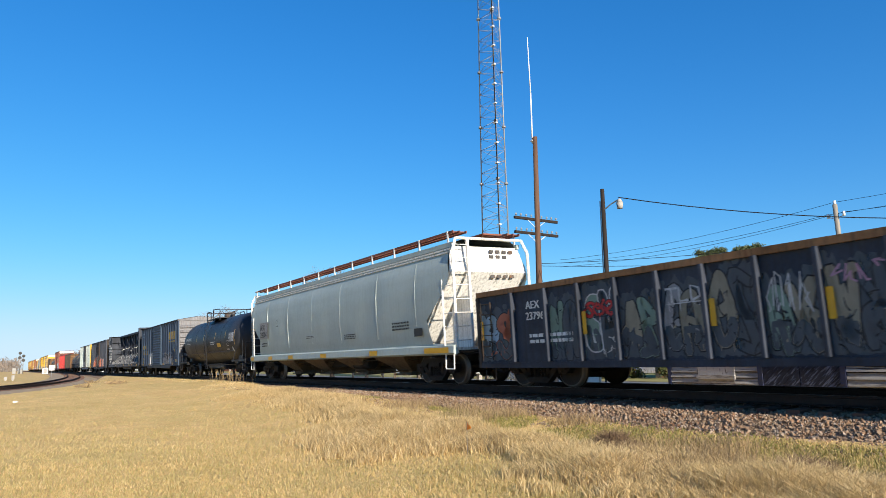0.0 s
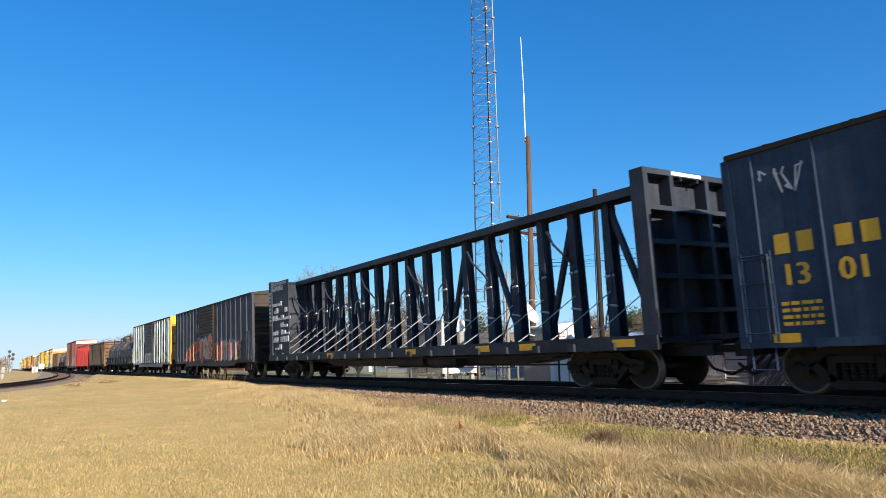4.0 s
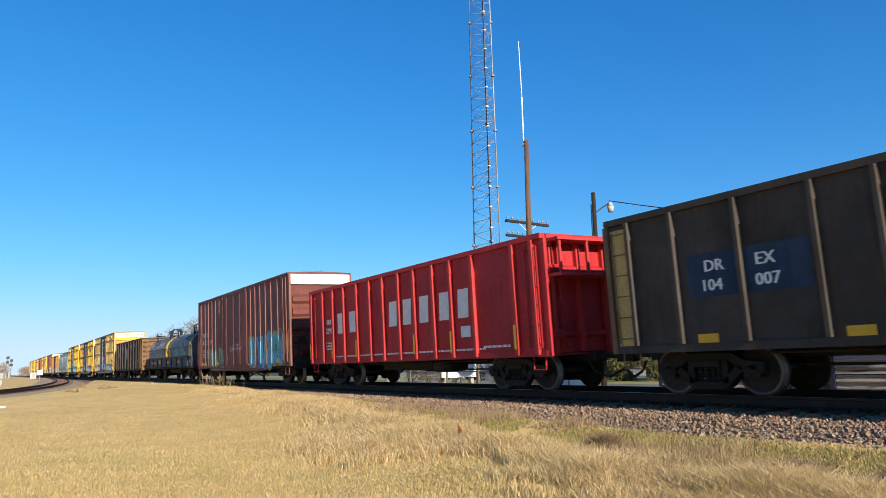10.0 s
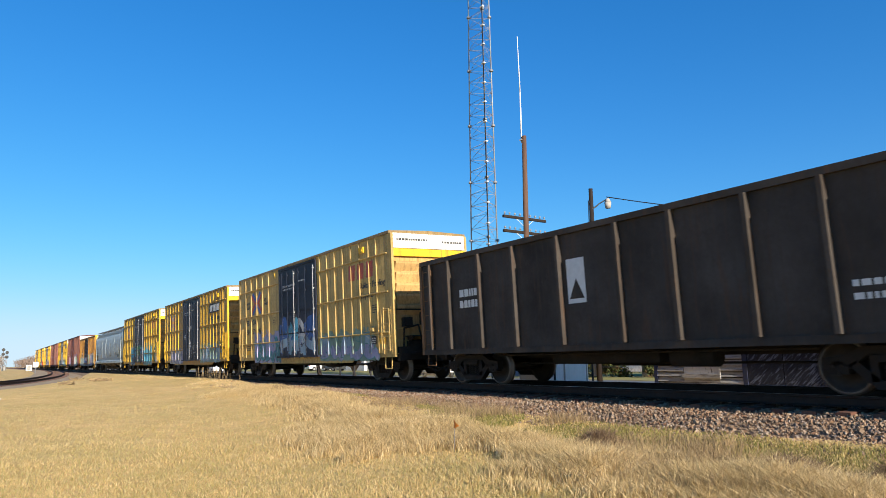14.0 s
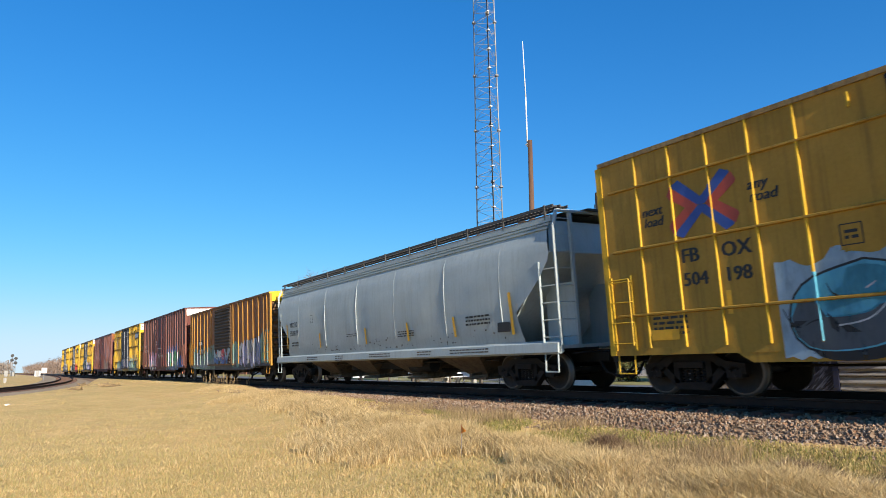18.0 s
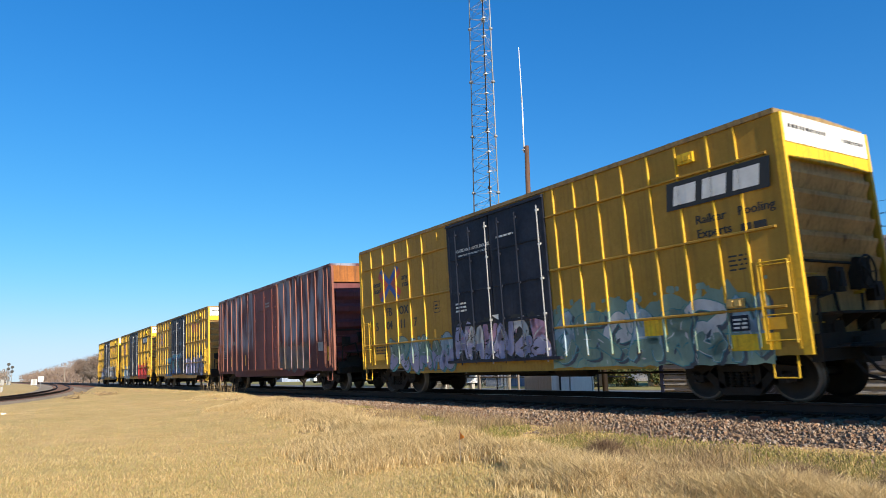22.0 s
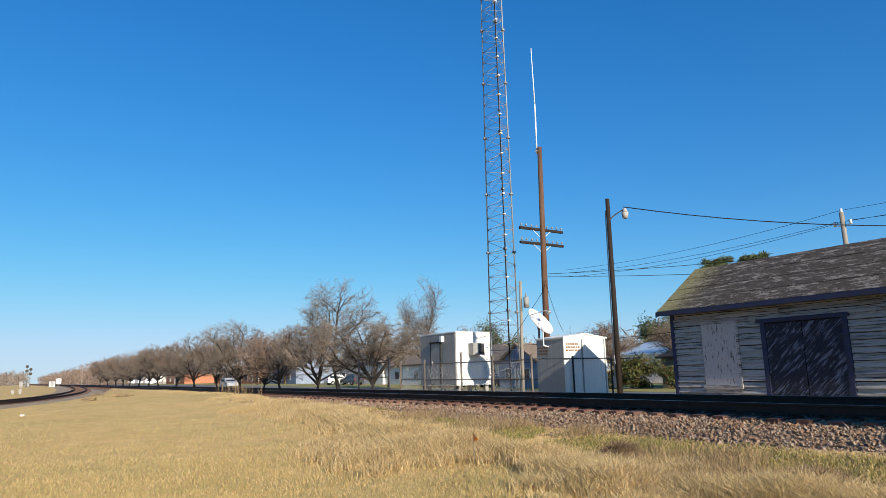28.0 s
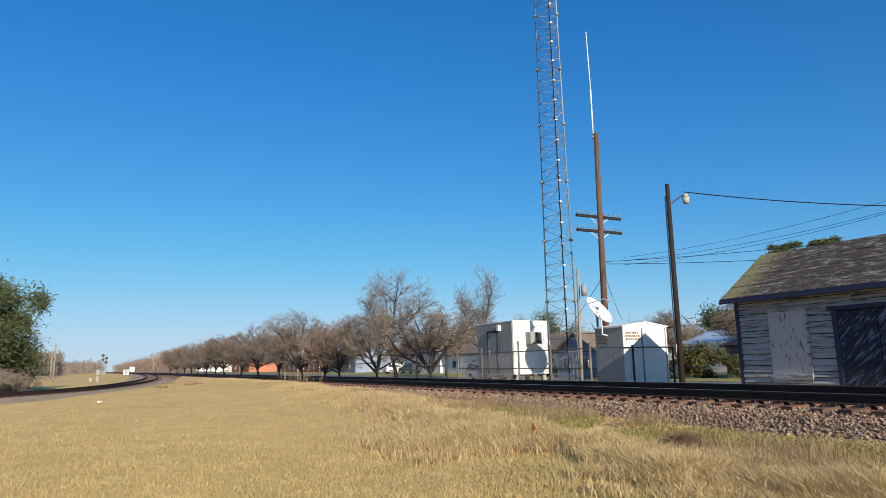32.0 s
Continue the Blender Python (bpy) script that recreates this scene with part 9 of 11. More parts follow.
graffiti(car, -1.55, -2.0, 1.8, 0.95, 2.1, "axwns", "black", ("lilac", "grey"), "black", 162, 0.3, 0.03, 0.15, low="slate", overlap=0.2, label="tangled grey sprayed forms on the door")
graffiti(car, -1.507, -4.8, -2.1, 0.74, 1.95, "xaz", "slate", ("blue", "lilac"), "black", 163, 0.3, 0.03, 0.2, low="grey")
# ---- compound by the track: shelters, dish, fence, tower, poles ----
M_SHELW = paint("white_shelter_paint", (0.7, 0.7, 0.68), wear=(0.5, 0.45, 0.38), amount=0.12, fade=0.06, grime_amount=0.1)
# streaked grey, also standing in for shade on the shelters' track-facing sides
M_SHELG = paint("grey_shelter_paint", (0.27, 0.27, 0.26), wear=(0.2, 0.18, 0.15), amount=0.34, fade=0.12, grime_amount=0.12)
M_DISH = plain("white_dish_paint", (0.8, 0.8, 0.79), 0.4)
M_GALV = plain("grey_galvanised_pipe", (0.3, 0.31, 0.32), 0.5, 0.5)
M_TOWER = paint("tower_steel", (0.3, 0.31, 0.33), wear=(0.22, 0.09, 0.05), amount=0.3, fade=0.2, metal=0.3)
M_POLE = rough_mat("creosote_pole_wood", (0.075, 0.04, 0.026), (0.13, 0.075, 0.05), 2.0, 16, 0.85, 0.5, 0.01, (6, 6, 0.5), c3=(0.09, 0.045, 0.03))
M_POLED = rough_mat("dark_pole_wood", (0.014, 0.01, 0.008), (0.03, 0.022, 0.018), 2.0, 16, 0.85, 0.4, 0.01, (6, 6, 0.5))
M_GREYW = rough_mat("grey_weathered_wood", (0.2, 0.18, 0.15), (0.3, 0.27, 0.23), 2.0, 20, 0.9, 0.4, 0.01, (5, 5, 0.6))
M_WIRE = rough_mat("black_cable", (0.006, 0.006, 0.007), (0.012, 0.012, 0.013), 5, 20, 0.95, 0.1, 0.002)
M_PORC = plain("grey_insulator", (0.25, 0.25, 0.26), 0.3)
M_PIER = rough_mat("concrete_pier", (0.3, 0.29, 0.27), (0.4, 0.38, 0.35), 3, 30, 0.9, 0.3, 0.01)

GZ = ground_z(-25, 20)
# large white shelter
sh = thing("equipment_shelter", "white metal equipment shelter raised on piers inside a fence", "equipment shelter", at=(0, 0, 0))
x0, x1, ya, yb, za, zb = -32.2, -28.7, 19.0, 21.3, EYE - 0.62, EYE + 2.05
bm = bmesh.new()
bx(bm, x0, x1, ya, yb, za, zb)
part("body", bm, M_SHELW, sh)
# side panels darker than the white body: shade painted in
for (a, b) in ((x0 - 0.01, x0 + 1.02), (x0 + 1.06, x0 + 2.2), (x0 + 2.24, x1 - 0.05)):
    bm = bmesh.new()
    bx(bm, a, b, ya - 0.035, ya - 0.002, za + 0.03, zb - 0.03)
    part("side_panel", bm, M_SHELG, sh, "grey side panel")
bm = bmesh.new()
bx(bm, x0 + 1.15, x0 + 2.05, ya - 0.075, ya - 0.035, za + 0.1, zb - 0.5)
d = part("door", bm, M_SHELG, sh, "grey access door")
bm = bmesh.new()
for u in (x0 + 1.12, x0 + 2.08):
    bx(bm, u - 0.03, u + 0.03, ya - 0.085, ya - 0.035, za + 0.05, zb - 0.42)
bx(bm, x0 + 1.1, x0 + 2.1, ya - 0.16, ya - 0.035, zb - 0.46, zb - 0.4)
part("door_frame", bm, M_UNDER, sh)
bm = bmesh.new()
bx(bm, x0 + 1.25, x0 + 1.3, ya - 0.11, ya - 0.075, za + 1.1, za + 1.25)
part("handle", bm, M_SILV, d, "metal door handle")
bm = bmesh.new()
bx(bm, x0 + 2.2, x0 + 2.4, ya - 0.2, ya - 0.035, zb - 0.42, zb - 0.12)
part("lamp_box", bm, M_SHELW, sh)
bm = bmesh.new()
bx(bm, x1, x1 + 0.45, ya + 0.75, ya + 1.45, zb - 1.15, zb - 0.55)
for i in range(6):
    bx(bm, x1 + 0.45, x1 + 0.47, ya + 0.78, ya + 1.1, zb - 1.1 + i * 0.085, zb - 1.06 + i * 0.085)
ac = part("air_conditioner", bm, M_SHELG, sh, "box air conditioner on the end wall")
bm = bmesh.new()
bx(bm, x1 + 0.45, x1 + 0.46, ya + 1.12, ya + 1.42, zb - 1.1, zb - 0.6)
part("grille", bm, M_TXK, ac, "black fan grille")
bm = bmesh.new()
for yv in (ya + 0.06, ya + 1.9):
    bx(bm, x1, x1 + 0.03, yv - 0.03, yv + 0.03, za, zb)
bx(bm, x0 - 0.04, x1 + 0.04, ya - 0.05, yb + 0.04, zb, zb + 0.05)
part("trim", bm, M_SHELW, sh)
bm = bmesh.new()
for u in (x0 + 0.3, x0 + 1.7, x1 - 0.3):
    for v in (ya + 0.3, yb - 0.3):
        bx(bm, u - 0.1, u + 0.1, v - 0.1, v + 0.1, GZ - 0.05, za)
bx(bm, x0 + 0.1, x1 - 0.1, ya + 0.2, ya + 0.35, za - 0.16, za)
part("pier", bm, M_PIER, sh, "concrete block piers and skid")

# small white shelter
sh2 = thing("equipment_cabinet", "small pale grey metal hut with shallow gabled top", "equipment hut")
x0, x1, ya, yb, za, zb = -22.4, -20.72, 19.0, 21.4, GZ, EYE + 1.33
bm = bmesh.new()
prism(bm, [(ya, za), (yb, za), (yb, zb), ((ya + yb) / 2, zb + 0.16), (ya, zb)], "x", x0, x1)
part("body", bm, M_SHELW, sh2)
# a greyed sheet puts this side's shade into colour
bm = bmesh.new()
bx(bm, x0, x1 - 0.02, ya - 0.012, ya - 0.002, za, zb - 0.05)
part("side_panel", bm, M_SHELG, sh2, "grey side sheet")
bm = bmesh.new()
prism(bm, [(ya - 0.06, zb - 0.02), ((ya + yb) / 2, zb + 0.15), (yb + 0.06, zb - 0.02), (yb + 0.06, zb + 0.03), ((ya + yb) / 2, zb + 0.2), (ya - 0.06, zb + 0.03)], "x", x0 - 0.04, x1 + 0.05)
part("roof", bm, M_SHELW, sh2)
bm = bmesh.new()
bx(bm, x1, x1 + 0.03, ya + 1.02, yb - 0.15, za + 0.1, zb - 0.1)
d = part("door", bm, M_SHELW, sh2, "white end door")
bm = bmesh.new()
for v in (ya + 1.0, yb - 0.12):
    bx(bm, x1, x1 + 0.045, v - 0.025, v + 0.025, za + 0.08, zb - 0.05)
part("door_frame", bm, M_SHELG, sh2)
bm = bmesh.new()
for i in range(3):
    bx(bm, x1 + 0.03, x1 + 0.036, ya + 1.55 + i * 0.13, ya + 1.62 + i * 0.13, za + 0.35, za + 0.75)
part("vent", bm, M_SHELG, d)
bm = bmesh.new()
rng = random.Random(3)
for r in range(3):
    u = ya + 0.12
    while u < ya + 0.85:
        w = rng.uniform(0.06, 0.14)
        bx(bm, x1 + 0.001, x1 + 0.004, u, u + w, zb - 0.3 - r * 0.13, zb - 0.22 - r * 0.13)
        u += w + 0.03
    u = x0 + 0.1
    while u < x0 + 0.7:
        w = rng.uniform(0.06, 0.14)
        bx(bm, u, u + w, ya - 0.016, ya - 0.0125, zb - 0.4 - r * 0.13, zb - 0.33 - r * 0.13)
        u += w + 0.03
part("notice", bm, M_GONEND, sh2, "faded painted notice")
bm = bmesh.new()
bx(bm, x1 + 0.4, x1 + 0.42, yb + 0.05, yb + 0.35, zb - 1.1, zb - 0.75)
rod(bm, (x1 + 0.41, yb + 0.2, GZ), (x1 + 0.41, yb + 0.2, zb - 0.75), 0.02, 6)
whole("small_sign", bm, M_SHELW, "small white sign on a post beside the hut", "sign")

# satellite dish
dish = thing("satellite_dish", "white satellite dish on a mast between the huts", "satellite dish")
axis_v = Vector((0.74, 0.28, 0.61)).normalized()
q = axis_v.to_track_quat("Z", "Y").to_matrix().to_4x4()
R = 0.74
bm = bmesh.new()
rows = []
for k in range(9):
    r = R * k / 8 if k else 0.01
    rows.append([(r * math.cos(2 * math.pi * i / 32), r * math.sin(2 * math.pi * i / 32), 0.2 * (r / R) ** 2) for i in range(32)])
sheet(bm, rows, 0, True, True)
rows2 = [[(x, y, z - 0.03) for x, y, z in row] for row in rows]
sheet(bm, rows2[::-1], 0, True, True)
sheet(bm, [rows[-1], rows2[-1]], 0, False, True)
DC = Vector((-23.3, 19.9, EYE + 2.1))
part("reflector", bm, M_DISH, dish, "white dished reflector", at=Matrix.Translation(DC) @ q)
bm = bmesh.new()
rods(bm, [(R * 0.9, 0, 0.15), (0.25, 0, 0.75), (0.05, 0, 0.8)], 0.025, 6)
rod(bm, (0.08, 0, 0.68), (0.02, 0, 0.86), 0.08, 8)
part("feed_arm", bm, M_GALV, dish, at=Matrix.Translation(DC) @ q @ pose(0, 0, 0, 0, 0, 150))
bm = bmesh.new()
rod(bm, (-23.5, 20.1, GZ), (-23.5, 20.1, EYE + 2.0), 0.05, 8)
rod(bm, (-23.5, 20.1, EYE + 1.9), tuple(DC), 0.07, 8)
part("mast", bm, M_GALV, dish, "grey steel mast")
bm = bmesh.new()
rods(bm, [(-21.6, 18.95, EYE + 1.0), (-21.6, 18.7, EYE + 1.05), (-21.6, 18.7, EYE + 1.65)], 0.025, 6)
rod(bm, (-21.6, 18.7, EYE + 1.65), (-21.6, 18.7, EYE + 1.85), 0.08, 10)
whole("hut_lamp", bm, M_DISH, "small white lamp on a bent arm on the hut", "lamp")

# fence round the compound
fence = thing("pipe_fence", "rusty pipe fence with horizontal rails round the compound", "fence")
FX = [-36.4, -34.6, -32.6, -31.3, -28.84, -25.6, -23.2, -20.65]
M_PIPE = paint("rusty_pipe", (0.14, 0.12, 0.1), wear=(0.16, 0.07, 0.04), amount=0.4)
for i, x in enumerate(FX):
    bm = bmesh.new()
    rod(bm, (x, 17.2, ground_z(x, 17.2) - 0.05), (x, 17.2, 2.3 + (0.25 if i in (0, 1, 2, 5) else 0)), 0.045 if i % 3 else 0.06, 8)
    part("post", bm, M_PIPE if i > 2 else M_TANK, fence)
for z in (2.1, 1.35, 0.75):
    bm = bmesh.new()
    rod(bm, (FX[3], 17.2, z), (FX[-1], 17.2, z - 0.02), 0.024, 6)
    part("rail", bm, M_PIPE, fence)
bm = bmesh.new()
for z in (2.3, 1.5):
    rod(bm, (FX[0], 17.2, z), (FX[2], 17.2, z), 0.03, 6)
for y in (17.2, 19.4, 21.6):
    rod(bm, (FX[-1], y, GZ), (FX[-1], y, 2.2), 0.04, 6)
rod(bm, (FX[-1], 17.2, 2.1), (FX[-1], 21.6, 2.1), 0.024, 6)
for x in (-33.5, -29.5, -25.8, -22.0):
    rod(bm, (x, 23.5, GZ), (x, 23.5, 2.2), 0.04, 6)
for z in (2.1, 1.2):
    rod(bm, (-35, 23.5, z), (-20.65, 23.5, z), 0.022, 6)
part("gate_frame", bm, M_TANK, fence)
bm = bmesh.new()
wob = random.Random(4)
for i in range(90):
    x = FX[3] + (FX[-1] - FX[3]) * i / 90
    for s in (-1, 1):
        rod(bm, (x, 17.2, 0.1), (x + s * 0.9 if FX[3] < x + s * 0.9 < FX[-1] else x, 17.2, 2.08), 0.0022, 3)
part("wire_mesh", bm, M_GALV, fence, "thin woven wire")

# lattice tower
tower = thing("lattice_tower", "tall three-legged galvanised lattice radio tower", "radio tower")
LEGS = [Vector((-27.0, 20.0, 0)), Vector((-25.66, 20.04, 0)), Vector((-26.25, 21.06, 0))]
TC = sum(LEGS, Vector()) / 3


def leg_at(i, z):
    k = 1 - 0.0124 * (z - 9)
    p = TC + (LEGS[i] - TC) * k
    return Vector((p.x, p.y, z))


TOP = 36.0
for i in range(3):
    bm = bmesh.new()
    rod(bm, leg_at(i, GZ - 0.1), leg_at(i, TOP), 0.036, 8, 0, 0.03)
    z = 1.5
    while z < TOP:
        rod(bm, leg_at(i, z - 0.05), leg_at(i, z + 0.05), 0.1, 8)
        z += 3.05
    part("leg", bm, M_TOWER, tower)
z, k = GZ + 0.3, 0
step = 0.61
while z + step < TOP:
    for i in range(3):
        j = (i + 1) % 3
        bm = bmesh.new()
        rod(bm, leg_at(i, z), leg_at(j, z), 0.011, 5)
        a, b = (i, j) if k % 2 else (j, i)
        rod(bm, leg_at(a, z), leg_at(b, z + step), 0.010, 5)
        part("brace", bm, M_TOWER, tower)
    z += step
    k += 1
bm = bmesh.new()
off = Vector((0.12, -0.1, 0))
rods(bm, [leg_at(1, 0.5 + 5 * i) + off for i in range(8)], 0.028, 6)
rods(bm, [leg_at(1, 0.5 + 5 * i) + off * 1.6 for i in range(8)], 0.02, 6)
part("cable_run", bm, M_WIRE, tower, "black cables clipped to a leg")
bm = bmesh.new()
bx(bm, -0.11, 0.11, -0.06, 0.06, -0.03, 0.03)
clamp_mesh = to_mesh("clamp", bm, M_SHELW)
z = 3.0
while z < TOP:
    p = leg_at(1, z) + off * 1.3
    part("clamp", clamp_mesh, None, tower, "white cable clamp", at=(p.x, p.y, z))
    z += 1.05
bm = bmesh.new()
bx(bm, TC.x - 1.1, TC.x + 1.1, TC.y - 1.0, TC.y + 1.0, GZ - 0.2, GZ + 0.15)
part("base", bm, M_PIER, tower, "concrete base")

# utility pole with two crossarms and a whip aerial
pole = thing("utility_pole", "brown wooden utility pole with two crossarms and whip aerial", "utility pole")
PX, PY = -24.25, 21.15
bm = bmesh.new()
rod(bm, (PX, PY, GZ - 0.2), (PX + 0.25, PY, 12.5), 0.17, 12, 0, 0.11)
part("shaft", bm, M_POLE, pole)
for z in (8.35, 7.65):
    bm = bmesh.new()
    bx(bm, PX + 0.02, PX + 0.14, PY - 1.35, PY + 1.35, z - 0.06, z + 0.06)
    arm = part("crossarm", bm, M_POLED, pole, "dark weathered crossarm")
    for v in (-1.25, -0.95, -0.62, -0.3, 0.35, 0.68, 0.98, 1.28):
        bm = bmesh.new()
        rod(bm, (PX + 0.08, PY + v, z + 0.06), (PX + 0.08, PY + v, z + 0.12), 0.015, 6)
        rod(bm, (PX + 0.08, PY + v, z + 0.12), (PX + 0.08, PY + v, z + 0.22), 0.04, 8)
        part("insulator", bm, M_PORC, arm)
    bm = bmesh.new()
    for s in (-1, 1):
        rod(bm, (PX + 0.1, PY, z - 0.45), (PX + 0.1, PY + s * 0.55, z - 0.05), 0.015, 5)
    part("arm_brace", bm, M_SHELW, pole)
bm = bmesh.new()
rod(bm, (PX + 0.1, PY - 0.05, 12.2), (PX + 0.12, PY - 0.05, 14.8), 0.035, 8)
rod(bm, (PX + 0.12, PY - 0.05, 14.8), (PX + 0.05, PY - 0.05, 17.85), 0.03, 8, 0, 0.018)
bx(bm, PX + 0.02, PX + 0.2, PY - 0.12, PY + 0.02, 12.3, 12.36)
part("whip_aerial", bm, M_DISH, pole, "white fibreglass whip aerial")

# lamp pole
lamp = thing("lamp_pole", "dark wooden pole with a single dusk lamp", "lamp pole")
LX, LY = -16.42, 17.5
bm = bmesh.new()
rod(bm, (LX, LY, ground_z(LX, LY) - 0.2), (LX + 0.04, LY, 7.62), 0.1, 12, 0, 0.072)
part("shaft", bm, M_POLED, lamp)
bm = bmesh.new()
rods(bm, [(LX + 0.05, LY, 6.85), (LX + 0.4, LY + 0.05, 7.02), (LX + 0.72, LY + 0.1, 7.12)], 0.025, 6)
part("arm", bm, M_GALV, lamp)
bm = bmesh.new()
rod(bm, (LX + 0.72, LY + 0.1, 7.13), (LX + 0.72, LY + 0.1, 6.98), 0.05, 12, 0, 0.12)
rod(bm, (LX + 0.72, LY + 0.1, 6.98), (LX + 0.72, LY + 0.1, 6.78), 0.12, 12, 0, 0.09)
part("lamp_head", bm, M_PIER, lamp, "pale grey lamp head")
bm = bmesh.new()
bx(bm, LX - 0.2, LX - 0.08, LY - 0.06, LY + 0.06, 1.0, 1.4)
rod(bm, (LX - 0.13, LY - 0.04, 1.4), (LX - 0.06, LY - 0.04, 7.2), 0.02, 6)
part("meter_box", bm, M_GALV, lamp)

# pole with a transformer behind the tower, and a far pole
tp = thing("transformer_pole", "grey wooden pole with a white transformer can", "utility pole")
bm = bmesh.new()
rod(bm, (-27.2, 22.0, GZ - 0.2), (-27.0, 22.0, 6.25), 0.1, 10, 0, 0.07)
part("shaft", bm, M_GREYW, tp)
bm = bmesh.new()
rod(bm, (-26.72, 22.1, 4.85), (-26.72, 22.1, 5.4), 0.14, 12)
rod(bm, (-26.72, 22.1, 5.4), (-26.72, 22.1, 5.6), 0.03, 8)
part("transformer", bm, M_SHELG, tp, "pale transformer can")
fp = thing("far_pole", "grey wooden line pole with insulators behind the shed", "utility pole")
bm = bmesh.new()
rod(bm, (-21.75, 45, -0.2), (-21.9, 45, 11.35), 0.2, 10, 0, 0.15)
part("shaft", bm, M_GREYW, fp)
bm = bmesh.new()
for dx in (-0.5, 0.5):
    rods(bm, [(-21.9, 45, 10.4), (-21.9 + dx, 45, 10.55)], 0.03, 5)
    rod(bm, (-21.9 + dx, 45, 10.5), (-21.9 + dx, 45, 10.8), 0.09, 8)
rod(bm, (-21.9, 45, 11.3), (-21.9, 45, 11.6), 0.09, 8)
part("insulator", bm, M_SHELW, fp)


def cable(name, label, a, b, sag, r, mt=None, n=14):
    bm = bmesh.new()
    a, b = Vector(a), Vector(b)
    pts = [a.lerp(b, i / n) - Vector((0, 0, sag * 4 * (i / n) * (1 - i / n))) for i in range(n + 1)]
    rods(bm, pts, r, 5)
    return whole(name, bm, mt or M_WIRE, label, "cable", "overhead wires")


cable("service_cable", "thick twisted black service cable", (LX + 0.66, LY + 0.1, 7.2), (-6.3, 30, 6.2), 0.5, 0.018)
for k, (a, b, s) in enumerate([((-48.2, 45, 11.3), (-21.9, 45, 11.5), 0.5), ((-48.2, 45, 11.0), (-22.4, 45, 10.75), 0.5), ((-48.2, 45, 10.6), (-21.4, 45, 10.75), 0.6),
                               ((-21.9, 45, 11.5), (5, 45, 12.3), 0.5), ((-22.4, 45, 10.75), (5, 45, 11.6), 0.5), ((-21.4, 45, 10.75), (5, 45, 11.3), 0.6)]):
    cable("power_line", "thin overhead power line", a, b, s, 0.014)
cable("power_line", "thin overhead power line", (PX, PY, 6.2), (-10, 32, 6.6), 0.25, 0.012)
cable("power_line", "thin overhead power line", (PX, PY, 6.1), (-12, 30, 5.6), 0.2, 0.012)
cable("power_line", "thin overhead power line", (-60, 44, 9.5), (-27, 22, 6.1), 0.6, 0.01)
cable("guy_wire", "thin steel guy wire beside the pole", (PX, PY, 5.4), (-25.6, 20.3, 3.3), 0.02, 0.012)
cable("guy_wire", "thin black drop wire to the hut", (PX + 0.1, PY, 6.1), (-22.0, 20.2, 3.3), 0.25, 0.01)
cable("power_line", "thin overhead service line", (-27, 22, 2.95), (-13.9, 24, 3.4), 0.15, 0.012)

# ---- old clapboard shed ----
M_CLAP = None


def peeling(name, coat, wood, lo, hi, shift=40.0, stretch=(1.2, 1, 5)):
    m, nt, b = _nodes(name)
    v = _coords(nt, shift)
    n1 = _noise(nt, v, 3.2, 7, 0.72, stretch)
    n2 = _noise(nt, v, 24, 5, 0.7, (0.6, 1, 5))
    woodc = _mix(nt, _ramp(nt, n2, 0.3, 0.7), tuple(c * 0.55 for c in wood), wood)
    coatc = _mix(nt, _ramp(nt, n2, 0.35, 0.8), coat, tuple(c * 0.6 for c in coat))
    each = nt.nodes.new("ShaderNodeObjectInfo").outputs["Random"]      # boards weathered unlike one another
    coatc = _mix(nt, _ramp(nt, each, -0.3, 1.6), coatc, tuple(0.55 * c + 0.3 * w for c, w in zip(coat, wood)))
    col = _mix(nt, _ramp(nt, n1, lo, hi), coatc, woodc)
    nt.links.new(col, b.inputs["Base Color"])
    b.inputs["Roughness"].default_value = 0.85
    _bump(nt, b, n1, 0.35, 0.006)
    return m


def streaked_door(name):
    """Dark navy boards with paler worn streaks that follow the slanting boards."""
    m, nt, b = _nodes(name)
    v = _coords(nt, 40.0)
    turn = nt.nodes.new("ShaderNodeMapping")
    turn.inputs["Rotation"].default_value = (0, radians(45), 0)
    nt.links.new(v, turn.inputs[0])
    n1 = _noise(nt, turn.outputs[0], 3.0, 6, 0.7, (0.7, 1, 4.5))
    n2 = _noise(nt, turn.outputs[0], 14, 5, 0.7, (0.6, 1, 3))
    col = _mix(nt, _ramp(nt, n2, 0.3, 0.7), (0.006, 0.007, 0.012), (0.012, 0.019, 0.048))
    col = _mix(nt, _ramp(nt, n1, 0.54, 0.57), col, (0.11, 0.13, 0.2))
    nt.links.new(col, b.inputs["Base Color"])
    b.inputs["Roughness"].default_value = 0.8
    _bump(nt, b, n1, 0.3, 0.006)
    return m


M_CLAP = peeling("peeling_white_boards", (0.48, 0.465, 0.45), (0.085, 0.07, 0.066), 0.5, 0.62, stretch=(0.3, 1, 6))
M_SHUT = peeling("peeling_white_shutter", (0.56, 0.55, 0.56), (0.12, 0.10, 0.10), 0.56, 0.62, stretch=(4, 1, 1.2))
M_DOORB = streaked_door("peeling_blue_door")
M_TRIMB = peeling("blue_trim_paint", (0.02, 0.032, 0.1), (0.05, 0.047, 0.047), 0.5, 0.66)


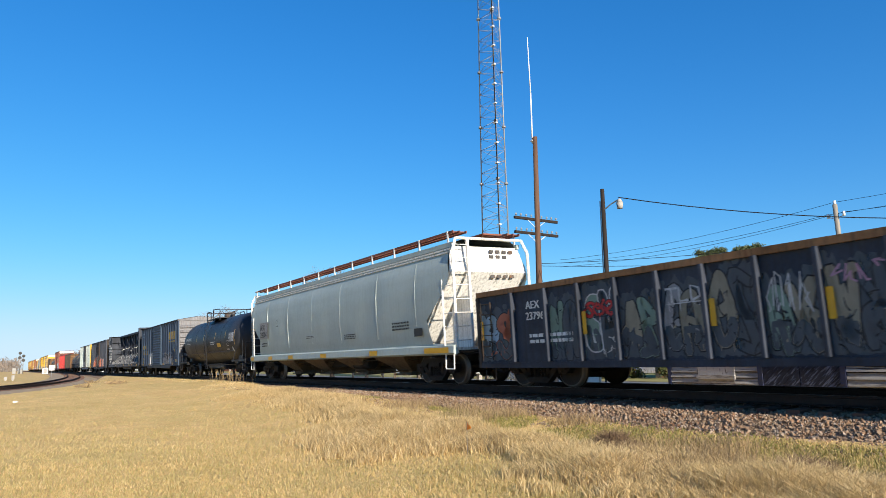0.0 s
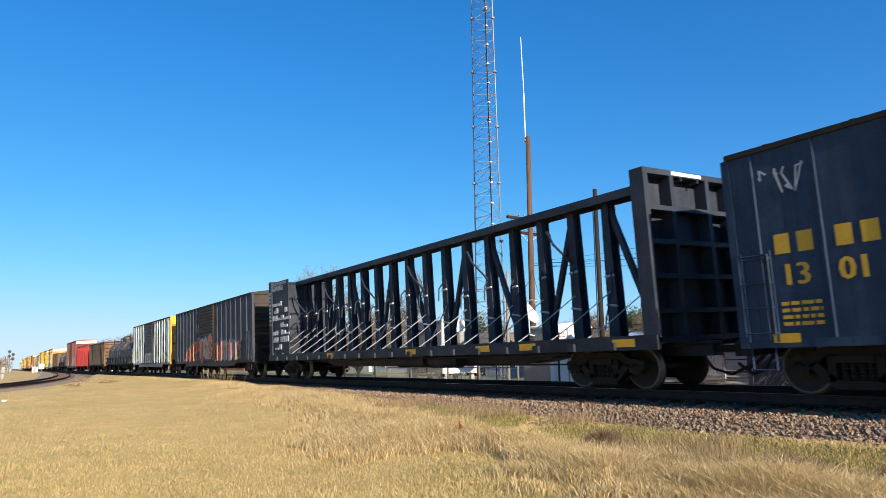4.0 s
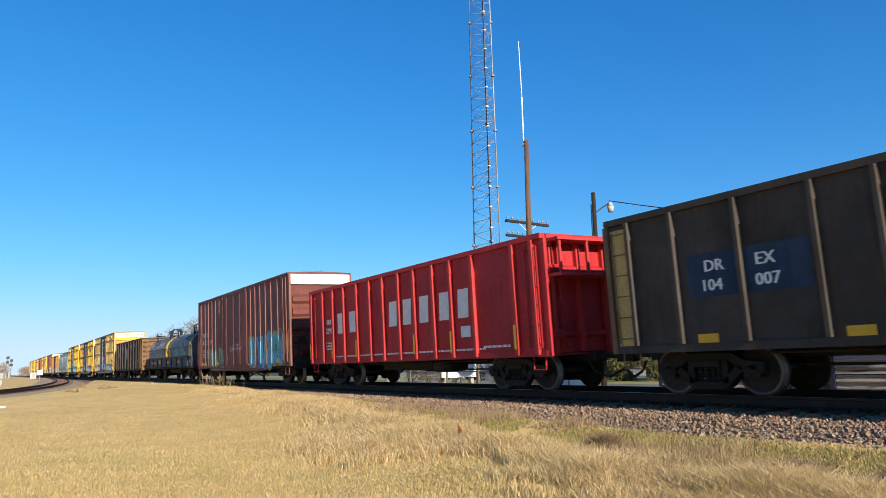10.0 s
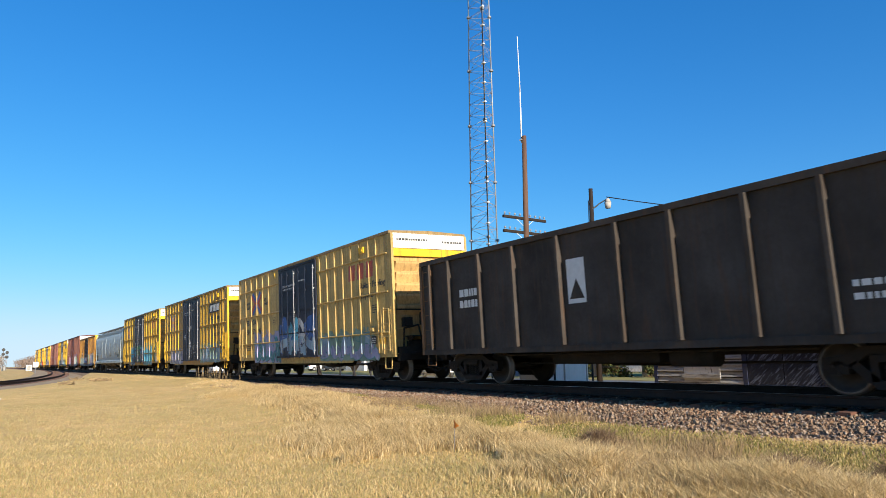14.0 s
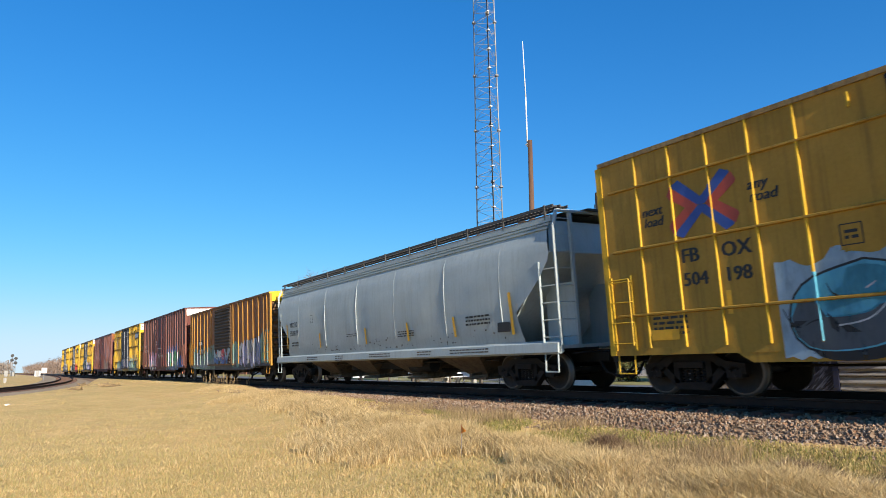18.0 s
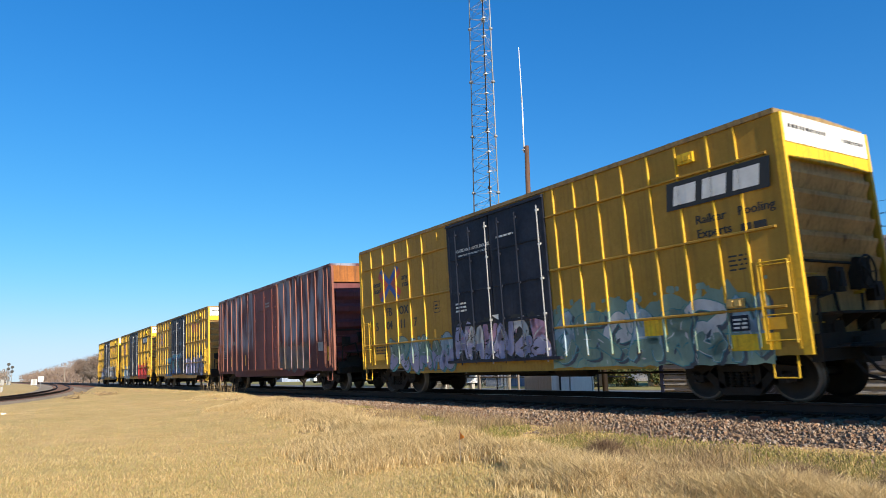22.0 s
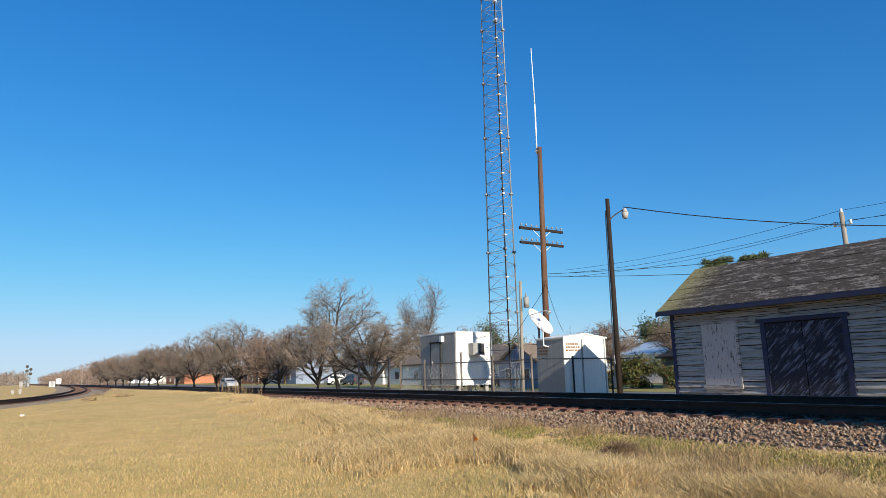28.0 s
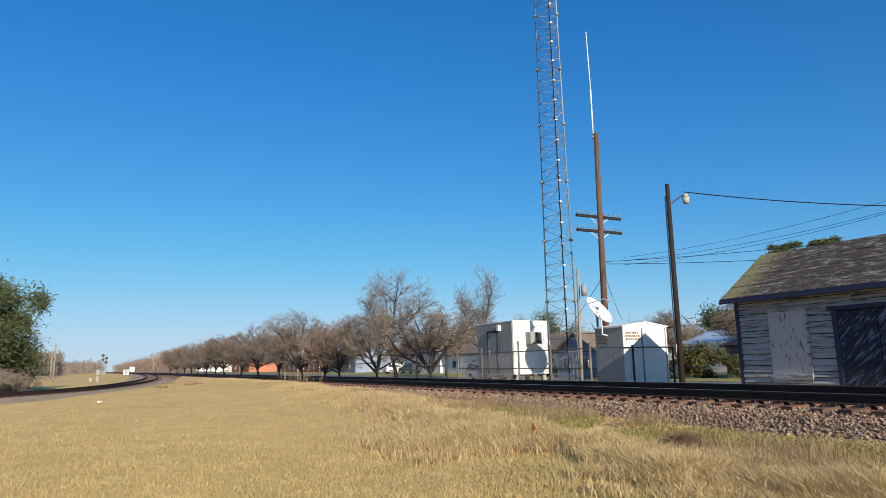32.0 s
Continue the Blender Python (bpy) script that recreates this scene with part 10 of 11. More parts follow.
def old_roofing(name):
    """Dark worn roofing with pale bald patches along the courses and lichen spreading from one end."""
    m, nt, b = _nodes(name)
    v = _coords(nt, 0)
    n1 = _noise(nt, v, 3.6, 9, 0.82, (0.6, 1.9, 1.9))
    n2 = _noise(nt, v, 15, 7, 0.8, (1, 2.0, 2.0))
    n3 = _noise(nt, v, 30, 4, 0.7)
    col = _mix(nt, _ramp(nt, n2, 0.35, 0.65), (0.022, 0.019, 0.017), (0.1, 0.083, 0.072))
    col = _mix(nt, _ramp(nt, n1, 0.53, 0.56), col, _mix(nt, _ramp(nt, n3, 0.3, 0.7), (0.14, 0.125, 0.11), (0.33, 0.3, 0.27)))
    sep = nt.nodes.new("ShaderNodeSeparateXYZ")
    nt.links.new(v, sep.inputs[0])
    near = nt.nodes.new("ShaderNodeMapRange")
    near.inputs["From Min"].default_value, near.inputs["From Max"].default_value = -11.6, -14.4
    near.inputs["To Min"].default_value, near.inputs["To Max"].default_value = -0.3, 0.1
    nt.links.new(sep.outputs[0], near.inputs["Value"])
    add_ = nt.nodes.new("ShaderNodeMath")
    add_.operation = "ADD"
    nt.links.new(near.outputs[0], add_.inputs[0])
    nt.links.new(n2, add_.inputs[1])
    col = _mix(nt, _ramp(nt, add_.outputs[0], 0.5, 0.6), col, _mix(nt, n3, (0.16, 0.14, 0.06), (0.36, 0.33, 0.17)))
    nt.links.new(col, b.inputs["Base Color"])
    b.inputs["Roughness"].default_value = 0.95
    b.inputs["Specular IOR Level"].default_value = 0.2
    _bump(nt, b, n2, 0.6, 0.03)
    return m


M_SHINGLE = M_LICHEN = old_roofing("worn_lichened_roofing")

shed = thing("old_shed", "weathered white clapboard shed with peeling blue doors", "shed")
GX0, GX1, GY0, GY1 = -14.45, -3.2, 18.0, 21.5
EZ, RZ, RY = 3.32, 4.84, 19.72
GZS = ground_z(-10, 19)
# wall kept dark so the gaps show painted shade under each lap
bm = bmesh.new()
prism(bm, [(GY0 + 0.02, GZS - 0.1), (GY1, GZS - 0.1), (GY1, EZ), (RY, RZ - 0.1), (GY0 + 0.02, EZ)], "x", GX0 + 0.02, GX1)
part("wall", bm, M_POLED, shed, "dark boarding behind the clapboards")
# boards
WX0, WX1, WZ0, WZ1 = -13.32, -12.12, 1.0, 2.8
DX0, DX1, DZ1 = -11.2, -9.1, 2.8
bh = 0.172
k = 0
z = GZS + 0.02
rngb = random.Random(9)
while z < EZ - 0.05:
    spans = [(GX0 + 0.1, GX1)]
    cuts = []
    if z + bh > WZ0 - 0.02 and z < WZ1 + 0.05:
        cuts.append((WX0 - 0.02, WX1 + 0.02))
    if z < DZ1 + 0.02:
        cuts.append((DX0 - 0.16, DX1 + 0.16))
    for a, b in cuts:
        out = []
        for p, q in spans:
            if b <= p or a >= q:
                out.append((p, q))
            else:
                out += [(p, a), (b, q)]
        spans = [s for s in out if s[1] - s[0] > 0.05]
    for p, q in spans:
        seg = []
        u = p
        while q - u > 4.2:
            c = u + rngb.uniform(2.4, 3.9)
            seg.append((u, c - 0.008))
            u = c
        seg.append((u, q))
        for a, b in seg:
            bm = bmesh.new()
            dz = rngb.uniform(-0.012, 0.012)
            prism(bm, [(GY0 - 0.06, z + 0.022 + dz), (GY0 - 0.057, z + 0.04), (GY0 - 0.004, z + bh + 0.006), (GY0 + 0.01, z + bh + 0.006), (GY0 + 0.01, z + 0.02)], "x", a, b)
            part("board", bm, M_CLAP, shed, at=(0, rngb.uniform(-0.006, 0.004), dz * 0.5))
    z += bh
    k += 1
bm = bmesh.new()
bx(bm, GX0 - 0.01, GX0 + 0.12, GY0 - 0.06, GY0 + 0.05, GZS - 0.05, EZ - 0.02)
part("corner_board", bm, M_TRIMB, shed, "blue corner board")
bm = bmesh.new()
bx(bm, WX0, WX1 - 0.022, GY0 - 0.06, GY0 - 0.02, WZ0 + 0.09, WZ1 + 0.1)
part("shutter", bm, M_SHUT, shed, "peeling white boarded window")
bm = bmesh.new()
bx(bm, WX0 - 0.05, WX1 + 0.06, GY0 - 0.1, GY0 - 0.02, WZ0 - 0.03, WZ0 + 0.09)
bx(bm, WX1 - 0.02, WX1 + 0.05, GY0 - 0.07, GY0 - 0.02, WZ0 + 0.09, WZ1 + 0.12)
bx(bm, WX0 - 0.015, WX1 + 0.015, GY0 - 0.05, GY0 - 0.01, WZ0 - 0.2, WZ0 - 0.03)
bx(bm, WX0 - 0.015, WX1 - 0.022, GY0 - 0.055, GY0 - 0.01, WZ1 + 0.1, WZ1 + 0.2)
part("window_frame", bm, M_CLAP, shed)
xm = (DX0 + DX1) / 2
for a, b in ((DX0, xm - 0.012), (xm + 0.012, DX1)):
    # diagonal boarded leaf
    n = 14
    leaf = None
    bm = bmesh.new()
    bx(bm, a, b, GY0 - 0.03, GY0 + 0.01, GZS + 0.05, DZ1 - 0.02)
    leaf = part("door", bm, M_DOORB, shed, "peeling blue door of diagonal boards")
    w, h = b - a, DZ1 - 0.02 - GZS - 0.05
    step = 0.19
    t = -w
    while t < h:
        pts = []
        # clip the strip z = zb + t + (x - a) .. + step to the leaf
        def zat(x, tt):
            return GZS + 0.05 + tt + (x - a)
        poly = [(a, zat(a, t)), (b, zat(b, t)), (b, zat(b, t + step - 0.012)), (a, zat(a, t + step - 0.012))]
        lo, hi = GZS + 0.05, DZ1 - 0.02
        for bound, keep in ((lo, 1), (hi, -1)):
            outp = []
            for i in range(len(poly)):
                (ax, az), (cx, cz) = poly[i], poly[(i + 1) % len(poly)]
                ina, inc = (az - bound) * keep >= 0, (cz - bound) * keep >= 0
                if ina:
                    outp.append((ax, az))
                if ina != inc:
                    f = (bound - az) / (cz - az)
                    outp.append((ax + (cx - ax) * f, bound))
            poly = outp
            if len(poly) < 3:
                break
        if len(poly) >= 3:
            bm = bmesh.new()
            prism(bm, poly, "y", GY0 - 0.05, GY0 - 0.03)
            part("board", bm, M_DOORB, leaf)
        t += step
bm = bmesh.new()
bx(bm, DX0 - 0.15, DX0 - 0.01, GY0 - 0.07, GY0, GZS, DZ1 + 0.02)
bx(bm, DX1 + 0.01, DX1 + 0.15, GY0 - 0.07, GY0, GZS, DZ1 + 0.02)
bx(bm, DX0 - 0.25, DX1 + 0.2, GY0 - 0.1, GY0, DZ1 + 0.02, DZ1 + 0.13)
part("door_frame", bm, M_TRIMB, shed)
# roof with felt courses
SL = math.hypot(RY - GY0 + 0.5, RZ - EZ)
bm = bmesh.new()
prism(bm, [(GY0 - 0.42, EZ + 0.0), (RY, RZ), (GY1 + 0.4, EZ - 0.05), (GY1 + 0.4, EZ + 0.03), (RY, RZ + 0.1), (GY0 - 0.42, EZ + 0.09)], "x", GX0 - 0.22, GX1 + 0.2)
part("roof", bm, M_SHINGLE, shed, "worn patched roofing")
roof_d = Vector((0, RY - GY0 + 0.42, RZ + 0.1 - EZ - 0.09)).normalized()
roof_n = Vector((0, -roof_d.z, roof_d.y))
rngr = random.Random(6)
for c in range(4):
    f0, f1 = c / 4, (c + 1) / 4
    u = GX0 - 0.22
    L = math.hypot(RY - GY0 + 0.42, RZ - EZ + 0.01)
    while u < GX1 + 0.2:
        w = rngr.uniform(1.6, 3.4)
        v = min(u + w, GX1 + 0.2)
        bm = bmesh.new()
        base = Vector((0, GY0 - 0.42, EZ + 0.09))
        p = [base + roof_d * (L * f0), base + roof_d * (L * f1 + 0.03)]
        th = roof_n * rngr.uniform(0.012, 0.028)
        vs = [bm.verts.new((xx, q.y, q.z)) for xx in (u + 0.01, v - 0.004) for q in (p[0] + roof_n * 0.002, p[1] + roof_n * 0.002, p[1] + roof_n * 0.006, p[0] + th)]
        for qd in ((0, 1, 2, 3), (7, 6, 5, 4), (3, 2, 6, 7), (0, 3, 7, 4), (1, 5, 6, 2), (0, 4, 5, 1)):
            bm.faces.new([vs[i] for i in qd])
        part("roofing_sheet", bm, M_LICHEN if u < GX0 + 1.6 else M_SHINGLE, shed)
        u = v
bm = bmesh.new()
bx(bm, GX0 - 0.24, GX1 + 0.2, GY0 - 0.46, GY0 - 0.42, EZ - 0.05, EZ + 0.09)
bx(bm, GX0 - 0.22, GX1 + 0.2, GY0 - 0.42, GY0 - 0.02, EZ - 0.03, EZ - 0.005)
prism(bm, [(GY0 - 0.42, EZ - 0.08), (RY, RZ - 0.06), (RY, RZ + 0.06), (GY0 - 0.42, EZ + 0.06)], "x", GX0 - 0.27, GX0 - 0.222)
part("fascia", bm, M_TRIMB, shed, "blue fascia board")

# ---- trees ----
M_BARK = rough_mat("grey_brown_bark", (0.03, 0.024, 0.02), (0.065, 0.053, 0.044), 4, 25, 0.95, 0.6, 0.02, (2, 2, 0.5))
M_TWIG = per_island("winter_twigs", [(0.13, 0.105, 0.085), (0.22, 0.18, 0.145), (0.29, 0.235, 0.19), (0.17, 0.14, 0.115)], rough=0.9, bump=0)
M_TWIGR = per_island("reddish_winter_twigs", [(0.18, 0.125, 0.095), (0.27, 0.195, 0.15), (0.22, 0.16, 0.125)], rough=0.9, bump=0)
M_PINE = per_island("pine_needles", [(0.04, 0.065, 0.02), (0.085, 0.115, 0.035), (0.13, 0.14, 0.05), (0.065, 0.09, 0.03)], rough=0.8, bump=0, trans=0.2)
M_HEDGE = per_island("autumn_hedge_leaves", [(0.04, 0.075, 0.015), (0.08, 0.11, 0.025), (0.13, 0.1, 0.02), (0.05, 0.08, 0.02), (0.17, 0.07, 0.02)], rough=0.8, bump=0, trans=0.2)


def bare_tree(seed, height, width, trunk_h, limbs, twigs, thick=0.16):
    """Meshes of a leafless tree: a short trunk, limbs spreading like a vase, and a rounded crown of fine twigs."""
    rng = random.Random(seed)
    bm = bmesh.new()
    tips = []
    rise = height - trunk_h
    lean_x, lean_y = rng.uniform(-0.06, 0.06) * width, rng.uniform(-0.06, 0.06) * width
    bulge = [rng.uniform(0.86, 1.1) for _ in range(9)]

    def inside(p, k=1.0):
        """Within the uneven dome of the crown."""
        a = (math.atan2(p.y, p.x) / (2 * math.pi) + 0.5) * 8.99
        f = bulge[int(a)] * k
        z = (p.z - trunk_h * 0.9 - rise * 0.28) / (rise * 0.72 if p.z > trunk_h * 0.9 + rise * 0.28 else rise * 0.4)
        return ((p.x - lean_x) ** 2 + (p.y - lean_y) ** 2) / (width / 2 * f) ** 2 + (z / f) ** 2 < 1.0

    def limb(p, d, length, r, depth, wild=0.1):
        segs = 5 if depth < 2 else 3
        out = []
        for k in range(segs):
            d = (d + Vector((rng.gauss(0, wild), rng.gauss(0, wild), rng.gauss(0.02, 0.07)))).normalized()
            q = p + d * length / segs
            if depth > 1 and not inside(q, 0.97):
                break
            r2 = r * 0.8
            rod(bm, p, q, r, 6 if depth == 0 else 4 if depth == 1 else 3, 0, r2)
            p, r = q, r2
            out.append((p.copy(), d.copy(), r))
        return out

    base = limb(Vector((0, 0, -0.15)), Vector((rng.gauss(0, 0.05), rng.gauss(0, 0.05), 1)).normalized(), trunk_h + 0.15, thick, 0)
    for i in range(limbs):
        a = 2 * math.pi * (i + rng.uniform(-0.35, 0.35)) / limbs
        lean = rng.uniform(0.4, 1.25) if i else 0.12
        d = Vector((math.cos(a) * math.sin(lean), math.sin(a) * math.sin(lean), math.cos(lean)))
        reach = 1 / math.sqrt((math.sin(lean) / (width / 2)) ** 2 + (math.cos(lean) / rise) ** 2)
        p = base[-1 if i % 3 else -2][0]
        main = limb(p, d, reach * rng.uniform(0.72, 0.84), thick * rng.uniform(0.4, 0.55), 1)
        for (q, e, r) in main[1:]:
            for _ in range(3):
                e2 = (e + Vector((rng.gauss(0, 0.7), rng.gauss(0, 0.7), rng.gauss(0.02, 0.45)))).normalized()
                second = limb(q, e2, reach * rng.uniform(0.24, 0.42), r * 0.6, 2, 0.2)
                tips += second
                for (q2, e3, r3) in second:
                    for _k in range(2):
                        e4 = (e3 + Vector((rng.gauss(0, 0.8), rng.gauss(0, 0.8), rng.gauss(0.0, 0.5)))).normalized()
                        tips += limb(q2, e4, reach * rng.uniform(0.14, 0.26), r3 * 0.55, 3, 0.25)
    me_t = to_mesh("trunk", bm, M_BARK)
    V, F = [], []
    for _ in range(twigs):
        p, d, r = tips[rng.randrange(len(tips))]
        for _s in range(2):
            d2 = (d + Vector((rng.gauss(0, 0.75), rng.gauss(0, 0.75), rng.gauss(0.05, 0.5)))).normalized()
            ln = rng.uniform(0.2, 0.6) * height / 7
            w = rng.uniform(0.007, 0.013)
            q = p + d2 * ln
            if not inside(q, rng.uniform(0.96, 1.08)):
                break
            a = d2.orthogonal().normalized() * w
            b = d2.cross(a).normalized() * w
            i = len(V)
            V += [tuple(p + a), tuple(p - a * 0.5 + b), tuple(p - a * 0.5 - b), tuple(q)]
            F += [(i, i + 1, i + 3), (i + 1, i + 2, i + 3), (i + 2, i, i + 3)]
            p, d = p + d2 * ln * rng.uniform(0.3, 0.8), d2
    me_c = bpy.data.meshes.new("crown")
    me_c.from_pydata(V, [], F)
    return me_t, me_c


def plant(meshes, at, label, mt, turn=0, scale=1.0, group="bare street trees"):
    me_t, me_c = meshes
    t = thing("bare_tree", label, "tree", group, at=Matrix.Translation(at) @ pose(0, 0, 0, 0, 0, turn) @ Matrix.Scale(scale, 4))
    part("trunk", me_t, None, t)
    if not me_c.materials:
        me_c.materials.append(mt)
    part("crown", me_c, None, t, "fine bare winter twigs")
    return t


KINDS = [bare_tree(q, 7.6, 10.2, 1.3, 8, 6000, 0.26) for q in (101, 102, 103)]
KINDR = [bare_tree(q, 7.0, 9.4, 1.2, 8, 7000, 0.24) for q in (111, 112)]
KWIDE = bare_tree(104, 6.6, 13.2, 1.3, 9, 7500, 0.28)
KTALL = [bare_tree(121, 9.5, 5.0, 3.0, 5, 2600, 0.2), bare_tree(122, 9.0, 6.5, 2.6, 6, 2600, 0.2)]
rngt = random.Random(77)
for i, (x, y, kind, sc) in enumerate([(-48.2, 24, 5, 1.0), (-59.6, 24, 1, 0.95), (-69.8, 24, 3, 0.95), (-77.5, 24.5, 3, 0.85), (-84.9, 24, 0, 1.05), (-96.4, 24, 4, 1.0), (-109.4, 24, 2, 1.05), (-124, 24, 3, 1.05), (-140.4, 24, 1, 1.0), (-152, 24, 4, 1.05), (-164.5, 24, 0, 1.0),
                                      (-179, 24, 2, 1.0), (-190, 24, 3, 1.1), (-204, 24, 1, 1.0), (-222, 24, 4, 1.1), (-245, 24, 3, 1.1)]):
    meshes = (KINDS + KINDR + [KWIDE])[kind]
    plant(meshes, (x, y, ground_z(x, y)), "leafless brown street tree with a low branching trunk" if kind in (0, 1, 2, 5) else "leafless reddish-brown street tree with dense twigs", M_TWIG if kind in (0, 1, 2, 5) else M_TWIGR, rngt.uniform(0, 360), sc if i < 2 else sc * 1.14)
for x, y, k, sc, g in ((-78, 41, 0, 1.0, 0), (-66, 46, 1, 0.9, 0), (-46, 60, 1, 0.85, 0), (-58, 64, 0, 0.7, 0), (-24, 62, 1, 0.95, 0), (-18.5, 56, 0, 1.05, 0), (-12, 52, 1, 1.0, 0), (-95, 66, 0, 0.8, 0), (-27.6, 56, 1, 1.25, 0), (-61.5, 27, 1, 1.38, 0), (-63.7, 38, 0, 1.38, 0)):
    plant(KTALL[k], (x, y, ground_z(x, y)), "tall bare tree standing behind the houses", M_TWIG, rngt.uniform(0, 360), sc, "tall bare trees")
plant(KINDR[0], (-40.5, 41, ground_z(-40, 41)), "dense reddish bare tree beyond the road", M_TWIGR, 40, 0.85)
plant(KINDR[1], (-47, 60, ground_z(-40, 60)), "dense reddish bare tree beyond the road", M_TWIGR, 140, 1.1)


def leaf_cloud(name, n, centre, radii, size, mt, seed, clumps=14, parent=None, label="", flat=0.4):
    """A crown of many small leaf-like pieces gathered in uneven clumps."""
    rs = np.random.RandomState(seed)
    cc = rs.normal(0, 0.5, (clumps, 3))
    cc /= np.maximum(1, np.linalg.norm(cc, axis=1))[:, None]
    cr = rs.uniform(0.22, 0.42, clumps)
    k = rs.randint(0, clumps, n)
    p = cc[k] + rs.normal(0, 0.5, (n, 3)) * cr[k][:, None]
    P = p * np.array(radii) + np.array(centre)
    d1 = rs.normal(0, 1, (n, 3))
    d1 /= np.linalg.norm(d1, axis=1)[:, None]
    d2 = np.cross(d1, rs.normal(0, 1, (n, 3)))
    d2 /= np.linalg.norm(d2, axis=1)[:, None]
    s = size * rs.uniform(0.5, 1.4, (n, 1))
    V = np.stack([P - d1 * s, P + d2 * s * flat, P + d1 * s, P - d2 * s * flat], 1).reshape(-1, 3)
    me = bpy.data.meshes.new(name)
    me.from_pydata(V.tolist(), [], (np.arange(n)[:, None] * 4 + np.arange(4)).tolist())
    me.materials.append(mt)
    ob = new(name, me)
    ob.parent = parent
    return tagged(ob, label)


def pine(at, h, r, seed, label, group="pines", dense=9000, leaf=0.17, cap=False):
    t = thing("pine_tree", label, "pine tree", group, at=at)
    rng = random.Random(seed)
    bm = bmesh.new()
    rod(bm, (0, 0, -0.2), (0.1, 0, h * 0.92), h * 0.022, 8, 0, 0.05)
    for i in range(14):
        z = h * rng.uniform(0.3, 0.88)
        a = rng.uniform(0, 6.28)
        l = r * (1.1 - z / h) * rng.uniform(0.8, 1.4)
        rod(bm, (0.05, 0, z), (math.cos(a) * l, math.sin(a) * l, z + rng.uniform(0.0, 0.25) * l), 0.05, 5, 0, 0.015)
    part("trunk", bm, M_BARK, t)
    if cap:      # a tall bare stem with a dense rounded top
        leaf_cloud("crown", dense, (0, 0, h * 0.93), (r, r, r * 0.62), leaf, M_PINE, seed, 30, t, "rounded dark green needle cap", 0.35)
    else:
        leaf_cloud("crown", dense, (0, 0, h * 0.56), (r, r, h * 0.46), leaf, M_PINE, seed, 34, t, "tufted dark green needles", 0.3)
    return t


for x, y, h, r, s in ((-57, -6.2, 8.6, 3.3, 1), (-60, -10, 9.8, 3.4, 2), (-53, -8.6, 8.2, 3.2, 3), (-150, -19, 11, 4.5, 4), (-165, -24, 9, 4, 5), (-175, -17, 10, 4, 6), (-200, -30, 10, 5, 7), (-52.3, 75, 15.3, 1.9, 8), (-47.2, 75, 15.2, 1.5, 9), (-63, 75, 9, 3.5, 10), (-100, 75, 11, 4.5, 11), (-54, 70, 8, 3, 12), (-58, 82, 10, 3.5, 13)):
    pine((x, y, ground_z(x, y)), h, r, 40 + s, "dark green pine tree with an uneven crown", dense=34000 if s < 4 else 9000, leaf=0.14 if s < 4 else 0.15 if s in (8, 9) else 0.2, cap=s in (8, 9))
# scrub under the pines by the second track
for x, y, s in ((-51.5, -5.2, 1), (-53.5, -4.6, 2), (-56, -5.0, 3), (-50, -7.2, 4), (-58, -4.4, 5)):
    t = thing("scrub_bush", "tangled brown scrub under the pines", "bush", "scrub", at=(x, y, ground_z(x, y)))
    leaf_cloud("twig_mass", 2600, (0, 0, 0.9), (1.9, 1.6, 1.1), 0.13, M_TWIG, 60 + s, 12, t, "tangled brown twigs", 0.12)
hb = thing("hedge_bush", "round green and rust-coloured evergreen bush by the road", "bush", at=(-38.8, 42.5, ground_z(-39, 42)))
leaf_cloud("foliage", 9000, (0, 0, 1.35), (2.5, 1.8, 1.45), 0.1, M_HEDGE, 71, 30, hb, "mixed green and rusty leaves", 0.5)
hb = thing("hedge_bush", "low clipped evergreen hedge by the road", "bush", at=(-34.5, 43.5, ground_z(-39, 42)))
leaf_cloud("foliage", 5000, (0, 0, 0.8), (2.2, 1.2, 0.9), 0.09, M_HEDGE, 72, 20, hb, "dull green leaves", 0.5)
# distant woods
def far_wood(x0, x1, y0, y1, h, n, mt, seed, label):
    rs = np.random.RandomState(seed)
    x, y = rs.uniform(x0, x1, n), rs.uniform(y0, y1, n)
    top = h * (0.65 + 0.35 * patchy(x, y, 9.0))
    z = top * rs.rand(n) ** 0.7
    d = rs.normal(0, 1, (n, 3)) * np.array([0.6, 0.6, 1.0])
    d /= np.linalg.norm(d, axis=1)[:, None]
    w = np.cross(d, rs.normal(0, 1, (n, 3)))
    w /= np.linalg.norm(w, axis=1)[:, None]
    s = rs.uniform(0.5, 1.5, (n, 1)) * h / 9
    P = np.stack([x, y, z], -1)
    V = np.stack([P - d * s, P + w * s * 0.13, P + d * s, P - w * s * 0.13], 1).reshape(-1, 3)
    me = bpy.data.meshes.new("distant_wood")
    me.from_pydata(V.tolist(), [], (np.arange(n)[:, None] * 4 + np.arange(4)).tolist())
    me.materials.append(mt)
    tagged(new("distant_wood", me), label, "woods", kind="stuff")


far_wood(-900, -260, 24, 60, 10, 16000, M_TWIGR, 5, "distant brown leafless woods along the line")
far_wood(-1000, -500, -40, 10, 11, 9000, M_TWIG, 6, "far bare woods at the end of the line")
far_wood(-420, -330, -26, -12, 13, 2500, M_TWIG, 8, "round bare tree clump beside the far track")
far_wood(-320, -60, 85, 120, 9, 14000, M_TWIG, 7, "bare woods behind the houses")
far_wood(-62, -22, 78, 95, 7.5, 9000, M_TWIGR, 9, "bare reddish woods behind the low buildings")

